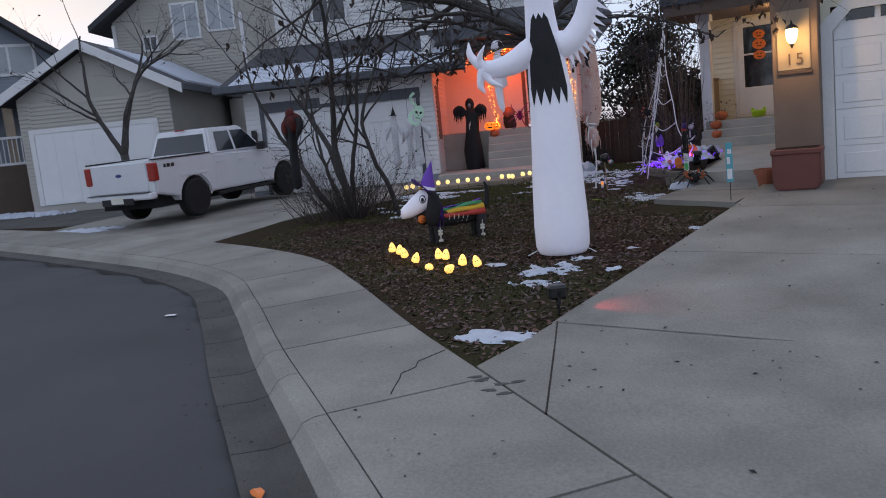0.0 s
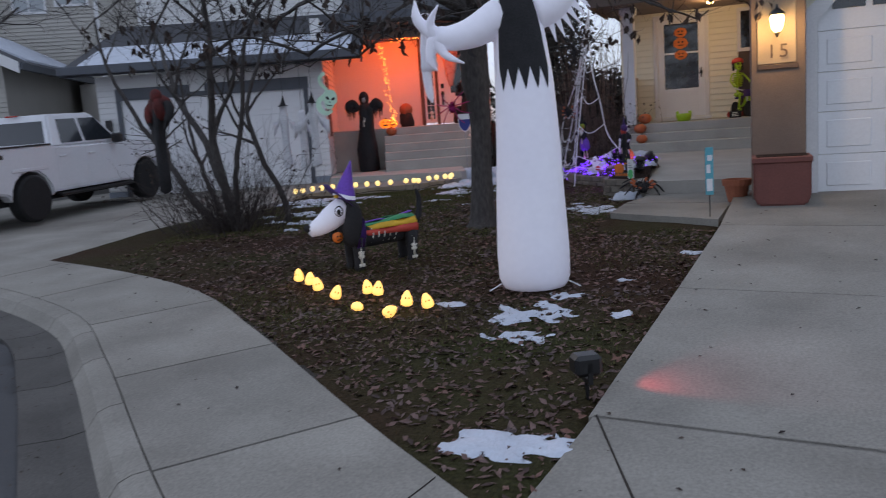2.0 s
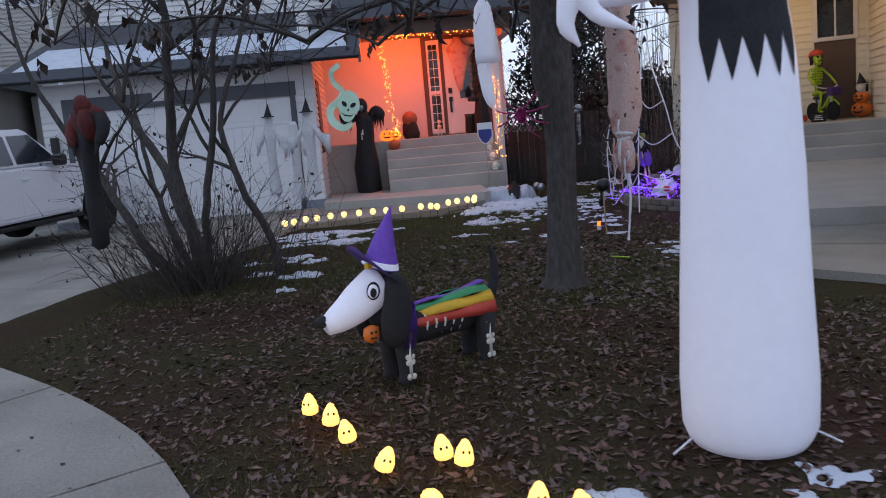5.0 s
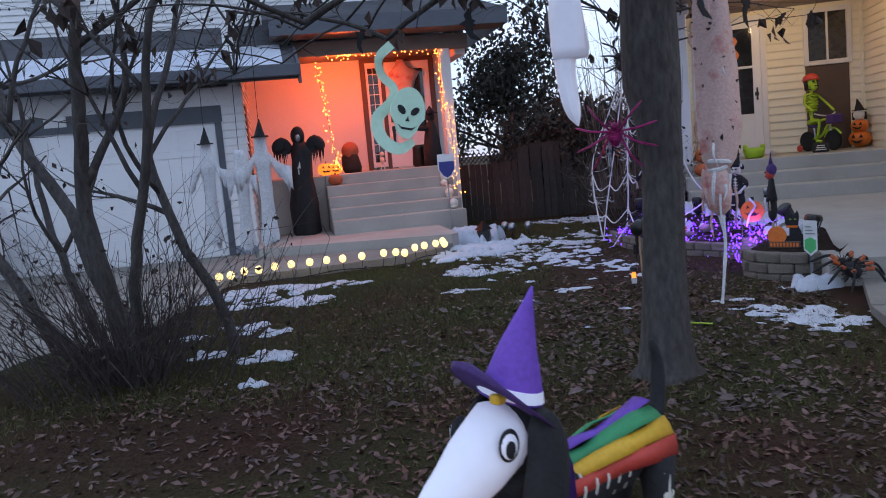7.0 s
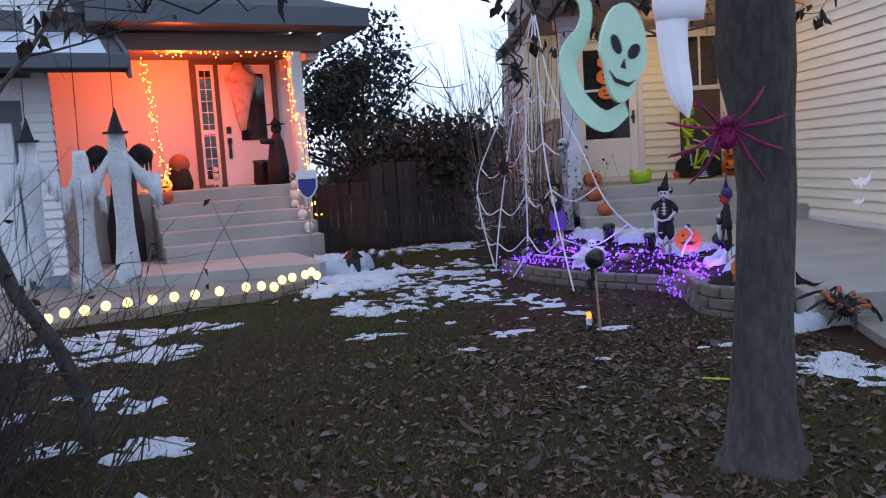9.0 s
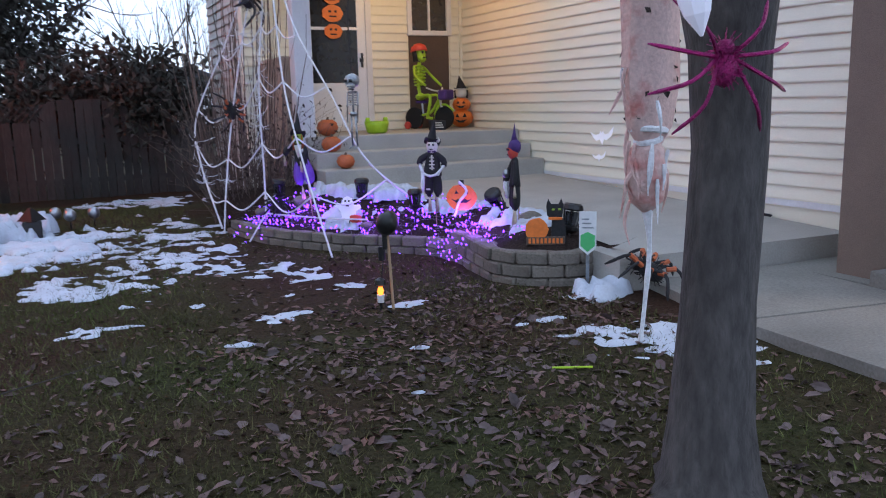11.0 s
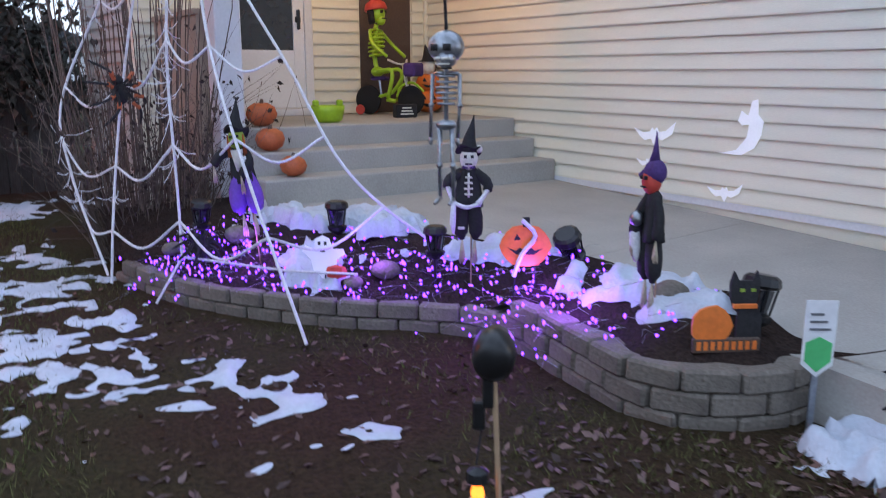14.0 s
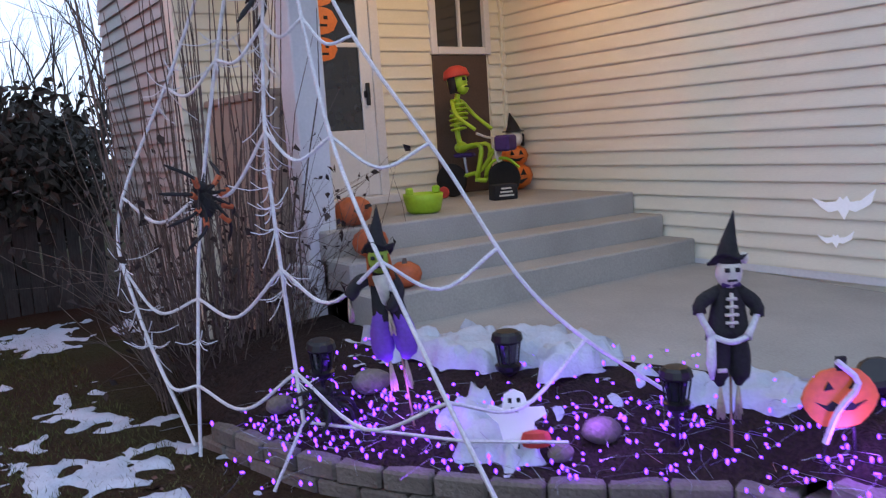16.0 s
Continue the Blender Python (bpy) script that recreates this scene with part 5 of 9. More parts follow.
snow(-24.0, 15.4, 2.4, 0.8, 12, cover=0.1, base=lambda x, y: 0.245, thick=0.08, label="snow bank before the far garage")

# ---- figures made as one mesh of several colours ----
def figure(name, pieces, m, label, category, group="", smooth=True):
    out = bmesh.new()
    mats = []
    for bm, mat in pieces:
        if mat not in mats:
            mats.append(mat)
        k = mats.index(mat)
        for fc in bm.faces:
            fc.material_index = k
        tmp = bpy.data.meshes.new("tmp")
        bm.to_mesh(tmp)
        bm.free()
        out.from_mesh(tmp)
        bpy.data.meshes.remove(tmp)
    ob = link_mesh(name, out, mats, smooth=smooth)
    ob.matrix_basis = m
    return tagged(ob, label, category, group)


def cone_hat(bm, c, brim, crown, height, lean=(0, 0), sides=14):
    x, y, z = c
    tube([(x, y, z - 0.006), (x, y, z + 0.006)], [brim, brim * 0.96], sides, bm)
    tube([(x, y, z), (x + lean[0] * 0.3, y + lean[1] * 0.3, z + height * 0.4), (x + lean[0], y + lean[1], z + height)], [crown, crown * 0.62, 0.004], sides, bm)
    return bm


def tuft(bm, c, length, spread, n, rng, down=True):
    for _ in range(n):
        a = rng.uniform(0, 6.283)
        q = Vector((math.cos(a), math.sin(a), 0)) * spread * rng.uniform(0.2, 1)
        tube([Vector(c), Vector(c) + q * 0.6 + Vector((0, 0, -length * 0.5)), Vector(c) + q + Vector((0, 0, -length * rng.uniform(0.8, 1.1)))], 0.006, 3, bm)
    return bm


# ---- the tall inflatable ghost ----
def inflatable_ghost():
    turn = 17.0
    t = thing("inflatable_ghost", pose(-3.17, 8.05, 0.10, 0, 0, turn), "tall white inflatable ghost with a black gaping mouth on the lawn", "inflatable")
    prof = [(0.0, 0.10, 0.0), (0.02, 0.245, 0.0), (0.08, 0.283, 0.0), (0.30, 0.288, 0.0), (0.7, 0.272, 0.0), (1.2, 0.250, 0.005), (1.65, 0.225, 0.0), (2.0, 0.200, -0.02), (2.2, 0.183, -0.035), (2.45, 0.158, -0.05), (2.62, 0.145, -0.055), (2.78, 0.152, -0.06), (2.95, 0.155, -0.06), (3.08, 0.12, -0.06), (3.15, 0.05, -0.06)]

    def rad(z):
        return float(np.interp(z, [p[0] for p in prof], [p[1] for p in prof])), float(np.interp(z, [p[0] for p in prof], [p[2] for p in prof]))

    def skin(a, z, off=0.0):
        """Point at angle a from the front."""
        r, cx = rad(z)
        r *= 1 + 0.015 * noise.noise((math.sin(a) * 2, math.cos(a) * 2, z * 1.5))
        return Vector((cx + (r + off) * math.sin(a), -(r + off) * math.cos(a), z))

    bm = bmesh.new()
    sides = 28
    zs = [0.0, 0.02, 0.05, 0.1] + [0.1 + 0.1 * k for k in range(1, 30)] + [3.05, 3.11, 3.15]
    rings = [[bm.verts.new(skin(2 * math.pi * k / sides, z)) for k in range(sides)] for z in zs]
    for a, b in zip(rings, rings[1:]):
        for k in range(sides):
            bm.faces.new((a[k], a[(k + 1) % sides], b[(k + 1) % sides], b[k]))
    bm.faces.new(rings[0][::-1]), bm.faces.new(rings[-1])
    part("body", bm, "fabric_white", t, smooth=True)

    def patch(name, low, high, half, n=24, rows=14):
        bm = bmesh.new()
        g = []
        for i in range(n + 1):
            s = -1 + 2 * i / n
            g.append([bm.verts.new(skin(half(z) * s, z, 0.004)) for z in (low(s) + (high(s) - low(s)) * j / rows for j in range(rows + 1))])
        for a, b in zip(g, g[1:]):
            for j in range(rows):
                bm.faces.new((a[j], b[j], b[j + 1], a[j + 1]))
        return part(name, bm, "black", t, smooth=True)

    zig = lambda s, n, h: h * abs(((s * 0.5 + 0.5) * n) % 1 - 0.5) * 2
    patch("mouth", lambda s: 1.57 + zig(s, 5, 0.17), lambda s: 2.50 - zig(s, 3, 0.06), lambda z: float(np.interp(z, [1.55, 2.1, 2.5], [1.02, 0.88, 0.5])), 30)
    for c in (-0.42, 0.42):
        bm = bmesh.new()
        ring = [bm.verts.new(skin(c + 0.16 * math.sin(a), 2.78 + 0.10 * math.cos(a), 0.005)) for a in (2 * math.pi * k / 16 for k in range(16))]
        bm.faces.new(ring)
        part("eye", bm, "black", t)
    # near arm with a clawed hand
    bm = bmesh.new()
    tube(spline([(-0.14, -0.02, 2.16), (-0.36, -0.06, 2.04), (-0.55, -0.10, 2.0), (-0.66, -0.12, 2.02)], 4), [0.135, 0.135, 0.13, 0.125, 0.12, 0.112, 0.105, 0.10, 0.095, 0.09, 0.088, 0.085, 0.07], 12, bm)
    for tip, w in (((-0.80, -0.10, 2.30), 0.045), ((-0.62, -0.2, 2.24), 0.035), ((-0.66, -0.14, 1.76), 0.04), ((-0.45, -0.2, 1.80), 0.038)):
        b = Vector((-0.66, -0.12, 2.02))
        e = Vector(tip)
        m_ = b.lerp(e, 0.55) + Vector((-0.05, 0, -0.02))
        tube(spline([b, m_, e], 4), [0.06, 0.055, 0.05, w, w * 0.9, w * 0.8, w * 0.6, w * 0.35, 0.006], 8, bm)
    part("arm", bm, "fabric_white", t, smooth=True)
    # raised arm with a ragged fringe under it
    bm = bmesh.new()
    path = spline([(0.10, 0.0, 2.16), (0.26, 0.02, 2.22), (0.40, 0.04, 2.44), (0.47, 0.05, 2.78), (0.42, 0.05, 3.05)], 5)
    tube(path, [float(np.interp(i, [0, 6, 14, 20], [0.15, 0.125, 0.09, 0.05])) for i in range(len(path))], 12, bm)
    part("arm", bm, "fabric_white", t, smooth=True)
    bm = bmesh.new()
    for i in range(3, len(path) - 3):
        p = path[i]
        d = (path[i + 1] - path[i - 1]).normalized()
        o = Vector((d.z, 0, -d.x))
        w = 0.10
        a_, b_, c_ = p + o * w * 0.6 - d * 0.035, p + o * w * 0.6 + d * 0.035, p + o * (w + 0.12) + Vector((0, 0, -0.06))
        vs = [bm.verts.new(q + Vector((0, s, 0))) for s in (-0.012, 0.012) for q in (a_, b_, c_)]
        bm.faces.new(vs[:3]), bm.faces.new(vs[3:][::-1])
        for k in range(3):
            bm.faces.new((vs[k], vs[(k + 1) % 3], vs[3 + (k + 1) % 3], vs[3 + k]))
    part("fringe", bm, "fabric_white", t)
    for x in (-0.27, 0.26):
        part("tether", tube([(x, -0.06, 0.06), (x * 1.35, -0.12, 0.02)], 0.006, 4), "cloth_white", t)


inflatable_ghost()


# ---- the inflatable skeleton dog ----
def inflatable_dog():
    t = thing("inflatable_dog", pose(-4.99, 8.80, 0.122, 0, 0, 233) @ Matrix.Diagonal((0.97, 0.92, 1.0, 1)), "black inflatable dachshund with bones, purple witch hat and rainbow cape", "inflatable")
    bm = bmesh.new()
    path = spline([(-0.48, 0, 0.33), (-0.26, 0, 0.34), (0.0, 0, 0.33), (0.16, 0, 0.35), (0.24, 0, 0.48)], 4)
    tube(path, [float(np.interp(i, [0, 3, 10, 13, 16], [0.06, 0.115, 0.112, 0.125, 0.10])) for i in range(len(path))], 16, bm)
    ball(bm, (-0.46, 0, 0.33), 0.108, 14, 9)
    part("body", bm, "black", t, smooth=True)
    for x, y in ((0.15, 0.09), (0.15, -0.09), (-0.45, 0.09), (-0.45, -0.09)):
        bm = tube([(x, y, 0.33), (x + 0.01, y * 1.1, 0.15), (x + 0.01, y * 1.1, 0.05), (x + 0.05, y * 1.1, 0.02)], [0.078, 0.056, 0.052, 0.04], 12)
        leg = part("leg", bm, "black", t, smooth=True)
        s = 1 if y > 0 else -1
        bm = tube([(x + 0.01, y * 1.1 + s * 0.050, 0.27), (x + 0.012, y * 1.1 + s * 0.046, 0.07)], 0.013, 6)
        for z in (0.28, 0.19, 0.155, 0.07):
            ball(bm, (x + 0.024, y * 1.1 + s * 0.050, z), 0.019, 8, 6, (1, 0.45, 1))
            ball(bm, (x - 0.006, y * 1.1 + s * 0.050, z), 0.019, 8, 6, (1, 0.45, 1))
        part("bone_print", bm, "bone", leg, "white bone print", smooth=True)
    for k in range(5):
        for s in (1, -1):
            x = 0.0 - 0.065 * k
            part("rib_print", tube(spline([(x, s * 0.092, 0.40), (x - 0.005, s * 0.109, 0.34), (x + 0.012, s * 0.086, 0.265)], 3), [0.004, 0.008, 0.010, 0.010, 0.009, 0.007, 0.004], 5), "bone", t, smooth=True)
    part("tail", tube(spline([(-0.52, 0, 0.38), (-0.60, 0, 0.46), (-0.62, 0, 0.62), (-0.59, 0, 0.72)], 3), [0.045, 0.042, 0.04, 0.036, 0.032, 0.03, 0.026, 0.022, 0.02, 0.012], 8), "black", t, smooth=True)
    # head
    bm = bmesh.new()
    hp = spline([(0.21, 0, 0.63), (0.32, 0, 0.575), (0.47, 0, 0.492), (0.615, 0, 0.435)], 4)
    tube(hp, [float(np.interp(i, [0, 2, 6, 10, 12], [0.08, 0.122, 0.112, 0.078, 0.052])) for i in range(len(hp))], 18, bm)
    head = part("head", bm, "fabric_white", t, "white muzzle and face", smooth=True)
    part("skull_back", ball(bmesh.new(), (0.205, 0, 0.58), 0.14, 14, 10, (0.8, 0.95, 1.1)), "black", t, smooth=True)
    part("nose", ball(bmesh.new(), (0.635, 0, 0.470), 0.036, 12, 9), "black", head, smooth=True)
    for s in (1, -1):
        part("eye", ball(bmesh.new(), (0.345, s * 0.118, 0.605), 0.045, 12, 8, (1, 0.35, 1.15)), "black", head, smooth=True)
        part("eye_white", ball(bmesh.new(), (0.35, s * 0.124, 0.605), 0.036, 12, 8, (1, 0.4, 1.15)), "fabric_white", head, smooth=True)
        part("pupil", ball(bmesh.new(), (0.354, s * 0.134, 0.598), 0.022, 10, 8, (1, 0.35, 1.3)), "black", head, smooth=True)
        bm = tube(spline([(0.22, s * 0.11, 0.68), (0.21, s * 0.165, 0.55), (0.25, s * 0.18, 0.38), (0.25, s * 0.16, 0.27)], 4), [0.03, 0.06, 0.075, 0.085, 0.09, 0.095, 0.10, 0.10, 0.095, 0.09, 0.08, 0.06, 0.03], 10)
        for v in bm.verts:
            v.co.y = s * 0.15 + (v.co.y - s * 0.15) * 0.45
        part("ear", bm, "black", t, smooth=True)
    # hat
    hat = part("hat", tube([(0.24, 0.03, 0.715), (0.232, 0.035, 0.745), (0.208, 0.055, 0.88), (0.178, 0.085, 1.01), (0.168, 0.10, 1.06)], [0.112, 0.104, 0.062, 0.018, 0.004], 18), "purple", t, "purple pointed witch hat", smooth=True)
    bm = tube([(0.265, 0.02, 0.700), (0.258, 0.022, 0.714), (0.252, 0.025, 0.724)], [0.18, 0.186, 0.15], 22)
    for v in bm.verts:
        v.co.z += 0.30 * (v.co.x - 0.26) - 0.05 * abs(v.co.y) + 0.012
    part("brim", bm, "purple_dark", hat, smooth=True)
    part("band", tube([(0.239, 0.031, 0.725), (0.231, 0.037, 0.757)], [0.115, 0.104], 18), "fabric_white", hat, "pale hat band")
    part("buckle", boxes((0.30, 0.055, 0.727, 0.36, 0.10, 0.757), bevel=0.006), "yellow", hat)
    # cape of five colour strips
    cape = part("cape", tube([(0.14, -0.10, 0.42), (0.13, 0, 0.49), (0.14, 0.10, 0.42)], 0.03, 6), "purple", t, "rainbow striped cape", smooth=True)
    cols = ("red", "yellow", "green", "purple", "green", "yellow", "red")
    for k, cname in enumerate(cols):
        a0, a1 = radians(-98 + 28 * k), radians(-98 + 28 * (k + 1))
        bm = bmesh.new()
        g = []
        for j in range(6):
            f = j / 5
            x, r = 0.16 - 0.66 * f, 0.085 + 0.065 * f + 0.012 * math.sin(9 * f + 5 * a0)
            g.append([bm.verts.new((x, r * math.sin(a), 0.35 + r * math.cos(a) * (1 if abs(a) < 1.2 else 1))) for a in (a0, (a0 + a1) / 2, a1)])
        for p, q in zip(g, g[1:]):
            for i in range(2):
                bm.faces.new((p[i], p[i + 1], q[i + 1], q[i]))
        ext = bmesh.ops.extrude_face_region(bm, geom=list(bm.faces))
        for v in ext["geom"]:
            if isinstance(v, bmesh.types.BMVert):
                d = Vector((0, v.co.y, v.co.z - 0.35)).normalized()
                v.co += d * 0.006
        bmesh.ops.recalc_face_normals(bm, faces=bm.faces)
        part("stripe", bm, cname, cape, smooth=True)
    for s in (1, -1):
        bm = bmesh.new()
        g = [[bm.verts.new((x + dx, s * y, z)) for dx in (-w, w)] for x, y, z, w in ((0.155, 0.135, 0.60, 0.018), (0.125, 0.155, 0.48, 0.030), (0.135, 0.165, 0.36, 0.040), (0.165, 0.160, 0.24, 0.036))]
        for p, q in zip(g, g[1:]):
            bm.faces.new((p[0], p[1], q[1], q[0]))
        bmesh.ops.solidify(bm, geom=list(bm.faces), thickness=0.012)
        part("ribbon", bm, "purple", t, "purple hat ribbon", smooth=True)
    tag = part("pumpkin_tag", lathe([(0.02, -0.05), (0.05, -0.03), (0.058, 0), (0.05, 0.035), (0.015, 0.05)], 12, m=pose(0.37, 0.09, 0.36) @ Matrix.Diagonal((1, 0.5, 1, 1))), "orange", t, "orange pumpkin collar tag", smooth=True)
    for x in (0.35, 0.378):
        part("eye", boxes((x, 0.113, 0.365, x + 0.012, 0.122, 0.378)), "black", tag)
    part("mouth", boxes((0.35, 0.113, 0.335, 0.39, 0.122, 0.343)), "black", tag)


inflatable_dog()


# ---- the white pickup ----
def pickup():
    t = thing("pickup_truck", pose(-13.69, 12.14, 0.30, 0, 0, 95.5) @ pose(0, 0, 0, 0, -1.4, 0), "white crew-cab pickup truck parked before the garage", "truck")

    def arch(cx, r=0.47, n=9):
        return [(cx - r * math.cos(math.pi * k / (n - 1)), 0.40 + r * math.sin(math.pi * k / (n - 1)) * 0.98) for k in range(n)][::-1]

    low = [(-1.15, 0.62), (-1.15, 1.26)] + [(0.58, 1.28), (0.62, 1.24), (2.35, 1.22), (2.55, 1.21), (3.55, 1.15), (3.95, 1.05), (4.06, 0.8), (4.02, 0.45), (3.72, 0.42)]
    front = [(p[0] , p[1]) for p in arch(3.22)]
    back = [(p[0], p[1]) for p in arch(0.0)]
    outline = low + front + [(2.7, 0.45), (0.55, 0.45)] + back + [(-0.55, 0.50)]
    bm = bmesh.new()
    prism(outline, -0.90, 0.90, "y", bm)
    bmesh.ops.bevel(bm, geom=[e for e in bm.edges if abs(e.verts[0].co.y - e.verts[1].co.y) < 0.01], offset=0.03, segments=2, affect="EDGES")
    body = part("body", bm, "truck_white", t)
    for s in (-1, 1):
        for x0, x1 in ((0.66, 1.42), (1.44, 2.42)):
            door_ = part("side_door", boxes((x0, s * 0.898 - 0.008, 0.52, x1, s * 0.898 + 0.010, 1.20), bevel=0.008), "truck_white", t)
            part("door_handle", boxes((x0 + 0.06, s * 0.915 - 0.012, 1.04, x0 + 0.22, s * 0.915 + 0.014, 1.075), bevel=0.006), "truck_white", door_)
        part("running_board", boxes((0.62, s * 0.86 - 0.09, 0.36, 2.68, s * 0.86 + 0.09, 0.42), bevel=0.012), "black_gloss", t)
        part("tail_lamp", boxes((-1.175, s * 0.83 - 0.085, 0.86, -1.02, s * 0.83 + 0.085, 1.22), bevel=0.02), "tail_red", t, "red tail lamp")
        for xa, xb in ((2.82, 3.62), (-0.42, 0.42)):
            part("fender_flare", boxes((xa, s * 0.90 - 0.012, 0.86, xb, s * 0.90 + 0.012, 0.92), bevel=0.008), "truck_white", t)
        part("mirror", boxes((2.16, s * 1.02 - 0.10, 1.20, 2.30, s * 1.02 + 0.10, 1.38), bevel=0.03), "black_gloss", t, "black wing mirror")
        part("badge", boxes((-0.86, s * 0.903 - 0.004, 1.10, -0.80, s * 0.903 + 0.006, 1.17), (-0.77, s * 0.903 - 0.004, 1.10, -0.68, s * 0.903 + 0.006, 1.17), (-0.65, s * 0.903 - 0.004, 1.10, -0.56, s * 0.903 + 0.006, 1.17)), "black_gloss", t)
    # cab with sloping glass
    bm = bmesh.new()
    lo = [(0.62, -0.86), (2.62, -0.86), (2.62, 0.86), (0.62, 0.86)]
    hi = [(0.80, -0.70), (1.95, -0.70), (1.95, 0.70), (0.80, 0.70)]
    a = [bm.verts.new((x, y, 1.21)) for x, y in lo]
    b = [bm.verts.new((x, y, 1.80)) for x, y in hi]
    bm.faces.new(a[::-1]), bm.faces.new(b)
    for k in range(4):
        bm.faces.new((a[k], a[(k + 1) % 4], b[(k + 1) % 4], b[k]))
    bmesh.ops.bevel(bm, geom=list(bm.edges), offset=0.04, segments=2, affect="EDGES")
    part("cab", bm, "truck_white", t)

    def glass_quad(name, pts, out):
        bm = bmesh.new()
        n = Vector(out).normalized() * 0.012
        q = [Vector(p) for p in pts]
        v = [bm.verts.new(p - n) for p in q] + [bm.verts.new(p + n) for p in q]
        k = len(q)
        bm.faces.new(v[:k][::-1]), bm.faces.new(v[k:])
        for i in range(k):
            bm.faces.new((v[i], v[(i + 1) % k], v[k + (i + 1) % k], v[k + i]))
        bmesh.ops.recalc_face_normals(bm, faces=bm.faces)
        part(name, bm, "glass", t)

    cab = lambda x, z, s: (x, s * (0.86 - (z - 1.21) / 0.59 * 0.16), z)
    for s in (-1, 1):
        glass_quad("side_window", [cab(0.90, 1.28, s), cab(1.46, 1.28, s), cab(1.46, 1.70, s), cab(0.98, 1.70, s)], (0, s, 0.25))
        glass_quad("side_window", [cab(1.54, 1.28, s), cab(2.40, 1.28, s), cab(1.98, 1.70, s), cab(1.54, 1.70, s)], (0, s, 0.25))
    rear = lambda y, z: (0.62 + (z - 1.21) / 0.59 * 0.18, y, z)
    glass_quad("rear_window", [rear(-0.72, 1.30), rear(0.72, 1.30), rear(0.62, 1.68), rear(-0.62, 1.68)], (-1, 0, 0.3))
    wind = lambda y, z: (2.62 - (z - 1.21) / 0.59 * 0.67, y, z)
    glass_quad("windscreen", [wind(-0.76, 1.28), wind(0.76, 1.28), wind(0.64, 1.72), wind(-0.64, 1.72)], (0.7, 0, 0.7))
    part("tailgate", boxes((-1.172, -0.73, 0.66, -1.14, 0.73, 1.25), bevel=0.015), "truck_white", t)
    part("tailgate_badge", ball(bmesh.new(), (-1.175, 0, 1.02), 0.07, 12, 6, (0.15, 1.2, 0.5)), "sign_blue", t, "dark oval badge")
    bump_ = part("rear_bumper", boxes((-1.30, -0.88, 0.52, -1.10, 0.88, 0.65), bevel=0.03), "truck_white", t)
    part("bumper_step", boxes((-1.31, -0.42, 0.44, -1.11, 0.42, 0.57), (-1.308, -0.8, 0.648, -1.11, 0.8, 0.662), bevel=0.01), "black_gloss", bump_)
    part("number_plate", boxes((-1.315, -0.16, 0.47, -1.309, 0.16, 0.60)), "bone", bump_)
    for s in (-1, 1):
        part("bed_rail", boxes((-1.13, s * 0.85 - 0.05, 1.265, 0.58, s * 0.85 + 0.05, 1.295), bevel=0.008), "black_gloss", t)
    part("brake_light", boxes((0.74, -0.12, 1.785, 0.80, 0.12, 1.815), bevel=0.008), "tail_red", t)
    part("underbody", boxes((-1.0, -0.70, 0.32, 3.9, 0.70, 0.62)), "rubber", t)
    for x in (0.0, 3.22):
        for s in (-1, 1):
            m_ = pose(x, s * 0.80, 0.40, 90, 0, 0)
            w = part("wheel", lathe([(0.24, -0.13), (0.36, -0.13), (0.395, -0.10), (0.40, 0.0), (0.395, 0.10), (0.36, 0.13), (0.24, 0.13)], 22, m=m_), "rubber", t, smooth=False)
            part("rim", lathe([(0.05, -0.125), (0.235, -0.115), (0.245, 0.0), (0.235, 0.115), (0.05, 0.125)], 16, m=m_), "silver", w)


pickup()


# ---- the houses beyond ----
A3, N3 = Vector((0.883, 0.469, 0)), Vector((-0.469, 0.883, 0))
H3 = Matrix(((A3.x, N3.x, 0, -23.4), (A3.y, N3.y, 0, 15.6), (0, 0, 1, 0), (0, 0, 0, 1)))
house3 = tagged(new("garage_house"), "beige-grey house with a gabled garage and snow on its roof", "house", kind="structure")
house3.matrix_basis = H3
part("garage_wall", prism([(0, 0.2), (4.7, 0.2), (4.7, 3.75), (2.3, 5.05), (0, 3.75)], 0.0, 0.25, "y"), "siding_grey", house3)
siding(house3, Matrix.Translation((0, 0, 0)), [(0, 0.35, 0.7, 3.7), (4.15, 4.7, 0.7, 3.7), (0.35, 4.15, 2.75, 3.7)], "siding_grey")
part("garage_side", boxes((4.45, 0.25, 0.2, 4.7, 6.99, 3.7)), "siding_grey", house3)
g3 = part("garage_door", boxes((0.4, -0.05, 0.5, 4.1, -0.002, 2.68), bevel=0.01), "door_white", house3, "white panelled garage door")
part("door_trim", boxes((0.25, -0.07, 0.5, 0.4, -0.001, 2.82), (4.1, -0.07, 0.5, 4.25, -0.001, 2.82), (0.4, -0.07, 2.68, 4.1, -0.001, 2.82)), "trim_white", house3)
for k in range(4):
    part("door_section", boxes(*[(0.5 + 0.6 * j, -0.062, 0.56 + 0.54 * k, 1.0 + 0.6 * j, -0.051, 0.98 + 0.54 * k) for j in range(6)]), "door_white", g3)
part("roof_slope", prism([(-0.5, 3.58), (-0.5, 3.76), (2.3, 5.32), (2.3, 5.12)], -0.4, 6.9, "y"), "shingle", house3)
part("roof_slope", prism([(5.2, 3.58), (5.2, 3.76), (2.3, 5.32), (2.3, 5.12)], -0.4, 6.9, "y"), "shingle", house3)
part("rake_board", prism([(-0.55, 3.45), (-0.55, 3.74), (2.3, 5.31), (5.25, 3.74), (5.25, 3.45), (2.3, 5.02)], -0.46, -0.401, "y"), "trim_white", house3)
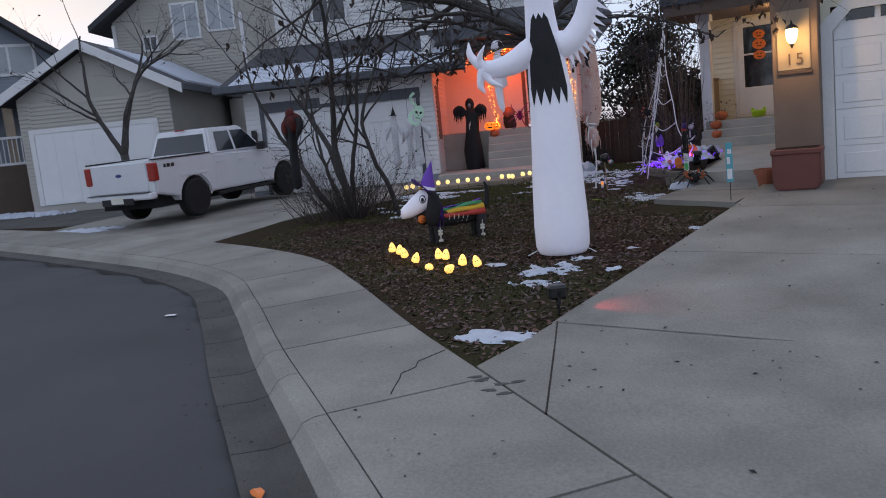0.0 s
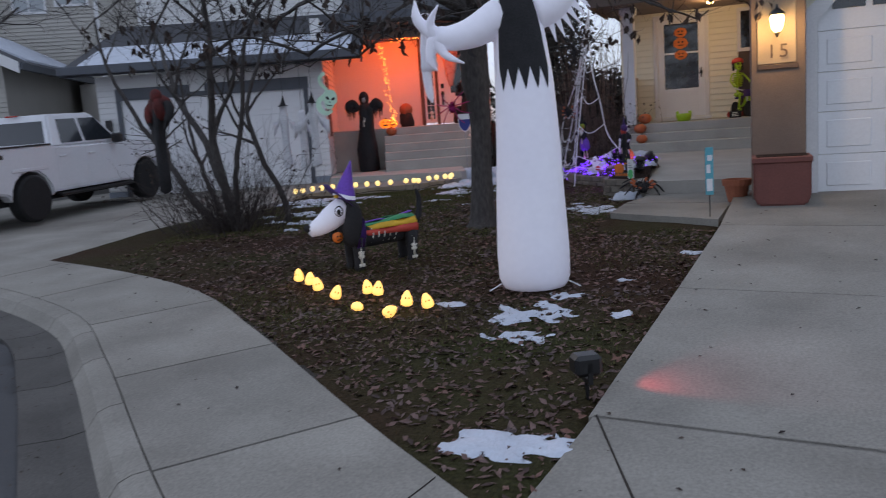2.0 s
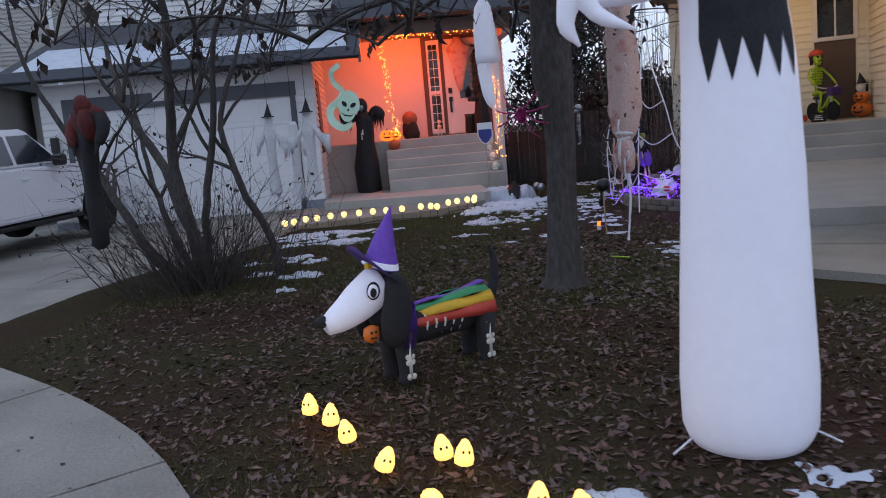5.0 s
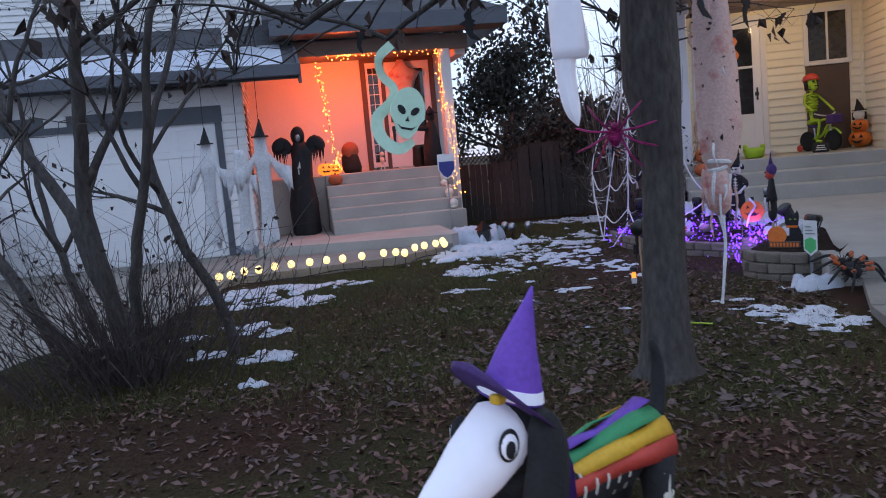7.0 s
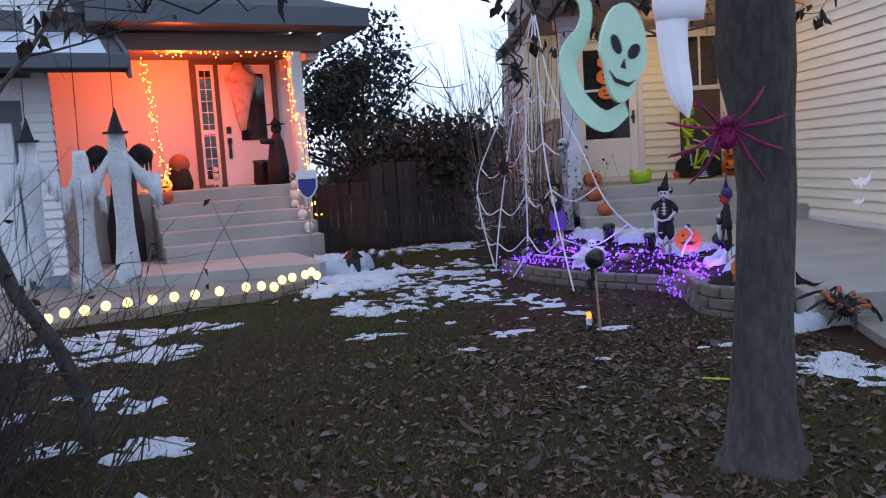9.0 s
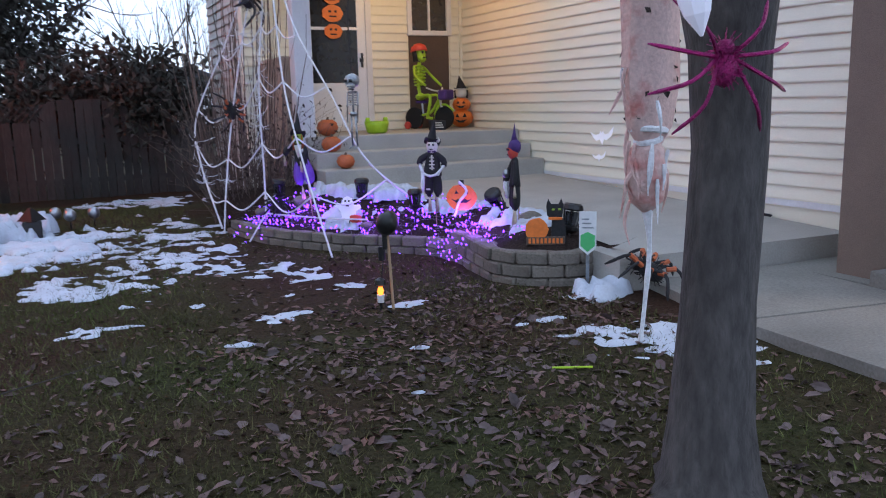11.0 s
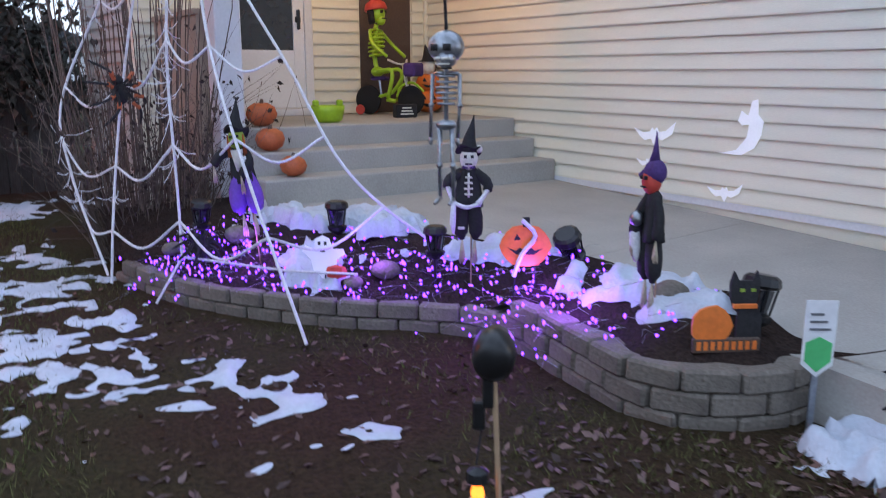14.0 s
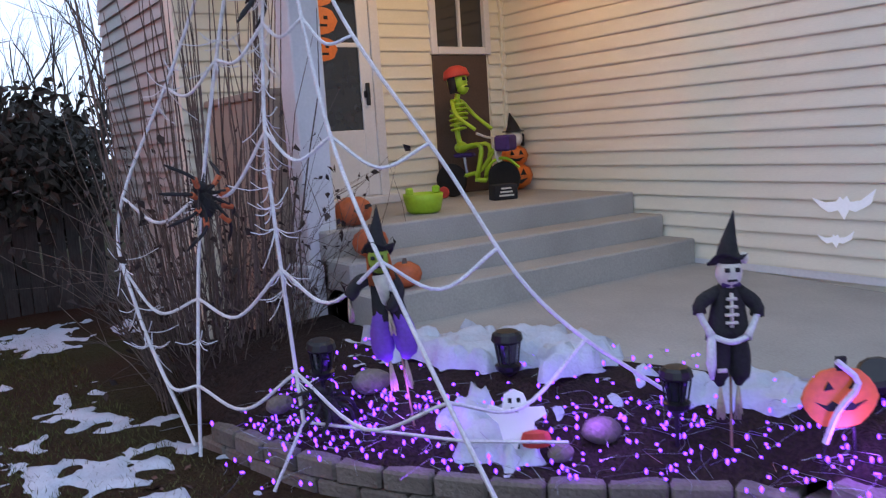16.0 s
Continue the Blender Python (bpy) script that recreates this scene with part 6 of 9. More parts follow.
part("gutter", boxes((5.2, -0.4, 3.55, 5.32, 6.9, 3.72)), "fascia_grey", house3)
part("roof_snow", prism([(5.0, 3.872), (5.0, 3.93), (2.7, 5.17), (2.7, 5.11)], 0.9, 6.4, "y"), "snow", house3, "snow lying on the garage roof")
main3 = part("upper_wall", prism([(0.45, 0.0), (13.0, 0.0), (13.0, 6.9), (6.7, 11.2), (0.45, 6.9)], 7.0, 7.3, "y"), "siding_grey", house3)
siding(main3, Matrix.Translation((0, 7.0, 0)), [(0.46, 13.0, 3.0, 6.8), (1.6, 11.9, 6.8, 7.6)], "siding_grey")
for x0 in (0.43, 5.35):
    part("corner_trim", boxes((x0, 6.94, 0.2, x0 + 0.13, 6.972, 6.8)), "trim_white", house3)
for x0, z0, w, h in ((2.75, 6.0, 1.1, 1.4), (4.1, 6.2, 1.1, 1.4), (7.0, 6.4, 1.3, 1.4), (10.2, 6.4, 1.3, 1.4), (1.55, 5.7, 0.6, 0.6)):
    w3 = part("upper_window", boxes((x0, 6.93, z0, x0 + w, 6.972, z0 + h)), "trim_white", house3)
    part("pane", boxes((x0 + 0.08, 6.915, z0 + 0.08, x0 + w / 2 - 0.03, 6.929, z0 + h - 0.08), (x0 + w / 2 + 0.03, 6.915, z0 + 0.08, x0 + w - 0.08, 6.929, z0 + h - 0.08)), "glass" if w < 1 else "blind_pale", w3)
part("main_roof", prism([(-0.25, 6.55), (-0.25, 6.78), (6.7, 11.55), (13.7, 6.78), (13.7, 6.55), (6.7, 11.25)], 6.4, 14.0, "y"), "shingle", house3)
part("lower_wall", boxes((5.0, 5.4, 0.0, 9.0, 6.9, 3.5)), "siding_grey", house3)

house4 = tagged(new("corner_house"), "blue-grey house with a dark roof and a white porch railing", "house", kind="structure")
house4.matrix_basis = Matrix(((0.571, -0.821, 0, -26.6), (0.821, 0.571, 0, 19.5), (0, 0, 1, 0), (0, 0, 0, 1)))
part("wall", prism([(-9.0, 0.0), (0.0, 0.0), (0.0, 5.6), (-4.4, 8.8), (-9.0, 5.6)], 0.0, 0.3, "y"), "siding_blue", house4)
siding(house4, Matrix.Translation((0, 0, 0)), [(-9.0, 0.0, 0.6, 5.7)], "siding_blue")
part("roof_slope", prism([(0.45, 5.30), (0.45, 5.55), (-4.4, 9.10), (-4.4, 8.85)], -0.7, 8.0, "y"), "shingle", house4)
part("roof_slope", prism([(-9.6, 5.30), (-9.6, 5.55), (-4.401, 9.10), (-4.401, 8.85)], -0.7, 8.0, "y"), "shingle", house4)
w4 = part("window", boxes((-2.4, -0.06, 5.0, -0.60, -0.028, 6.1)), "trim_white", house4)
part("pane", boxes((-2.30, -0.075, 5.1, -1.52, -0.061, 6.0), (-1.44, -0.075, 5.1, -0.70, -0.061, 6.0)), "blind_pale", w4)
part("porch_post", boxes((-1.9, -1.6, 1.0, -1.6, -1.3, 3.9)), "stucco_tan", house4)
part("porch_roof", boxes((-6.0, -1.9, 3.9, -1.0, -0.02, 4.2)), "shingle", house4)
part("porch_deck", boxes((-6.0, -1.7, 0.2, -0.3, -0.02, 1.85)), "trim_brown", house4)
for k in range(14):
    part("baluster", boxes((-2.2 + 0.14 * k, -1.66, 1.95, -2.17 + 0.14 * k, -1.63, 2.75)), "trim_white", house4)
part("handrail", boxes((-2.3, -1.69, 2.75, -0.3, -1.60, 2.83), (-2.3, -1.69, 1.87, -0.3, -1.60, 1.95)), "trim_white", house4)

# fence at the back of the side yard
fence = tagged(new("fence"), "dark weathered board fence across the side yard", "fence", kind="structure")
first = None
for k in range(30):
    x = -8.1 + 0.125 * k
    h = 1.50 if -6.75 < x < -5.45 else 1.26
    if -6.75 < x < -5.45:
        h += 0.10 * math.sin((x + 6.75) / 1.3 * math.pi)
    m_ = pose(x, 22.62, 0.12 + 0.01 * math.sin(k * 5), 0, math.sin(k * 3.7) * 0.4, 0) @ Matrix.Diagonal((1, 1, h, 1))
    if first is None:
        first = part("fence_board", boxes((0, 0, 0, 0.112, 0.02, 1.0)), "fence", fence)
        first.matrix_basis = m_
    else:
        share(first, m_, fence)
for k in range(4):
    x = -8.1 + 1.27 * k
    part("fence_post", boxes((x - 0.05, 22.645, 0.0, x + 0.05, 22.745, 1.45), bevel=0.008), "fence", fence)
part("fence_rail", boxes((-8.1, 22.642, 0.45, -4.3, 22.68, 0.53), (-8.1, 22.642, 1.05, -4.3, 22.68, 1.13)), "fence", fence)
bm = bmesh.new()
for k in range(16):
    tube([(-8.1 + 0.09 * k, 22.6, 1.40), (-7.9 + 0.09 * k, 22.6, 1.62)], 0.010, 4, bm)
    tube([(-7.9 + 0.09 * k, 22.61, 1.40), (-8.1 + 0.09 * k, 22.61, 1.62)], 0.010, 4, bm)
part("lattice", bm, "fence", fence)
far_house = tagged(new("far_house"), "small pale house with a low roof far beyond the fence", "house", kind="structure")
part("wall", boxes((-1.4, 60, 0, 3.5, 66, 2.9)), "siding_white", far_house)
part("roof", prism([(-2.0, 2.85), (1.0, 4.0), (4.2, 2.85)], 59.4, 66.6, "y"), "shingle", far_house)

# ---- block retaining wall and planting bed ----
BED = [(-4.84, 17.75), (-4.66, 16.95), (-4.40, 16.42), (-4.06, 15.96), (-3.72, 15.63), (-3.48, 15.36), (-3.43, 15.0), (-3.53, 14.45), (-3.56, 14.12), (-3.42, 13.88), (-3.15, 13.74), (-2.84, 13.74)]
bed_line = [Vector((p.x, p.y, 0)) for p in spline([(x, y, 0) for x, y in BED], 10)]
bl = [0.0]
for a, b in zip(bed_line, bed_line[1:]):
    bl.append(bl[-1] + (b - a).length)


def on_bed(s):
    i = min(max(int(np.searchsorted(bl, s)) - 1, 0), len(bed_line) - 2)
    t = (s - bl[i]) / max(1e-6, bl[i + 1] - bl[i])
    d = (bed_line[i + 1] - bed_line[i]).normalized()
    return bed_line[i].lerp(bed_line[i + 1], t), math.degrees(math.atan2(d.y, d.x))


retaining = tagged(new("retaining_wall"), "low curved garden wall of tan split-face blocks", "wall", kind="structure")
BLOCK = 0.235
DROP = bl[min(range(len(bed_line)), key=lambda i: (bed_line[i] - Vector((-3.46, 15.30, 0))).length)]   # the wall is one course lower before this


def block_bm(seed):
    bm = boxes((0.004, -0.02, 0.0, BLOCK - 0.004, 0.16, 0.094), bevel=0.012)
    for v in bm.verts:
        if v.co.y < 0.02:
            v.co += Vector((0, 0.010 * noise.noise((v.co.x * 30, v.co.z * 30, seed)) - 0.004, 0))
    return bm


block_protos = []
for course in range(3):
    s = 0.0 - (BLOCK / 2 if course % 2 else 0) + 0.02
    while s < bl[-1] - 0.05:
        if s >= 0 and (course < 2 or s > DROP):
            p, ang = on_bed(s + BLOCK / 2)
            z = 0.185 + course * 0.097
            q = on_bed(s)[0]
            m_ = pose(q.x, q.y, z, 0, 0, ang) @ Matrix.Translation((0, 0.004 * math.sin(s * 9 + course), 0))
            if len(block_protos) < 4:
                o = part("block", block_bm(len(block_protos) * 7.3), "block", retaining)
                o.matrix_basis = m_
                block_protos.append(o)
            else:
                share(block_protos[int(s * 17 + course * 3) % 4], m_, retaining)
        s += BLOCK

_bx = np.array([p.x for p in bed_line])
_by = np.array([p.y for p in bed_line])


def bed_z(x, y):
    """The mulch mounds up from the wall towards the pad."""
    dd = np.sqrt(((_bx - x) ** 2 + (_by - y) ** 2))
    d, rim = float(dd.min()), 0.355 + 0.085 * min(1.0, max(0.0, (bl[int(dd.argmin())] - DROP) / 0.25 + 0.5))
    return rim + min(0.61 - rim, 0.45 * d) + 0.03 * noise.noise((x * 4, y * 4, 3)) + 0.015 * noise.noise((x * 11, y * 11, 3))


bm = bmesh.new()
outline = [(p.x + 0.02, p.y + 0.0) for p in bed_line[::4]] + [(-2.84, 13.42), (-2.88, 15.4), (-3.66, 17.79), (-3.70, 18.45), (-4.80, 18.45)]
vs = [bm.verts.new((x, y, 0.43)) for x, y in outline]
bm.faces.new(vs)
bmesh.ops.triangulate(bm, faces=bm.faces)
for _ in range(3):
    bmesh.ops.subdivide_edges(bm, edges=[e for e in bm.edges if e.calc_length() > 0.16], cuts=1, use_grid_fill=False)
    bmesh.ops.triangulate(bm, faces=bm.faces)
for v in bm.verts:
    v.co.z = bed_z(v.co.x, v.co.y)
bmesh.ops.recalc_face_normals(bm, faces=bm.faces)
tagged(link_mesh("planting_bed", bm, "mulch", smooth=True), "dark mulch bed behind the block wall", "soil", kind="structure")


snow(-3.62, 16.95, 0.36, 0.85, 41, cover=0.15, thick=0.10, turn=28, base=bed_z, label="heap of snow on the mulch bed")
snow(-3.98, 16.28, 0.24, 0.34, 42, cover=0.05, thick=0.07, turn=20, base=bed_z, label="heap of snow on the mulch bed")
snow(-3.15, 15.72, 0.22, 0.55, 43, cover=-0.05, thick=0.05, turn=35, base=bed_z, label="strip of snow on the mulch bed")
snow(-3.08, 14.50, 0.27, 0.55, 44, cover=0.1, thick=0.06, turn=6, base=bed_z, label="patch of snow on the mulch bed")


def stone(x, y, r, seed):
    bm = ball(bmesh.new(), (0, 0, 0), r, 12, 8, (1.2, 1, 0.75))
    for v in bm.verts:
        v.co *= 1 + 0.25 * noise.noise(v.co * 9 + Vector((seed, 0, 0)))
    ob = link_mesh("stone", bm, "block", smooth=True)
    ob.matrix_basis = pose(x, y, bed_z(x, y) + r * 0.5)
    return tagged(ob, "rounded brown garden stone lying in the mulch", "stone", "garden stones")


for k, (x, y, r) in enumerate(((-3.72, 15.95, 0.075), (-3.13, 14.36, 0.080), (-4.20, 17.0, 0.08), (-4.55, 17.35, 0.06), (-3.9, 16.0, 0.05))):
    stone(x, y, r, k * 3.1)

# purple fairy lights over the bed and down the wall
rng_p = random.Random(55)
strings = thing("fairy_lights", pose(0, 0, 0), "tangle of lit purple fairy lights on white wire over the bed", "string lights")
bm_wire, bm_bulb = bmesh.new(), bmesh.new()
prev = None
bulb_places = []
while len(bulb_places) < 560:
    s = rng_p.uniform(0.3, bl[-1] - 0.9)
    p, ang = on_bed(s)
    inward = Vector((-math.sin(radians(ang)), math.cos(radians(ang)), 0))
    d = rng_p.uniform(0.02, 0.42) if rng_p.random() < 0.7 else rng_p.uniform(0.4, 1.0)
    q = p + inward * d
    if q.x > -2.9 or q.y > 17.9:
        continue
    if s > bl[-1] - 1.7 and rng_p.random() < 0.6:
        continue
    bulb_places.append(Vector((q.x, q.y, bed_z(q.x, q.y) + rng_p.uniform(0.012, 0.05))))
for _ in range(46):
    s = rng_p.gauss(DROP + 0.12, 0.26)
    p, ang = on_bed(s)
    out = Vector((math.sin(radians(ang)), -math.cos(radians(ang)), 0))
    bulb_places.append(p + out * rng_p.uniform(0.03, 0.10) + Vector((0, 0, rng_p.uniform(0.23, 0.50))))
for _ in range(16):
    s = rng_p.uniform(0.2, 1.2)
    p, ang = on_bed(s)
    out = Vector((math.sin(radians(ang)), -math.cos(radians(ang)), 0))
    bulb_places.append(p + out * rng_p.uniform(0.03, 0.22) + Vector((0, 0, rng_p.uniform(0.22, 0.46))))
for p in bulb_places:
    bulb_r, bulb_l = rng_p.uniform(0.006, 0.0085), rng_p.choice((0.9, 1.6))
    tube([p - Vector((0, 0, bulb_r * bulb_l)), p - Vector((0, 0, bulb_r * 0.4)), p + Vector((0, 0, bulb_r * 0.4)), p + Vector((0, 0, bulb_r * bulb_l))], [bulb_r * 0.4, bulb_r, bulb_r, bulb_r * 0.3], 6, bm_bulb)
    e = p + Vector((rng_p.gauss(0, 0.08), rng_p.gauss(0, 0.08), rng_p.uniform(-0.03, 0.0)))
    tube(spline([p, p.lerp(e, 0.5) + Vector((rng_p.gauss(0, 0.03), rng_p.gauss(0, 0.03), 0.015)), e], 3), 0.0012, 3, bm_wire, cap=False)
part("wire", bm_wire, "silver", strings)["kind"] = "stuff"
part("bulb_string", bm_bulb, "glow_purple", strings, "tiny glowing purple bulbs")["kind"] = "stuff"

# ---- cord spider web from the porch eave to the ground ----
web = thing("rope_web", pose(0, 0, 0), "large white cord spider web stretched from porch eave to lawn", "decoration")
APEX = Vector((-4.28, 17.60, 3.40))
RADII = [
    [APEX, (-4.62, 18.15, 2.3), (-4.98, 18.35, 1.45), (-5.02, 18.05, 0.95), (-4.93, 17.56, 0.30)],
    [APEX, (-4.52, 17.72, 2.4), (-4.70, 17.80, 1.45), (-4.84, 17.64, 0.75), (-4.92, 17.52, 0.25)],
    [APEX, (-4.40, 17.45, 2.5), (-4.51, 17.31, 1.74), (-4.56, 17.10, 0.85), (-4.60, 16.95, 0.50)],
    [APEX, (-4.32, 17.25, 2.5), (-4.36, 16.88, 1.70), (-4.36, 16.30, 0.95), (-4.33, 15.71, 0.23)],
    [APEX, (-4.20, 17.10, 2.40), (-3.98, 16.62, 1.65), (-3.77, 16.22, 1.01), (-3.22, 15.87, 0.48)],
]
curves = []
for pts in RADII:
    c = spline(pts, 10)
    curves.append(c)
    part("cord", tube(c, 0.0095, 6), "rope", web)
for lvl, sag in ((12, 0.05), (19, 0.07), (26, 0.08), (33, 0.06)):
    for a, b in zip(curves, curves[1:]):
        p, q = a[lvl], b[lvl]
        mid = p.lerp(q, 0.5) - Vector((0, 0, sag + 0.12 * (p - q).length)) + Vector((-0.03, -0.03, 0))
        part("cord", tube(spline([p, mid, q], 6), 0.0085, 6), "rope", web)
part("cord", tube([curves[2][-1], (-4.79, 16.9, 0.24)], 0.008, 5), "rope", web)
part("cord", tube([curves[2][-1], (-4.2, 16.25, 0.50), (-3.9, 15.95, 0.50)], 0.008, 5), "rope", web)
# tufts of stretched web on the cords
rng_w = random.Random(9)
for _ in range(26):
    c = rng_w.choice(curves[:3])
    p = Vector(c[rng_w.randint(10, 34)])
    bm = bmesh.new()
    for _k in range(7):
        e = p + Vector((rng_w.gauss(0, 0.07), rng_w.gauss(0, 0.07), rng_w.gauss(-0.03, 0.07)))
        tube(spline([p, p.lerp(e, 0.5) + Vector((0, 0, -0.02)), e], 3), 0.003, 3, bm)
    part("wisp", bm, "cloth_white", web, "wisp of stretched white webbing")["kind"] = "stuff"


def spider(place, body, legs_mat, body_mat, scale, label, turn=0.0, tilt=90.0, hairy=True, seed=1, span=1.0):
    rng = random.Random(seed)
    bm = ball(bmesh.new(), (0, -0.02, 0), 0.075, 12, 9, (0.95, 1.25, 0.85))
    ball(bm, (0, 0.095, 0), 0.05, 10, 8)
    if hairy:
        for _ in range(130):
            d = Vector((rng.gauss(0, 1), rng.gauss(0, 1), rng.gauss(0, 1))).normalized()
            c = Vector((0, -0.02 if rng.random() < 0.7 else 0.09, 0))
            tube([c + d * 0.05, c + d * rng.uniform(0.09, 0.125)], 0.003, 3, bm)
    pieces = [(bm, body_mat)]
    bm = bmesh.new()
    for s in (-1, 1):
        for k in range(4):
            a = radians(50 - 34 * k)
            r1, r2 = 0.20 * span, 0.36 * span
            d = Vector((s * math.cos(a), math.sin(a), 0))
            tube(spline([Vector((s * 0.04, 0.05, 0)), d * r1 + Vector((0, 0, 0.07)), d * r2 + Vector((0, 0, -0.05))], 4), [0.012] * 8 + [0.005], 6, bm)
    pieces.append((bm, legs_mat))
    if legs_mat == "black" and body_mat == "black" and label.startswith("black and orange"):
        bm = bmesh.new()
        for s in (-1, 1):
            for k in range(4):
                a = radians(50 - 34 * k)
                d = Vector((s * math.cos(a), math.sin(a), 0))
                tube([d * 0.13 * span + Vector((0, 0, 0.045)), d * 0.20 * span + Vector((0, 0, 0.072))], 0.019, 6, bm)
        pieces.append((bm, "pumpkin"))
    return figure("toy_spider", pieces, pose(*place, tilt, 0, turn) @ Matrix.Diagonal((scale, scale, scale, 1)), label, "decoration", "toy spiders", smooth=False)


spider((-4.76, 17.55, 1.50), 0, "black", "black", 0.75, "black and orange furry toy spider on the cord web", 35, 80, seed=2)
spider((-4.55, 17.40, 2.62), 0, "black", "black", 1.0, "large black furry toy spider high on the cord web", 60, 75, seed=3, span=1.1)
spider((-4.50, 16.9, 0.56), 0, "black", "black", 0.75, "black fuzzy toy spider low on the cord web", 10, 40, seed=4, span=0.6)
spider((-4.72, 10.73, 1.63), 0, "tinsel", "tinsel", 0.52, "magenta tinsel spider clinging to the tree trunk", -10, 90, seed=5, span=1.25)
spider((-2.90, 13.22, 0.40), 0, "black", "black", 0.95, "black and orange furry toy spider beside the block wall", 30, 25, seed=6, span=0.9)


# ---- scarecrow dolls in the bed ----
def scarecrow(place, turn, hat, tunic, legs, label, kind_, seed=1, lean=0.0, slim=0.74):
    """A stuffed doll on a stake, about 0.85 m tall: loose trousers gathered over straw feet, a short coat, limp arms, a floppy hat."""
    rng = random.Random(seed)
    P = []
    P.append((tube([(0.02, 0.045, -0.36), (0.02, 0.045, 0.50)], 0.007, 6), "wood"))
    bm = bmesh.new()
    for s in (-1, 1):
        tuft(bm, (s * 0.047, 0, 0.155), 0.155, 0.022, 34, rng)
    P.append((bm, "straw"))
    bm = bmesh.new()
    for s in (-1, 1):
        wide = 1.25 if kind_ == "witch" else 1.0
        tube(spline([(s * 0.028, 0, 0.42), (s * 0.05 * wide, 0.0, 0.30), (s * 0.055 * wide, 0, 0.215), (s * 0.047, 0, 0.15)], 3), [q * wide for q in (0.042, 0.05, 0.055, 0.058, 0.058, 0.056, 0.054, 0.05, 0.03, 0.018)], 10, bm)
    P.append((bm, legs))
    bm = lathe([(0.035, 0.375), (0.105, 0.365), (0.098, 0.41), (0.082, 0.48), (0.070, 0.55), (0.062, 0.60), (0.025, 0.635)], 18, m=Matrix.Diagonal((1, 0.62, 1, 1)), wobble=0.55, seed=seed)
    if kind_ == "witch":
        arms = (((-0.05, 0, 0.59), (-0.14, -0.03, 0.575), (-0.21, -0.05, 0.51)), ((0.05, 0, 0.59), (0.085, -0.05, 0.50), (0.015, -0.09, 0.42)))
    elif kind_ == "bones":
        arms = (((-0.05, 0, 0.59), (-0.155, -0.01, 0.52), (-0.11, -0.07, 0.40)), ((0.05, 0, 0.59), (0.145, -0.01, 0.50), (0.07, -0.08, 0.39)))
    else:
        arms = (((-0.05, 0, 0.59), (-0.085, -0.05, 0.48), (-0.06, -0.10, 0.40)), ((0.05, 0, 0.59), (0.095, 0.0, 0.48), (0.10, -0.02, 0.38)))
    for k, arm in enumerate(arms):
        bare = kind_ == "bones"
        tube(spline(arm, 4)[:6 if bare else 9], [0.030, 0.033, 0.036, 0.037, 0.037, 0.036] if bare else [0.028, 0.031, 0.034, 0.036, 0.037, 0.038, 0.039, 0.038, 0.03], 8, bm)
    P.append((bm, tunic))
    if kind_ == "bones":
        bm = bmesh.new()
        for arm in arms:
            tube(spline(arm, 4)[4:], [0.018, 0.017, 0.016, 0.017, 0.024], 7, bm)
        tube(spline([arms[0][2], (-0.02, -0.105, 0.375), arms[1][2]], 4), 0.014, 6, bm)
        tube([arms[0][2], (-0.115, -0.075, 0.27), (-0.11, -0.07, 0.20)], [0.022, 0.026, 0.010], 6, bm)
        P.append((bm, "cloth_white"))
    else:
        bm = bmesh.new()
        for arm in arms:
            tuft(bm, arm[2], 0.115, 0.020, 20, rng)
        P.append((bm, "straw"))
    face = {"witch": "skin_green", "bones": "bone", "hood": "red"}[kind_]
    P.append((ball(bmesh.new(), (0, -0.015, 0.672), 0.068, 14, 10, (1, 0.95, 1.05)), face))
    marks = boxes((-0.036, -0.085, 0.682, -0.014, -0.066, 0.700), (0.014, -0.085, 0.682, 0.036, -0.066, 0.700), (-0.024, -0.083, 0.640, 0.024, -0.064, 0.649))
    P.append((marks, "black"))
    if kind_ == "bones":
        P.append((boxes((-0.008, -0.062, 0.43, 0.008, -0.046, 0.585), *[(-0.034 + 0.004 * abs(k - 1), -0.064, 0.445 + 0.036 * k, 0.034 - 0.004 * abs(k - 1), -0.048, 0.457 + 0.036 * k) for k in range(4)], (-0.078, -0.060, 0.225, -0.028, -0.052, 0.243)), "bone"))
        P.append((boxes((-0.05, -0.060, 0.612, 0.0, -0.040, 0.634), (0.0, -0.060, 0.612, 0.05, -0.040, 0.634), bevel=0.008), "purple_dark"))
        P.append((ball(bmesh.new(), (0.075, -0.02, 0.735), 0.026, 8, 6), "bone"))
    elif kind_ == "witch":
        bm = bmesh.new()
        for s in (-1, 1):
            tuft(bm, (s * 0.064, -0.045, 0.70), 0.14, 0.014, 26, rng)
        P.append((bm, "hair_orange"))
        P.append((prism([(-0.05, 0.60), (0.05, 0.60), (0.022, 0.46), (0.0, 0.44), (-0.022, 0.46)], -0.066, -0.050, "y"), "bone"))
        P.append((ball(bmesh.new(), (0.055, -0.055, 0.53), 0.03, 8, 6, (1, 0.5, 0.8)), "cloth_white"))
    else:
        P.append((ball(bmesh.new(), (-0.055, -0.085, 0.475), 0.05, 10, 8, (1, 0.9, 0.85)), "silver"))
        bm = tube(spline([(-0.07, -0.085, 0.42), (-0.06, -0.08, 0.34), (-0.05, -0.075, 0.25)], 3), [0.03, 0.036, 0.04, 0.038, 0.034, 0.028, 0.014], 8)
        P.append((bm, "cloth_white"))
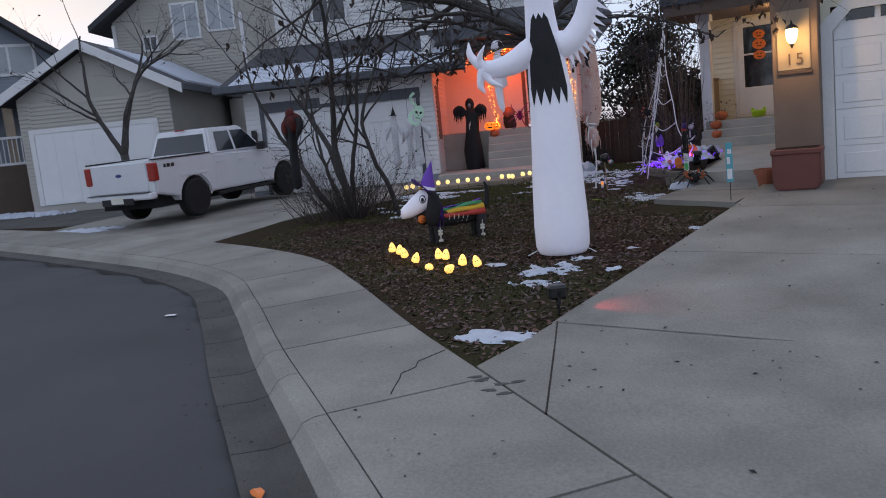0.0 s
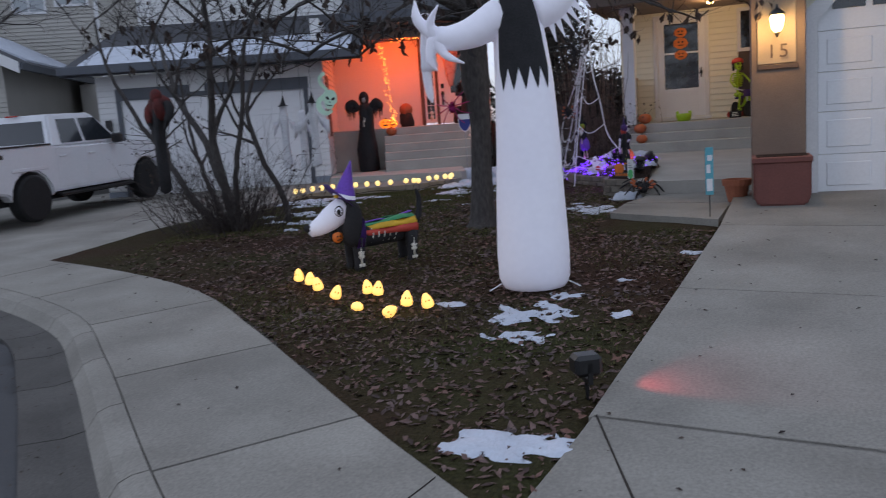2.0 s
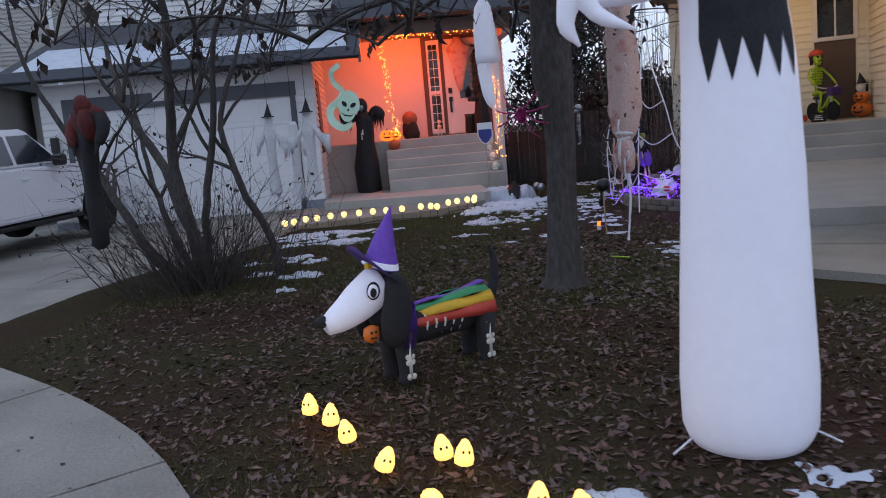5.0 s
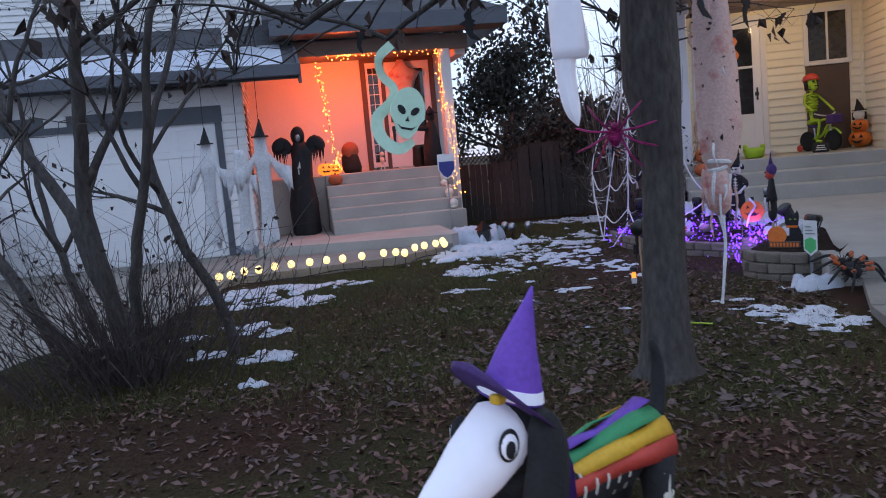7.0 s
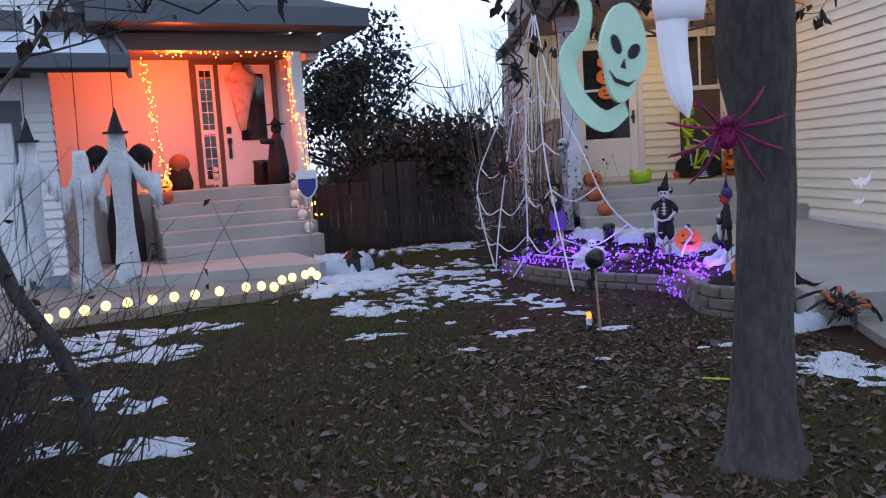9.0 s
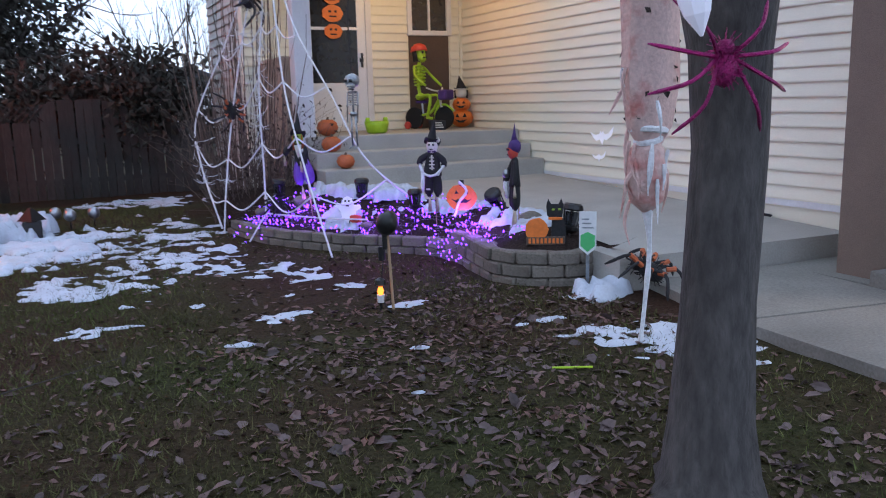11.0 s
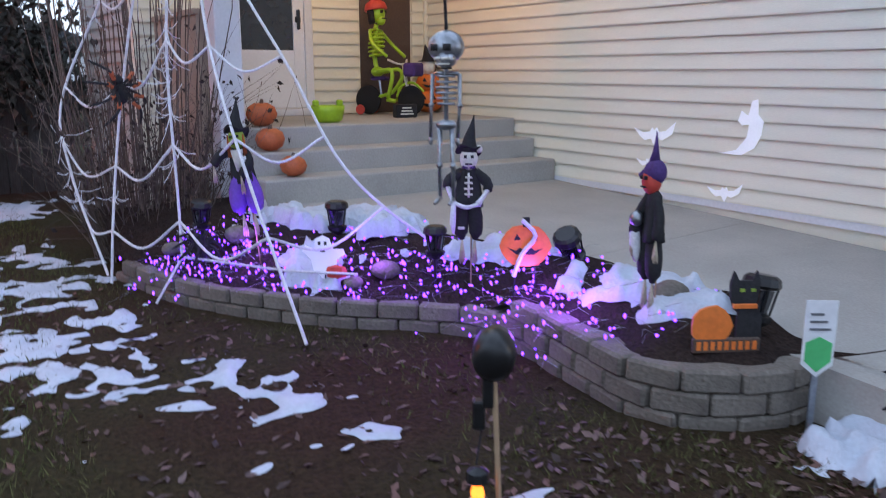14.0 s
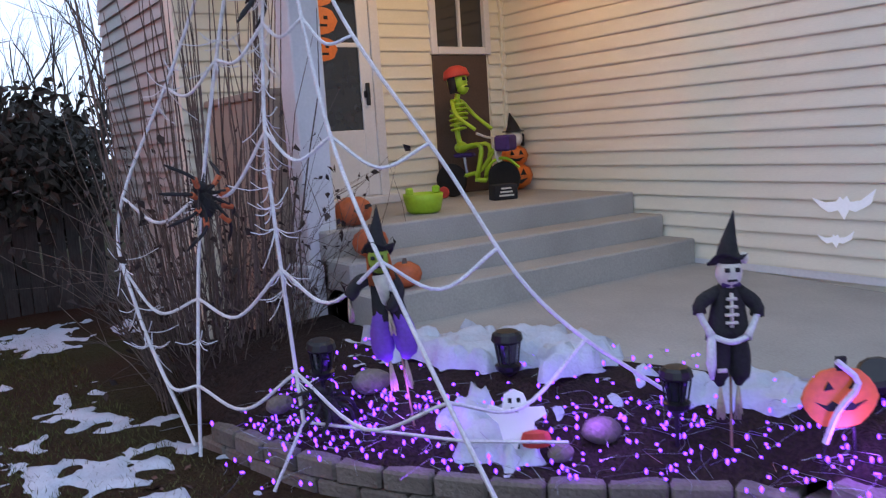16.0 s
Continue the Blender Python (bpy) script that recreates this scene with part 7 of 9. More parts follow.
    if kind_ == "hood":
        bm = ball(bmesh.new(), (0.005, 0.005, 0.715), 0.075, 14, 10, (1.05, 1.0, 0.9))
        tube([(0, 0, 0.76), (0.008, 0, 0.83), (0.0, 0.005, 0.92)], [0.04, 0.018, 0.003], 10, bm)
        tube([(-0.05, -0.02, 0.70), (-0.115, -0.045, 0.695)], [0.045, 0.008], 8, bm)
        P.append((bm, hat))
    else:
        bm = tube([(0, 0.012, 0.722), (0, 0.012, 0.732), (0, 0.012, 0.736)], [0.096, 0.102, 0.065], 20)
        for v in bm.verts:
            v.co.z += -0.35 * v.co.y + 0.016 * math.sin(3 * math.atan2(v.co.y, v.co.x) + seed) * min(1, math.hypot(v.co.x, v.co.y) / 0.1)
        tube(spline([(0, 0, 0.718), (0.004, 0, 0.79), (0.020, 0.01, 0.86), (0.036, 0.012, 0.945)], 3), [0.068, 0.060, 0.054, 0.047, 0.040, 0.033, 0.026, 0.017, 0.010, 0.003], 14, bm)
        P.append((bm, hat))
    return figure("scarecrow_doll", P, pose(*place, 0, lean, turn) @ Matrix.Diagonal((slim, slim, 0.86, 1)), label, "scarecrow", "scarecrow dolls")


scarecrow((-4.27, 16.60, 0.665), -38, "black", "black", "purple", "small witch scarecrow with orange hair and purple trousers", "witch", seed=1, lean=-6)
scarecrow((-3.41, 15.55, 0.585), -36, "black", "black", "black", "small skeleton scarecrow in black with a pointed hat", "bones", seed=2)
scarecrow((-3.27, 14.36, 0.585), -108, "purple_dark", "black", "black", "small scarecrow in a purple hood and black coat", "hood", seed=3, slim=0.66)


# ---- lanterns, signs and small decorations in the bed ----
def solar_lantern(place, tilt=(0, 0, 0), scale=1.0, group="garden lanterns", label="black plastic solar lantern on a stake in the bed"):
    t = thing("solar_lantern", pose(*place, *tilt) @ Matrix.Diagonal((scale, scale, scale, 1)), label, "lantern", group)
    part("stake", tube([(0, 0, -0.30), (0, 0, -0.02)], [0.006, 0.012], 6), "black_gloss", t)
    part("base", lathe([(0.025, -0.03), (0.05, -0.01), (0.055, 0.01), (0.03, 0.02)], 10, m=Matrix()), "black_gloss", t)
    part("glass", lathe([(0.035, 0.02), (0.048, 0.10)], 10), "glass", t)
    for k in range(6):
        a = 6.283 * k / 6
        part("rib", tube([(0.042 * math.cos(a), 0.042 * math.sin(a), 0.015), (0.056 * math.cos(a), 0.056 * math.sin(a), 0.11)], 0.005, 4), "black_gloss", t)
    part("cap", lathe([(0.058, 0.105), (0.066, 0.115), (0.06, 0.14), (0.045, 0.15)], 12), "black_gloss", t)
    return t


solar_lantern((-3.74, 16.52, 0.66), scale=1.15)
solar_lantern((-2.92, 15.22, 0.62), (0, -38, 20), 1.25)
solar_lantern((-4.42, 17.1, 0.66), (5, 0, 0), 1.1)
solar_lantern((-3.52, 15.72, 0.62), (0, 0, 0), 1.05)
solar_lantern((-3.02, 13.98, 0.60), (0, 10, 0), 1.25)

# pumpkin sign on wire legs
t = thing("pumpkin_sign", pose(-3.33, 15.15, 0.50, 0, 0, -36), "orange metal pumpkin sign with a black grin", "decoration")
part("disc", lathe([(0.10, -0.008), (0.132, -0.006), (0.132, 0.006), (0.10, 0.008)], 18, m=pose(0, 0, 0.24, 90, 0, 0) @ Matrix.Diagonal((1, 0.85, 1, 1)), lobes=6, lobe=0.03), "orange", t)
part("grin", prism([(-0.09, 0.23), (-0.045, 0.195), (0.045, 0.195), (0.09, 0.23), (0.05, 0.215), (0.03, 0.232), (0, 0.212), (-0.03, 0.232), (-0.05, 0.215)], -0.012, -0.0085, "y"), "black", t)
for s in (-1, 1):
    part("eye", prism([(s * 0.06, 0.27), (s * 0.025, 0.275), (s * 0.045, 0.305)], -0.012, -0.0085, "y"), "black", t)
    part("leg", tube([(s * 0.05, 0, 0.13), (s * 0.06, 0.0, -0.04)], 0.005, 5), "black_gloss", t)
part("stem", boxes((-0.015, -0.008, 0.34, 0.02, 0.008, 0.39)), "black", t)
part("gauze", tube(spline([(-0.02, -0.02, 0.38), (0.05, -0.03, 0.30), (-0.02, -0.03, 0.2), (-0.06, -0.02, 0.08)], 3), 0.012, 5), "cloth_white", t)

# ghost cut-out with a red pumpkin
t = thing("ghost_cutout", pose(-4.02, 16.12, 0.44, 0, 0, -36), "flat white ghost cut-out holding a red pumpkin", "decoration")
part("ghost", prism([(-0.05, 0.0), (-0.02, -0.03), (0.0, 0.04), (0.06, 0.06), (0.07, 0.13), (0.12, 0.16), (0.11, 0.19), (0.05, 0.19), (0.03, 0.25), (-0.01, 0.27), (-0.05, 0.25), (-0.06, 0.19), (-0.11, 0.21), (-0.13, 0.18), (-0.08, 0.13)], -0.006, 0.006, "y"), "fabric_white", t)
part("face", boxes((-0.035, -0.009, 0.215, -0.02, -0.0065, 0.235), (0.0, -0.009, 0.215, 0.015, -0.0065, 0.235), (-0.025, -0.009, 0.175, 0.005, -0.0065, 0.195)), "black", t)
part("pumpkin", lathe([(0.01, -0.04), (0.05, -0.03), (0.06, 0.0), (0.05, 0.03), (0.01, 0.04)], 14, m=pose(0.07, -0.02, 0.06) @ Matrix.Diagonal((1, 0.4, 1, 1)), lobes=6, lobe=0.05), "red", t)
part("stake", tube([(0, 0.01, -0.12), (0, 0.01, 0.05)], 0.004, 4), "black_gloss", t)

# black cat sign with a pumpkin
t = thing("cat_sign", pose(-3.24, 13.95, 0.50, 0, 0, -30), "painted black cat and pumpkin garden sign", "sign")
part("cat", prism([(0.03, 0.0), (0.14, 0.0), (0.135, 0.15), (0.11, 0.20), (0.12, 0.29), (0.105, 0.34), (0.085, 0.30), (0.03, 0.30), (0.01, 0.34), (-0.005, 0.29), (0.0, 0.22), (0.035, 0.18)], -0.008, 0.008, "y"), "black", t)
part("pumpkin", lathe([(0.03, -0.01), (0.085, -0.008), (0.085, 0.008), (0.03, 0.01)], 14, m=pose(-0.075, -0.012, 0.115, 90, 0, 0), lobes=5, lobe=0.04), "orange", t)
part("plank", boxes((-0.15, -0.022, 0.0, 0.13, 0.0, 0.062), bevel=0.004), "trim_brown", t)
for k in range(9):
    part("letter_bar", boxes((-0.135 + 0.029 * k, -0.0255, 0.014, -0.118 + 0.029 * k, -0.0225, 0.05)), "orange", t)
for x in (0.035, 0.08):
    part("eye", boxes((x, -0.012, 0.255, x + 0.02, -0.0085, 0.268)), "skin_green", t)
part("scarf", boxes((0.01, -0.018, 0.185, 0.11, 0.0, 0.205), bevel=0.003), "orange", t)

# small white and green yard sign at the wall's end
t = thing("yard_sign", pose(-3.10, 13.64, 0.21, 0, 0, -38), "small white and green service sign on a grey stake", "sign")
part("stake", boxes((-0.012, 0, 0.0, 0.012, 0.012, 0.36)), "silver", t)
part("board", prism([(-0.06, 0.30), (0.0, 0.25), (0.06, 0.30), (0.06, 0.56), (-0.06, 0.56)], -0.006, -0.001, "y"), "trim_white", t)
part("green_field", prism([(-0.05, 0.315), (0.0, 0.27), (0.05, 0.315), (0.05, 0.39), (0.0, 0.415), (-0.05, 0.39)], -0.009, -0.0065, "y"), "sign_green", t)
for k in range(3):
    part("print_bar", boxes((-0.04, -0.009, 0.44 + 0.03 * k, 0.04 - 0.015 * k, -0.0065, 0.45 + 0.03 * k)), "silver", t)

# projector on its stake, with a lantern and cable at its foot
t = thing("projector_light", pose(-4.545, 13.81, 0.20, 0, 0, -40) @ Matrix.Diagonal((0.85, 0.85, 0.95, 1)), "black garden projector on a wooden stake in the lawn", "projector")
part("stake", tube([(0.03, 0.0, 0.0), (0.0, 0.0, 0.58)], 0.011, 6), "wood", t)
part("head", lathe([(0.05, -0.07), (0.075, -0.05), (0.08, 0.02), (0.075, 0.07), (0.06, 0.075)], 14, m=pose(0, 0.0, 0.62, -82, 0, 0)), "black_gloss", t, smooth=True)
part("lens", lathe([(0.055, 0.0), (0.05, 0.008)], 12, m=pose(0, 0.08, 0.63, -82, 0, 0)), "glass", t)
part("bracket", boxes((-0.04, -0.02, 0.44, 0.0, 0.02, 0.60), (-0.075, -0.015, 0.36, -0.03, 0.03, 0.46), bevel=0.006), "black_gloss", t)
part("cable", tube(spline([(-0.03, 0, 0.44), (-0.06, 0.0, 0.15), (0.05, -0.1, 0.02), (0.28, -0.12, 0.02), (0.42, 0.0, 0.02)], 6), 0.004, 5), "black", t)
t = thing("flame_lantern", pose(-4.61, 13.80, 0.20) @ Matrix.Diagonal((0.75, 0.75, 0.75, 1)), "small black flame-effect lantern at the foot of a stake", "lantern")
part("post", tube([(0, 0, -0.05), (0, 0, 0.10)], 0.012, 6), "black_gloss", t)
part("cap", lathe([(0.03, 0.25), (0.05, 0.26), (0.045, 0.30), (0.01, 0.32)], 10), "black_gloss", t)
part("flame", lathe([(0.022, 0.17), (0.03, 0.20), (0.022, 0.235)], 8), "glow_flame", t, "glowing amber flame panel")
part("cage", lathe([(0.03, 0.10), (0.037, 0.17)], 8), "trim_white", t)

# spotlight stake by the driveway
t = thing("spotlight", pose(-2.34, 5.75, 0.02, 0, 0, -60), "black garden spotlight on a spike beside the driveway", "spotlight")
part("spike", tube([(0, 0, -0.04), (0, 0, 0.10)], [0.006, 0.014], 6), "black_gloss", t)
part("yoke", boxes((-0.055, -0.012, 0.09, 0.055, 0.012, 0.11), (-0.06, -0.012, 0.09, -0.05, 0.012, 0.2), (0.05, -0.012, 0.09, 0.06, 0.012, 0.2)), "black_gloss", t)
part("housing", boxes((-0.06, -0.075, 0.13, 0.06, 0.07, 0.24), bevel=0.02), "black_gloss", t)

# bats and ghosts of projected light, put on the siding as thin faintly glowing plates
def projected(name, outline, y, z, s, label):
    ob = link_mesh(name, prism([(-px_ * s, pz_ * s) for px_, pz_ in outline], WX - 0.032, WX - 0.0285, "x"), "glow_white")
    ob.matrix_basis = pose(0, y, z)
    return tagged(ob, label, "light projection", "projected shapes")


BAT = [(-1.0, 0.25), (-0.55, 0.10), (-0.20, 0.15), (-0.1, 0.3), (0.0, 0.2), (0.12, 0.32), (0.22, 0.15), (0.55, 0.2), (1.0, 0.55), (0.85, 0.1), (0.6, -0.05), (0.4, -0.15), (0.2, -0.1), (0.05, -0.4), (-0.15, -0.12), (-0.45, -0.2), (-0.7, -0.05)]
GHOSTLET = [(-0.9, -0.75), (-0.3, -0.6), (0.05, -0.2), (0.1, 0.2), (-0.15, 0.15), (-0.3, 0.3), (-0.2, 0.6), (0.05, 0.45), (0.15, 0.9), (0.35, 0.95), (0.4, 0.5), (0.6, 0.3), (0.55, -0.1), (0.35, -0.5), (-0.1, -0.75)]
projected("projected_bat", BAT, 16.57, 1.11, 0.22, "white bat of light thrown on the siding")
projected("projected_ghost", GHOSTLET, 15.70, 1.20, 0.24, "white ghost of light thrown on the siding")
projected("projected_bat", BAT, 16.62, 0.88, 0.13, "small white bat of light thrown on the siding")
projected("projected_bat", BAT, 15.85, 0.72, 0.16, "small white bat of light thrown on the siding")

# outdoor socket with a plugged-in timer
t = thing("wall_socket", pose(WX - 0.02, 14.42, 1.0), "cream outdoor socket with a blue plugged-in timer", "socket")
part("cover", boxes((-0.06, -0.05, -0.02, -0.001, 0.05, 0.10), bevel=0.01), "siding_cream", t)
part("timer", boxes((-0.05, -0.03, -0.22, -0.005, 0.03, -0.12), bevel=0.012), "sign_blue", t)
part("cable", tube(spline([(-0.03, 0, -0.02), (-0.03, 0.0, -0.12)], 3), 0.007, 5), "black", t)
part("cable", tube(spline([(-0.03, -0.012, -0.22), (-0.045, 0.0, -0.36), (-0.05, -0.16, -0.47), (-0.05, -0.36, -0.49)], 5), 0.007, 5), "black", t)
part("cable", tube(spline([(-0.03, 0, -0.22), (-0.05, 0.03, -0.38), (-0.06, -0.1, -0.48), (-0.05, -0.35, -0.50)], 5), 0.007, 5), "black", t)

# ---- candy-corn path lights on the lawn ----
def candy_light(place, tilt, m_=None):
    t = thing("stake_light", pose(*place, *tilt), "lit yellow ghost-shaped stake light on the lawn", "garden light", "ghost-shaped stake lights")
    part("stake", tube([(0, 0, -0.05), (0, 0, 0.045)], 0.005, 5), "black_gloss", t)
    part("bulb", lathe([(0.022, 0.04), (0.042, 0.05), (0.045, 0.075), (0.035, 0.115), (0.016, 0.15), (0.005, 0.157)], 12), "glow_yellow", t, smooth=True)
    for s_ in (-1, 1):
        part("eye", ball(bmesh.new(), (s_ * 0.013, -0.034, 0.105), 0.006, 8, 6, (1, 0.6, 1.4)), "black", t)
    return t


CANDY = [(-5.36, 8.07), (-5.18, 7.94), (-5.0, 7.79), (-4.72, 7.50), (-4.46, 7.35), (-4.45, 7.62), (-4.35, 7.55), (-4.08, 7.06), (-3.94, 7.18), (-3.755, 7.20)]
TILTS = [(0, 0), (-8, 5), (6, -8), (10, 20), (70, 60), (5, -6), (-6, 10), (40, 50), (0, 6), (8, -14)]
c0 = candy_light((CANDY[0][0], CANDY[0][1], surface(*CANDY[0])), (0, 0, 0))
for (x, y), (a, b) in list(zip(CANDY, TILTS))[1:]:
    copy_thing(c0, pose(x, y, surface(x, y) + 0.004, a, b, 30))
lamp("candy_glow", "POINT", (-5.1, 7.9, 0.32), 0.7, (1.0, 0.55, 0.15), 0.12)
lamp("candy_glow", "POINT", (-4.2, 7.25, 0.30), 0.8, (1.0, 0.55, 0.15), 0.12)

# ---- skull path lights of the farther house ----
SKULLS = [(-2.85, 17.54), (-2.71, 17.51), (-2.58, 17.78), (-2.37, 17.76), (-2.17, 17.90), (-1.94, 17.96), (-1.73, 17.96), (-1.50, 18.0), (-1.30, 18.02), (-1.06, 17.99), (-0.78, 18.09), (-0.64, 18.02), (-0.52, 17.82), (-0.30, 18.30), (-0.12, 18.44), (0.03, 18.54), (0.19, 18.78), (0.13, 18.42)]
SKULLS = [(p.x, p.y) for p in (uv(u, v_) for u, v_ in SKULLS)]
sk = thing("path_light", pose(*SKULLS[0], 0.215), "lit pale yellow skull path light on a thin stake", "garden light", "skull path lights")
part("stake", tube([(0, 0, 0), (0.02, 0, 0.14)], 0.005, 4), "black_gloss", sk)
part("bulb", ball(bmesh.new(), (0.02, 0, 0.19), 0.047, 12, 9, (1, 1, 1.1)), "glow_skull", sk, smooth=True)
for k, (x, y) in enumerate(SKULLS[1:]):
    copy_thing(sk, pose(x, y, 0.225, 0, 6 * math.sin(k * 2.1), 40 * k))
tagged(link_mesh("light_cable", tube(spline([(x, y - 0.03, 0.25 + 0.02 * math.sin(k)) for k, (x, y) in enumerate(SKULLS)], 3), 0.006, 4), "black"), "black cable linking the path lights", "cable")


# ---- reaper, gauze ghosts and other figures at the farther house ----
P = [(lathe([(0.24, 0.0), (0.27, 0.03), (0.22, 0.5), (0.17, 0.95), (0.19, 1.25), (0.20, 1.42), (0.10, 1.56)], 18, wobble=0.5, seed=3), "black"),
     (ball(bmesh.new(), (0, 0.0, 1.66), 0.135, 12, 10, (0.95, 1.0, 1.2)), "black"),
     (ball(bmesh.new(), (0, -0.10, 1.63), 0.062, 10, 8, (0.9, 0.7, 1.2)), "silver")]
bm = bmesh.new()
for s in (-1, 1):
    tube(spline([(s * 0.15, 0, 1.42), (s * 0.30, -0.06, 1.56), (s * 0.44, -0.12, 1.42)], 4), [0.08, 0.09, 0.10, 0.10, 0.10, 0.10, 0.11, 0.10, 0.05], 8, bm)
    for k in range(9):
        x = s * (0.22 + 0.028 * k)
        prism([(x - 0.02, 1.45), (x + 0.02, 1.45), (x + 0.012 * math.sin(k * 3), 1.45 - 0.16 - 0.14 * abs(math.sin(k * 2.3)))], -0.10, -0.085, "y", bm)
P.append((bm, "black"))
P.append((boxes((-0.06, -0.21, 1.12, 0.0, -0.17, 1.26), (-0.05, -0.20, 1.02, -0.03, -0.17, 1.12)), "bone"))
figure("reaper_figure", P, pose(-10.05, 19.60, 0.455, 0, 0, 20) @ Matrix.Diagonal((0.95, 0.9, 1.04, 1)), "hooded black reaper figure standing on the porch slab", "decoration")


def gauze_ghost(place, turn, h, seed, hat, reach):
    """A drape of gauze on a thin frame: a narrow torn body, two trailing sleeves, a hat."""
    rng = random.Random(seed)
    t = thing("gauze_ghost", pose(*place, 0, 0, turn), "white gauze ghost in a pointed black hat hung in the bush" if hat else "white gauze ghost hung among the bush stems", "decoration", "gauze ghosts")
    bm = bmesh.new()
    n, rows = 22, 16
    g = []
    for j in range(rows + 1):
        f = j / rows
        w = float(np.interp(f, [0, 0.35, 0.62, 0.78, 0.83, 0.91, 1.0], [0.075, 0.055, 0.06, 0.085, 0.045, 0.062, 0.035]))
        ring = []
        for k in range(n):
            a = 2 * math.pi * k / n
            r = w * (1 + 0.35 * noise.noise((math.cos(a) * 2.4 + seed, math.sin(a) * 2.4, f * 1.5)) * (1.2 - f))
            z = h * 0.92 * f - (0.16 * abs(noise.noise((k * 0.9, seed, 0))) if j == 0 else 0)
            ring.append(bm.verts.new((r * math.cos(a), r * 0.55 * math.sin(a), z)))
        g.append(ring)
    for a, b in zip(g, g[1:]):
        for k in range(n):
            bm.faces.new((a[k], a[(k + 1) % n], b[(k + 1) % n], b[k]))
    bm.faces.new(g[-1])
    part("body", bm, "cloth_white", t, smooth=True)
    for s_ in (-1, 1):
        end = Vector((s_ * reach[0], -0.06, h * reach[1]))
        path = spline([(s_ * 0.06, 0, h * 0.74), Vector((s_ * 0.06, 0, h * 0.74)).lerp(end, 0.5) - Vector((0, 0, 0.04)), end], 5)
        bm = bmesh.new()
        prev = None
        for k, p in enumerate(path):
            f = k / (len(path) - 1)
            drop = (0.07 + 0.14 * f) * (1 + 0.6 * noise.noise((k * 1.3, seed, s_)))
            ring = [bm.verts.new(p + Vector((0, y, z))) for y, z in ((-0.016, 0.015), (0.016, 0.015), (0.01, -drop), (-0.01, -drop))]
            if prev:
                for q in range(4):
                    bm.faces.new((prev[q], prev[(q + 1) % 4], ring[(q + 1) % 4], ring[q]))
            else:
                bm.faces.new(ring[::-1])
            prev = ring
        bm.faces.new(prev)
        part("sleeve", bm, "cloth_white", t, smooth=True)
    if hat:
        part("hat", cone_hat(bmesh.new(), (0, 0, h * 0.88), 0.082, 0.052, 0.16, (0.01, 0)), "black", t, "black pointed hat")
    part("cord", tube([(0, 0, h * 0.92), (0.02, 0, h + 0.9)], 0.003, 4), "black", t)
    return t


gauze_ghost((-7.86, 13.11, 0.98), 25, 1.08, 3, True, (0.25, 0.60))
gauze_ghost((-8.22, 13.40, 0.92), 25, 1.0, 5, False, (0.14, 0.66))
gauze_ghost((-8.61, 13.50, 0.98), 25, 1.08, 8, True, (0.18, 0.62))


def pumpkin(bm, c, r, squash=0.8, m=None):
    pr = [(0.02, -squash), (0.45, -0.92 * squash), (0.85, -0.55 * squash), (1.0, 0), (0.85, 0.55 * squash), (0.45, 0.88 * squash), (0.08, 0.80 * squash)]
    return lathe([(q * r, z * r) for q, z in pr], 24, bm, (m or Matrix()) @ Matrix.Translation(c), lobes=10, lobe=0.045)


def pumpkin_thing(place, r, mat, label, face=True, turn=0, group="pumpkins"):
    t = thing("pumpkin", pose(*place, 0, 0, turn), label, "pumpkin", group)
    b = part("shell", pumpkin(bmesh.new(), (0, 0, r * 0.8), r), mat, t, smooth=True)
    part("stem", tube([(0, 0, r * 1.42), (0.01, 0, r * 1.75)], [0.02, 0.012], 6), "trim_brown", t)
    if face:
        y = -r * 1.03
        for s in (-1, 1):
            part("eye", prism([(s * 0.5 * r, r * 0.95), (s * 0.18 * r, r * 0.95), (s * 0.34 * r, r * 1.25)], y * 0.90 - 0.012, y * 0.90 + 0.01, "y"), "black", t)
        part("grin", prism([(-0.55 * r, r * 0.7), (-0.3 * r, r * 0.42), (0.3 * r, r * 0.42), (0.55 * r, r * 0.7), (0.3 * r, r * 0.6), (0.1 * r, r * 0.68), (-0.1 * r, r * 0.58), (-0.3 * r, r * 0.66)], y - 0.004, y + 0.02, "y"), "black", t)
    return t


def on2(u, v, z):
    p = uv(u, v, z)
    return (p.x, p.y, p.z)


# farther porch: lit pumpkins, wreath of leaves, black figures, string lights
pumpkin_thing(on2(-0.98, 22.50, 1.45), 0.13, "glow_jack", "lit orange plastic jack-o-lantern on the porch", True, 23, "lit porch pumpkins")
pumpkin_thing(on2(-1.02, 22.18, 1.26), 0.13, "pumpkin", "orange pumpkin on the grey porch step", False, 0, "porch step pumpkins")
pumpkin_thing(on2(-1.15, 22.55, 1.44), 0.15, "glow_jack", "lit orange plastic jack-o-lantern on the porch", True, 23, "lit porch pumpkins")
P = [(ball(bmesh.new(), (0, 0, 0.42), 0.17, 12, 9), "terracotta"), (lathe([(0.16, 0), (0.2, 0.1), (0.16, 0.3), (0.08, 0.42)], 12, wobble=0.6, seed=2), "black")]
figure("crouching_figure", P, pose(*on2(-0.62, 23.2, 1.45)), "dark crouching goblin figure with an orange head", "decoration")
figure("porch_urn", [(lathe([(0.12, 0), (0.15, 0.05), (0.13, 0.35), (0.15, 0.42)], 12), "black_gloss")], pose(*on2(0.72, 23.2, 1.45)), "dark metal pail standing on the porch", "pail")
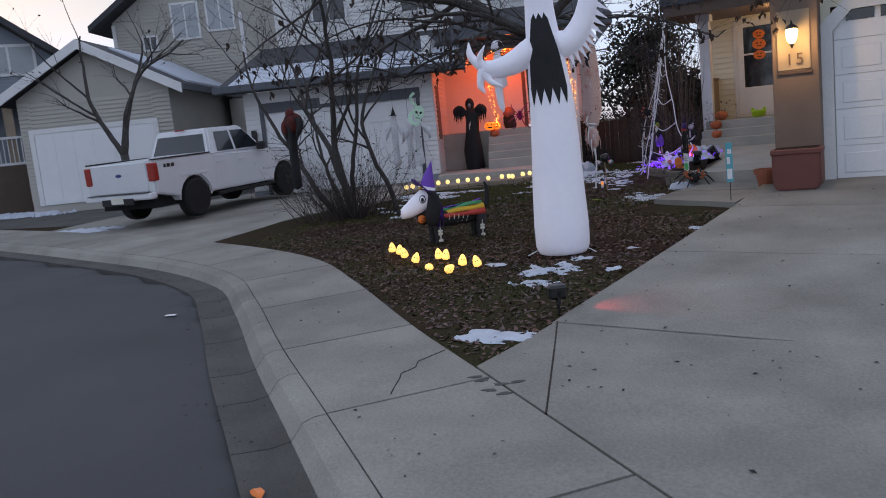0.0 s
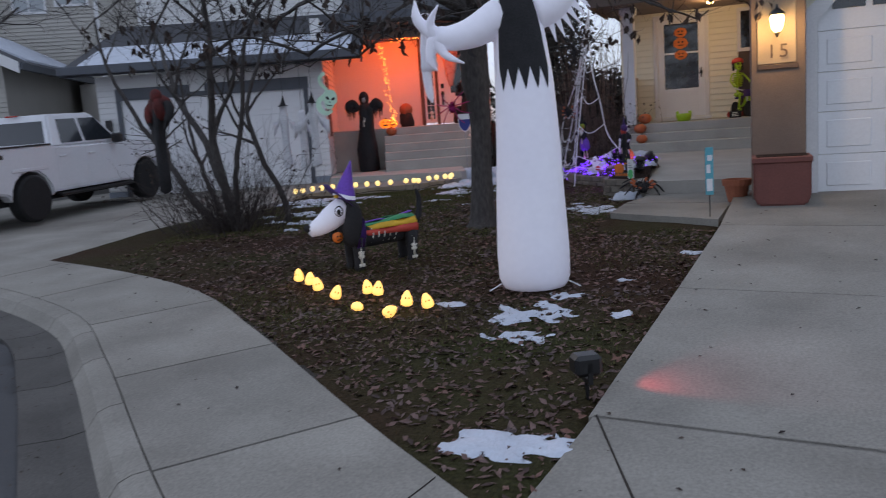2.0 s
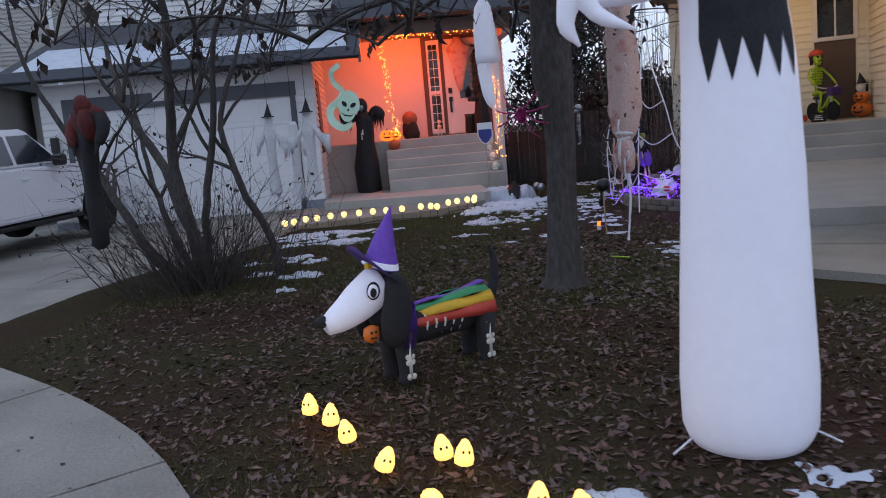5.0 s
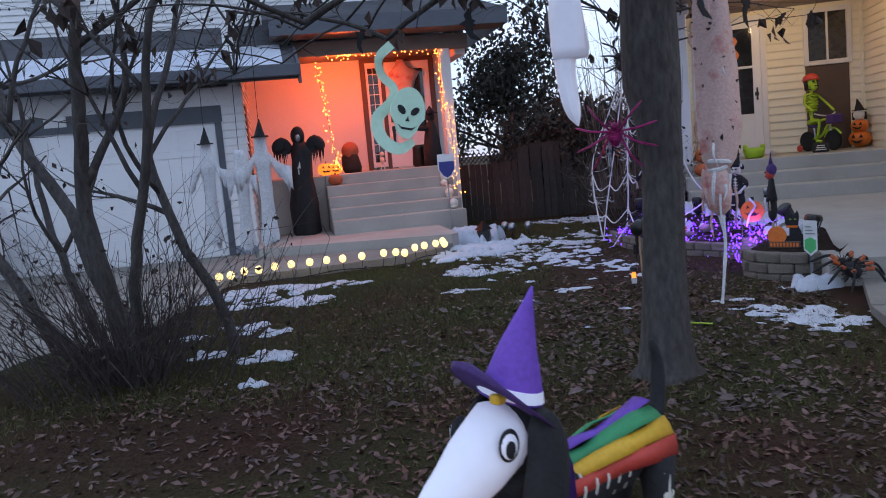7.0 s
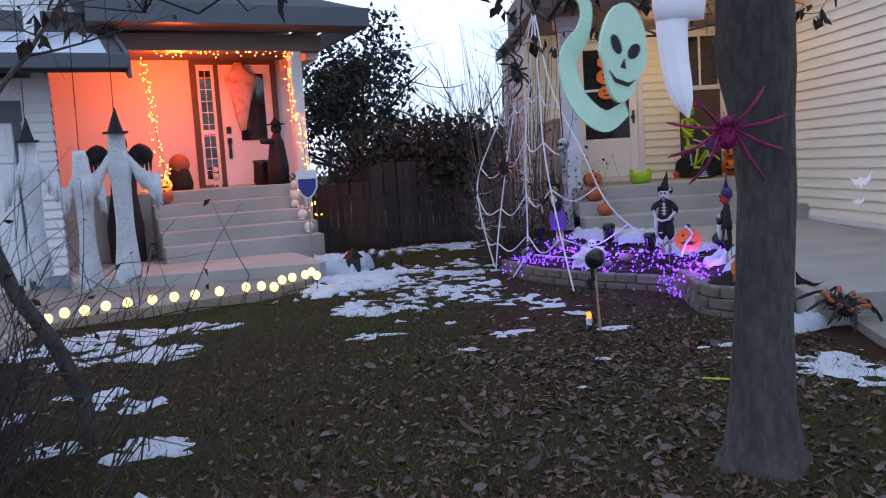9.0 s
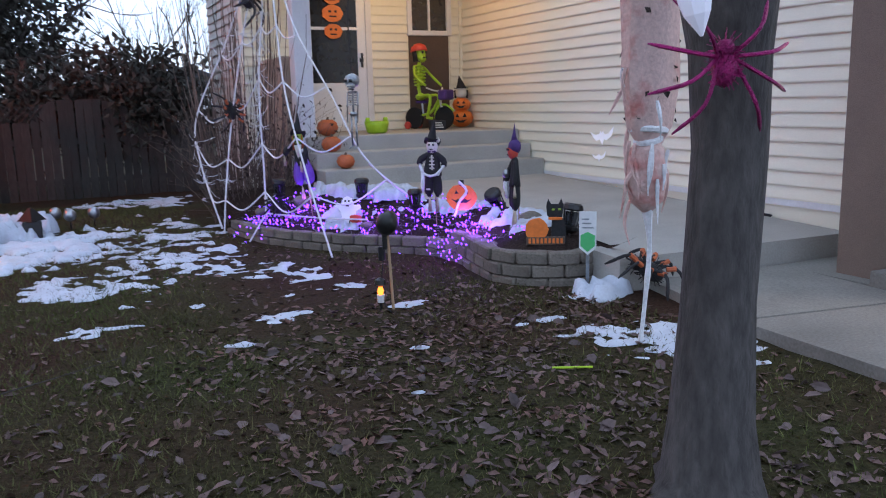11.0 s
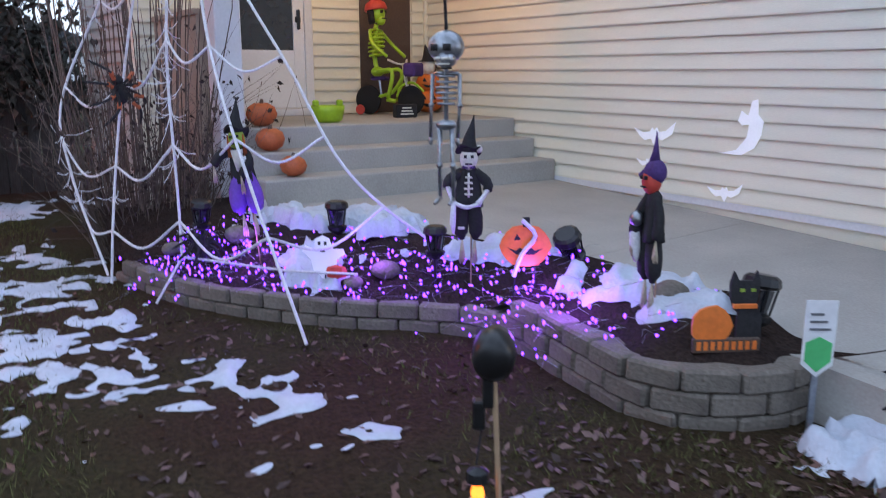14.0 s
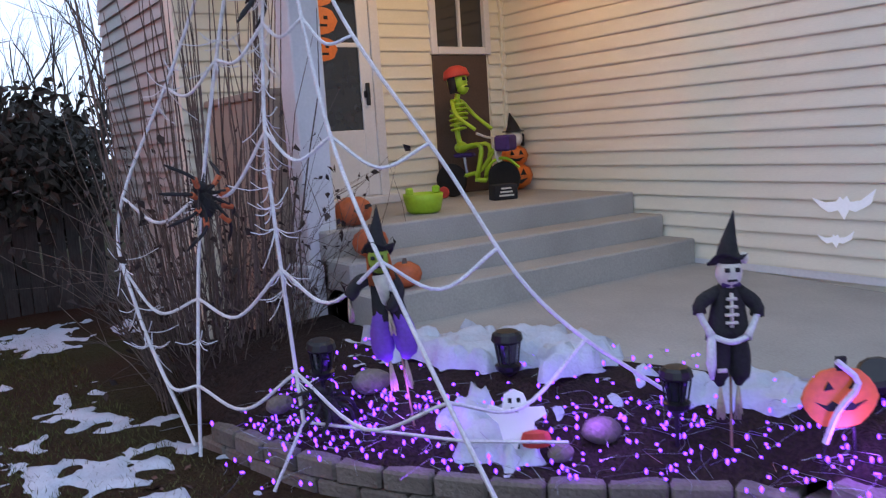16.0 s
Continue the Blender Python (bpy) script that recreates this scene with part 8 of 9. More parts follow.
P = [(lathe([(0.16, 0.0), (0.17, 0.3), (0.12, 0.7), (0.05, 0.86)], 14, wobble=0.5, seed=9), "black"), (ball(bmesh.new(), (0, 0, 0.92), 0.09, 10, 8), "black"), (cone_hat(bmesh.new(), (0, 0, 0.99), 0.16, 0.10, 0.14), "black"), (tube([(0, 0, 0.7), (-0.28, -0.08, 0.72)], 0.05, 8), "black")]
figure("dark_scarecrow", P, pose(*on2(0.92, 22.8, 1.45), 0, 0, 23), "black scarecrow figure beside the porch column", "decoration")
P = [(tube([(0, 0, 0.1), (0, 0, 0.25)], 0.02, 5), "bone"), (ball(bmesh.new(), (0, 0, 0.31), 0.05, 8, 6), "bone"), (boxes((-0.04, -0.02, 0.14, 0.04, 0.02, 0.24)), "bone"), (tube([(-0.03, 0, 0.1), (-0.04, 0, 0)], 0.012, 4), "bone"), (tube([(0.03, 0, 0.1), (0.04, 0, 0)], 0.012, 4), "bone")]
figure("small_skeleton", P, pose(*on2(0.05, 23.75, 1.45)), "small white toy skeleton beside the sidelight", "decoration")
P = [(ball(bmesh.new(), (0, 0, 0.06), 0.07, 8, 6), "bone"), (tube([(0, -0.05, 0.02), (0, -0.2, 0.03), (0, -0.22, -0.2)], 0.016, 5), "bone"), (tube([(0.06, -0.05, 0.02), (0.06, -0.2, 0.03), (0.06, -0.22, -0.2)], 0.016, 5), "bone"), (boxes((-0.05, -0.02, 0.1, 0.09, 0.05, 0.28)), "bone"), (ball(bmesh.new(), (0.02, 0, 0.36), 0.075, 8, 6), "bone")]
figure("sitting_skeleton", P, pose(*on2(0.90, 21.92, 1.07), 0, 0, 23), "white toy skeleton sitting on the porch steps", "decoration")
for v_, z in ((21.62, 0.88), (21.30, 0.70)):
    figure("toy_skull", [(ball(bmesh.new(), (0, 0, 0.08), 0.085, 10, 8, (0.9, 1, 1)), "bone"), (boxes((-0.045, -0.085, 0.0, 0.045, -0.02, 0.04)), "bone")], pose(*on2(0.92, v_, z + 0.005)), "white toy skull on the grey steps", "decoration", "toy skulls")
# gauze hanging on the door
figure("door_gauze", [(lathe([(0.04, 0.0), (0.10, 0.3), (0.22, 0.75), (0.28, 0.92), (0.10, 1.05), (0.05, 1.18)], 14, m=Matrix.Diagonal((1.15, 0.25, 1, 1)), wobble=0.7, seed=6), "gauze_pink")], pose(*on2(0.62, 23.86, 2.42), 0, 0, 23), "pink-white gauze ghost hung on the front door", "decoration")

lights2 = thing("porch_string_lights", pose(0, 0, 0), "lit orange fairy lights round the porch opening", "string lights")
rng_o = random.Random(14)
bm, bmw = bmesh.new(), bmesh.new()


def light_run(a, b, n, jitter, drop=0.0):
    a, b = Vector(a), Vector(b)
    for k in range(n):
        f = k / n
        p = a.lerp(b, f) + Vector((rng_o.gauss(0, jitter), rng_o.gauss(0, 0.02), rng_o.gauss(0, jitter))) - Vector((0, 0, drop * abs(math.sin(f * 12))))
        bmesh.ops.create_icosphere(bm, subdivisions=1, radius=0.011, matrix=Matrix.Translation(p))
    tube([a, a.lerp(b, 0.5) - Vector((0, 0, drop * 0.5)), b], 0.005, 3, bmw)


light_run(on2(-0.98, 22.30, 3.58), on2(1.16, 22.26, 3.60), 90, 0.045, 0.05)
light_run(on2(-1.15, 22.36, 3.45), on2(-0.95, 22.45, 1.75), 60, 0.04)
light_run(on2(1.05, 22.26, 3.5), on2(1.08, 22.22, 2.4), 40, 0.03)
light_run(on2(1.18, 22.20, 2.45), on2(1.02, 21.4, 0.9), 60, 0.05)
light_run(on2(-0.98, 22.40, 1.72), on2(-0.95, 22.40, 1.52), 22, 0.05)
part("bulb_string", bm, "glow_orange", lights2, "tiny glowing orange bulbs")["kind"] = "stuff"
part("wire", bmw, "trim_brown", lights2)
# shield-shaped sign on a stake by the steps
t = thing("yard_sign", pose(*on2(0.62, 20.2, 0.22), 0, 0, 10), "white and navy shield-shaped yard sign on a stake", "sign")
part("stake", tube([(0, 0.01, 0), (0, 0.01, 1.1)], 0.01, 5), "silver", t)
part("board", prism([(-0.14, 1.42), (0.14, 1.42), (0.14, 1.18), (0.07, 1.06), (0, 1.02), (-0.07, 1.06), (-0.14, 1.18)], -0.012, 0.0, "y"), "trim_white", t)
part("navy_field", prism([(-0.12, 1.30), (0.12, 1.30), (0.12, 1.18), (0.06, 1.08), (0, 1.045), (-0.06, 1.08), (-0.12, 1.18)], -0.016, -0.0125, "y"), "sign_blue", t)
# rock-edged snow heap and small lantern house by the steps
snow(-6.95, 18.75, 0.45, 0.55, 71, cover=0.45, thick=0.20, label="rounded snow heap beside the grey steps")
t = thing("lantern_house", pose(-6.72, 18.35, 0.24), "small dark metal lantern house on the snow", "lantern")
part("body", boxes((-0.09, -0.09, 0.0, 0.09, 0.09, 0.2), bevel=0.01), "black_gloss", t)
part("roof", lathe([(0.14, 0.2), (0.02, 0.33)], 4), "black_gloss", t)
for k, (x, y) in enumerate(((-6.35, 18.9), (-6.1, 19.0), (-6.5, 19.2))):
    figure("skull_stake", [(ball(bmesh.new(), (0, 0, 0.16), 0.07, 10, 8), "silver"), (tube([(0, 0, 0), (0, 0, 0.12)], 0.01, 5), "black_gloss")], pose(x, y, 0.24), "small grey skull on a stake in the snow", "decoration", "skull stakes")

# ---- nearer porch: pumpkins, bowl, bicycle skeleton, lamp ----
pumpkin_thing((-3.42, 18.56, 1.172), 0.13, "pumpkin", "plain terracotta-orange pumpkin at the head of the steps", False, 0, "step pumpkins")
pumpkin_thing((-3.48, 18.24, 0.994), 0.12, "pumpkin", "plain terracotta-orange pumpkin on the porch step", False, 20, "step pumpkins")
pumpkin_thing((-3.42, 17.93, 0.817), 0.105, "pumpkin", "plain terracotta-orange pumpkin on the porch step", False, 40, "step pumpkins")
t = thing("treat_bowl", pose(-2.69, 18.80, 1.172), "lime green cauldron-shaped treat bowl on the landing", "bowl")
part("bowl", lathe([(0.10, 0.0), (0.13, 0.02), (0.15, 0.10), (0.155, 0.15), (0.145, 0.15), (0.135, 0.10)], 18), "green_lime", t, smooth=True)
for s in (-1, 1):
    part("ear", boxes((s * 0.12 - 0.03, -0.02, 0.14, s * 0.12 + 0.03, 0.02, 0.20), bevel=0.012), "green_lime", t)
t = thing("pumpkin_stack", pose(-0.98, 19.78, 1.172, 0, 0, -30), "two stacked orange jack-o-lanterns topped by a dog in a witch hat", "decoration")
for z, r in ((0.0, 0.165), (0.225, 0.13)):
    p_ = part("pumpkin", pumpkin(bmesh.new(), (0, 0, z + r * 0.8), r), "orange", t, smooth=True)
    for s in (-1, 1):
        part("eye", prism([(s * 0.5 * r, z + r * 0.9), (s * 0.15 * r, z + r * 0.9), (s * 0.33 * r, z + r * 1.25)], -r * 1.0, -r * 0.9, "y"), "black", p_)
    part("grin", prism([(-0.55 * r, z + r * 0.72), (-0.2 * r, z + r * 0.42), (0.2 * r, z + r * 0.42), (0.55 * r, z + r * 0.72), (0, z + r * 0.6)], -r * 1.06, -r * 0.95, "y"), "black", p_)
part("dog_head", ball(bmesh.new(), (0, -0.02, 0.50), 0.085, 12, 9, (1, 1, 1.05)), "bone", t, smooth=True)
for s in (-1, 1):
    part("ear", boxes((s * 0.085 - 0.015, -0.03, 0.42, s * 0.085 + 0.015, 0.03, 0.54), bevel=0.01), "black", t)
part("hat", cone_hat(bmesh.new(), (0, 0, 0.565), 0.11, 0.075, 0.18, (-0.03, 0)), "black", t)

# skeleton riding a small bicycle
bike = thing("toy_bicycle", pose(-1.62, 19.60, 1.172, 0, 0, -60), "small lime green child's bicycle with training wheels", "bicycle")
for x in (0.30, -0.22):
    w_ = part("wheel", lathe([(0.125, -0.02), (0.15, -0.018), (0.155, 0.0), (0.15, 0.018), (0.125, 0.02)], 20, m=pose(x, 0, 0.155, 90, 0, 0)), "rubber", bike)
    part("rim", lathe([(0.02, -0.012), (0.12, -0.008), (0.12, 0.008), (0.02, 0.012)], 14, m=pose(x, 0, 0.155, 90, 0, 0)), "blind_pale", w_)
for s in (-1, 1):
    part("training_wheel", lathe([(0.01, -0.012), (0.05, -0.012), (0.055, 0), (0.05, 0.012), (0.01, 0.012)], 12, m=pose(-0.24, s * 0.14, 0.056, 90, 0, 0)), "red", bike)
part("frame", tube(spline([(-0.22, 0, 0.155), (-0.05, 0, 0.20), (0.08, 0, 0.24), (0.22, 0, 0.42)], 3), 0.02, 7), "green_lime", bike)
part("fork", tube([(0.30, 0, 0.155), (0.24, 0, 0.36), (0.21, 0, 0.52)], 0.018, 7), "bone", bike)
part("handlebar", tube(spline([(0.14, -0.2, 0.57), (0.19, -0.08, 0.53), (0.19, 0.08, 0.53), (0.14, 0.2, 0.57)], 3), 0.012, 6), "bone", bike)
part("saddle", boxes((-0.17, -0.05, 0.36, 0.02, 0.05, 0.40), bevel=0.015), "purple_dark", bike)
part("seat_post", tube([(-0.06, 0, 0.2), (-0.08, 0, 0.37)], 0.014, 6), "silver", bike)
part("basket", boxes((0.26, -0.11, 0.40, 0.40, 0.11, 0.54), bevel=0.02), "purple_dark", bike)
part("mudguard", tube(spline([(0.13, 0, 0.20), (0.20, 0, 0.31), (0.33, 0, 0.335), (0.45, 0, 0.25)], 3), 0.014, 5), "green_lime", bike)
P = []
bm = bmesh.new()
tube(spline([(-0.09, 0, 0.46), (-0.10, 0, 0.62), (-0.05, 0, 0.86), (-0.02, 0, 0.95)], 4), 0.026, 7, bm)
for k in range(6):
    z = 0.64 + 0.042 * k
    r = 0.085 + 0.02 * math.sin(k / 5 * math.pi)
    tube([(-0.08 + 0.01 * k + r * 0.7 * math.cos(a), r * math.sin(a), z) for a in (2 * math.pi * j / 10 for j in range(11))], 0.011, 5, bm)
ball(bm, (-0.09, 0, 0.47), 0.075, 10, 7, (0.8, 1.3, 0.7))
for s in (-1, 1):
    tube(spline([(-0.04, s * 0.12, 0.88), (0.02, s * 0.20, 0.74), (0.16, s * 0.19, 0.585)], 4), 0.018, 6, bm)
    tube(spline([(-0.08, s * 0.06, 0.46), (0.14, s * 0.10, 0.44), (0.05, s * 0.10, 0.17)], 4), 0.022, 6, bm)
    tube([(-0.03, 0, 0.90), (-0.04, s * 0.12, 0.885)], 0.016, 5, bm)
    tube([(0.03, s * 0.10, 0.16), (0.13, s * 0.10, 0.13)], 0.022, 5, bm)
ball(bm, (0.0, 0, 1.06), 0.092, 12, 9, (1.05, 0.9, 1.05))
ball(bm, (0.04, 0, 0.985), 0.055, 10, 7)
P.append((bm, "green_lime"))
P.append((boxes((0.075, -0.05, 1.045, 0.095, -0.018, 1.075), (0.075, 0.018, 1.045, 0.095, 0.05, 1.075), (0.078, -0.04, 0.985, 0.10, 0.04, 0.997)), "black"))
P.append((lathe([(0.118, 1.09), (0.122, 1.10), (0.105, 1.16), (0.05, 1.195)], 14), "red"))
P.append((boxes((-0.05, -0.10, 0.95, 0.02, -0.085, 1.1), (-0.05, 0.085, 0.95, 0.02, 0.10, 1.1)), "black"))
figure("toy_skeleton", P, pose(-1.62, 19.60, 1.172, 0, 0, -60) @ pose(0.06, 0, 0, 0, -9, 0), "lime green toy skeleton in a helmet riding a bicycle", "decoration")
t = thing("treat_box", pose(-1.72, 19.05, 1.172, 0, 0, -10), "small black crate with white lettering marks on the landing", "crate")
part("crate", boxes((-0.11, -0.06, 0.0, 0.11, 0.06, 0.13), bevel=0.008), "black", t)
for k in range(3):
    part("print_bar", boxes((-0.07 + 0.01 * k, -0.064, 0.03 + 0.03 * k, 0.07 - 0.012 * k, -0.0605, 0.044 + 0.03 * k)), "bone", t)
# paper pumpkins on the storm door
t = thing("door_pumpkins", pose(-2.80, BY - 0.045, 2.28), "three orange paper pumpkins hung on the storm door", "decoration")
for z, r in ((0.72, 0.13), (0.50, 0.15), (0.26, 0.13)):
    p_ = part("pumpkin", lathe([(r * 0.3, -0.008), (r, -0.006), (r, 0.006), (r * 0.3, 0.008)], 16, m=pose(0, 0, z, 90, 0, 0) @ Matrix.Diagonal((1, 0.78, 1, 1)), lobes=7, lobe=0.04), "orange", t)
    part("face", boxes((-r * 0.4, -0.012, z + 0.01, -r * 0.15, -0.0085, z + 0.04), (r * 0.15, -0.012, z + 0.01, r * 0.4, -0.0085, z + 0.04), (-r * 0.35, -0.012, z - 0.05, r * 0.35, -0.0085, z - 0.03)), "black", p_)
t = thing("porch_ceiling_lamp", pose(-2.15, 18.7, 3.45), "round lit ceiling lamp under the porch", "lamp")
part("plate", lathe([(0.09, -0.02), (0.10, -0.001)], 16), "trim_brown", t)
part("globe", ball(bmesh.new(), (0, 0, -0.055), 0.06, 14, 9, (1, 1, 0.6)), "glow_warm", t, "glowing glass bowl", smooth=True)
# wall lantern on the pillar
t = thing("wall_lantern", pose(-1.22, 11.735, 2.22), "lit black wall lantern on the brown pillar", "lamp")
part("bracket", boxes((-0.04, -0.02, -0.02, 0.04, 0.0, 0.16), bevel=0.008), "black_gloss", t)
part("arm", tube(spline([(0, -0.01, 0.12), (0, -0.10, 0.24), (0, -0.16, 0.20)], 4), 0.009, 6), "black_gloss", t)
part("globe", lathe([(0.03, -0.07), (0.06, -0.02), (0.075, 0.08), (0.06, 0.11)], 12, m=pose(0, -0.16, 0.04)), "glow_warm", t, "glowing amber glass", smooth=True)
part("roof", lathe([(0.09, 0.11), (0.06, 0.15), (0.015, 0.18), (0.008, 0.22)], 12, m=pose(0, -0.16, 0.04)), "black_gloss", t)
part("finial", lathe([(0.006, -0.13), (0.03, -0.075)], 8, m=pose(0, -0.16, 0.04)), "black_gloss", t)
# planters
t = thing("planter", pose(-1.19, 11.48, 0.325), "dark red square planter before the brown pillar", "planter")
bm = bmesh.new()
prism([(-0.24, 0), (0.24, 0), (0.29, 0.10), (0.29, 0.50), (-0.29, 0.50), (-0.29, 0.10)], -0.24, 0.24, "y", bm)
bmesh.ops.bevel(bm, geom=list(bm.edges), offset=0.02, segments=2, affect="EDGES")
part("tub", bm, "planter_red", t)
part("rim", boxes((-0.305, -0.255, 0.46, 0.305, 0.255, 0.53), bevel=0.012), "planter_red", t)
part("soil", boxes((-0.26, -0.21, 0.525, 0.26, 0.21, 0.536)), "mulch", t)
t = thing("flower_pot", pose(-1.66, 12.05, 0.295), "empty terracotta flower pot beside the pillar", "pot")
part("pot", lathe([(0.10, 0), (0.145, 0.20), (0.165, 0.20), (0.17, 0.27), (0.15, 0.27), (0.14, 0.22)], 18), "terracotta", t, smooth=False)
# feather sign at the walkway
t = thing("flag_sign", pose(-1.92, 10.78, 0.22, 0, 0, 15), "narrow teal and white sign on a wire stake by the walkway", "sign")
part("stake", tube([(0, 0, 0), (0, 0, 0.36)], 0.006, 5), "black_gloss", t)
part("board", boxes((-0.042, -0.006, 0.30, 0.042, 0.0, 0.80), bevel=0.002), "sign_teal", t)
part("print", boxes((-0.03, -0.009, 0.34, 0.03, -0.0065, 0.47), (-0.03, -0.009, 0.53, 0.01, -0.0065, 0.62), (-0.02, -0.009, 0.66, 0.03, -0.0065, 0.72)), "trim_white", t)


# ---- things hung in the trees ----
def cord_up(place, length, name="cord"):
    return tube([place, (place[0], place[1], place[2] + length)], 0.004, 4)


# silver skeleton near the bed
P = []
bm = ball(bmesh.new(), (0, 0, 0), 0.105, 16, 12, (1.05, 0.95, 0.92))
ball(bm, (0.03, -0.06, -0.075), 0.06, 12, 8, (1, 1, 0.8))
P.append((bm, "silver"))
P.append((boxes((0.03, -0.125, -0.075, 0.08, -0.105, -0.06), (-0.02, -0.125, -0.075, 0.02, -0.105, -0.06), (-0.01, -0.122, -0.105, 0.07, -0.10, -0.095)), "bone"))
P.append((boxes((-0.05, -0.105, -0.025, -0.01, -0.08, 0.015), (0.03, -0.105, -0.025, 0.07, -0.08, 0.015), (-0.03, -0.07, -0.128, 0.05, -0.02, -0.118)), "black"))
bm = bmesh.new()
tube([(0, 0, -0.10), (0, 0, -0.46)], 0.014, 6, bm)
for k in range(6):
    z, r = -0.17 - 0.032 * k, 0.055 + 0.012 * math.sin(k / 5 * math.pi)
    tube([(r * math.cos(a), r * 0.6 * math.sin(a), z) for a in (2 * math.pi * j / 10 for j in range(11))], 0.008, 5, bm)
for s in (-1, 1):
    tube([(0, 0, -0.15), (s * 0.085, 0, -0.155)], 0.012, 5, bm)
    tube([(s * 0.088, 0, -0.155), (s * 0.095, -0.01, -0.34), (s * 0.09, -0.03, -0.53)], [0.013, 0.010, 0.012], 6, bm)
    ball(bm, (s * 0.095, -0.01, -0.34), 0.018, 8, 6)
    ball(bm, (s * 0.09, -0.03, -0.55), 0.02, 8, 6, (0.8, 0.6, 1.4))
    tube([(s * 0.04, 0, -0.47), (s * 0.045, 0, -0.70), (s * 0.045, 0.01, -0.90)], [0.017, 0.012, 0.012], 6, bm)
    ball(bm, (s * 0.045, 0, -0.70), 0.022, 8, 6)
    tube([(s * 0.045, 0.01, -0.90), (s * 0.05, -0.06, -0.93)], [0.016, 0.01], 5, bm)
ball(bm, (0, 0, -0.455), 0.06, 12, 7, (1.15, 0.7, 0.55))
P.append((bm, "silver"))
P.append((tube(spline([(0, 0, 0.09), (-0.01, 0, 0.3), (-0.03, 0.0, 0.8), (-0.02, 0.0, 1.6), (0.1, -0.4, 4.4)], 4), 0.010, 5), "black"))
SKELETON_AT = (-4.76, 13.75, 1.69)
figure("hanging_skeleton", P, pose(*SKELETON_AT, 0, 0, -60) @ Matrix.Diagonal((0.44, 0.44, 0.44, 1)), "black and silver toy skeleton hanging on a cord", "decoration")

# pale green skull cut-out with a spiral tail
t = thing("skull_spiral", pose(-5.52, 9.28, 1.785, 0, 12, 36) @ Matrix.Diagonal((0.84, 0.84, 0.84, 1)), "pale green card skull with a curled tail hung in the tree", "decoration")
sk_out = [(0.088 * math.sin(a) * (1.0 if math.cos(a) > -0.2 else 0.78), 0.122 * math.cos(a)) for a in (2 * math.pi * k / 22 for k in range(22))]
part("skull", prism(sk_out, -0.004, 0.004, "y"), "bone_green", t)
for s in (-1, 1):
    part("eye", prism([(s * 0.034 + 0.022 * math.cos(a), 0.012 + 0.019 * math.sin(a) + s * 0.010 * math.cos(a)) for a in (2 * math.pi * k / 10 for k in range(10))], -0.007, -0.0045, "y"), "black", t)
part("nose", prism([(-0.010, -0.038), (0.010, -0.038), (0, -0.014)], -0.007, -0.0045, "y"), "black", t)
part("grin", prism([(-0.05, -0.055), (-0.025, -0.078), (0.025, -0.078), (0.05, -0.055), (0.025, -0.068), (-0.025, -0.068)], -0.007, -0.0045, "y"), "black", t)
bm = bmesh.new()
tail_path = spline([(0.05, 0.012, -0.125), (-0.02, 0.02, -0.17), (-0.10, 0.04, -0.13), (-0.125, 0.06, -0.04), (-0.06, 0.08, 0.05), (-0.05, 0.09, 0.12), (-0.12, 0.08, 0.17), (-0.15, 0.05, 0.24), (-0.10, 0.04, 0.31)], 6)
ring_prev = None
for k, c in enumerate(tail_path):
    f = k / (len(tail_path) - 1)
    d = (tail_path[min(k + 1, len(tail_path) - 1)] - tail_path[max(k - 1, 0)]).normalized()
    o = Vector((-d.z, 0, d.x)) * (0.010 + 0.022 * math.sin(min(1.0, f * 1.6 + 0.15) * 2.6))
    ring = [bm.verts.new(c + o), bm.verts.new(c - o), bm.verts.new(c - o + Vector((0, 0.004, 0))), bm.verts.new(c + o + Vector((0, 0.004, 0)))]
    if ring_prev:
        for j in range(4):
            bm.faces.new((ring_prev[j], ring_prev[(j + 1) % 4], ring[(j + 1) % 4], ring[j]))
    ring_prev = ring
part("tail", bm, "bone_green", t, smooth=False)
part("cord", tube([(0, 0, 0.40), (0.1, 0.1, 1.2)], 0.004, 4), "black", t)

# white sheet ghost hanging in the tree
t = thing("hanging_ghost", pose(-4.93, 10.62, 1.70, 0, 0, -10), "torn white sheet ghost hanging from a branch", "decoration")
part("tail", tube(spline([(0.02, 0, 0.0), (-0.01, 0, 0.12), (-0.03, 0.0, 0.30), (-0.02, 0, 0.42)], 4), [0.004, 0.02, 0.035, 0.042, 0.048, 0.05, 0.052, 0.054, 0.056, 0.058, 0.06, 0.06, 0.05], 8), "fabric_white", t)
part("skirt", lathe([(0.10, 0.36), (0.105, 0.42), (0.085, 0.60), (0.06, 0.78), (0.03, 0.84)], 12, m=Matrix.Diagonal((1, 0.7, 1, 1)), wobble=0.5, seed=7), "fabric_white", t, smooth=True)
part("head", ball(bmesh.new(), (0, 0, 0.92), 0.09, 12, 9), "fabric_white", t, smooth=True)
part("cord", tube([(0, 0, 0.98), (0.1, 0.1, 1.7)], 0.004, 4), "black", t)

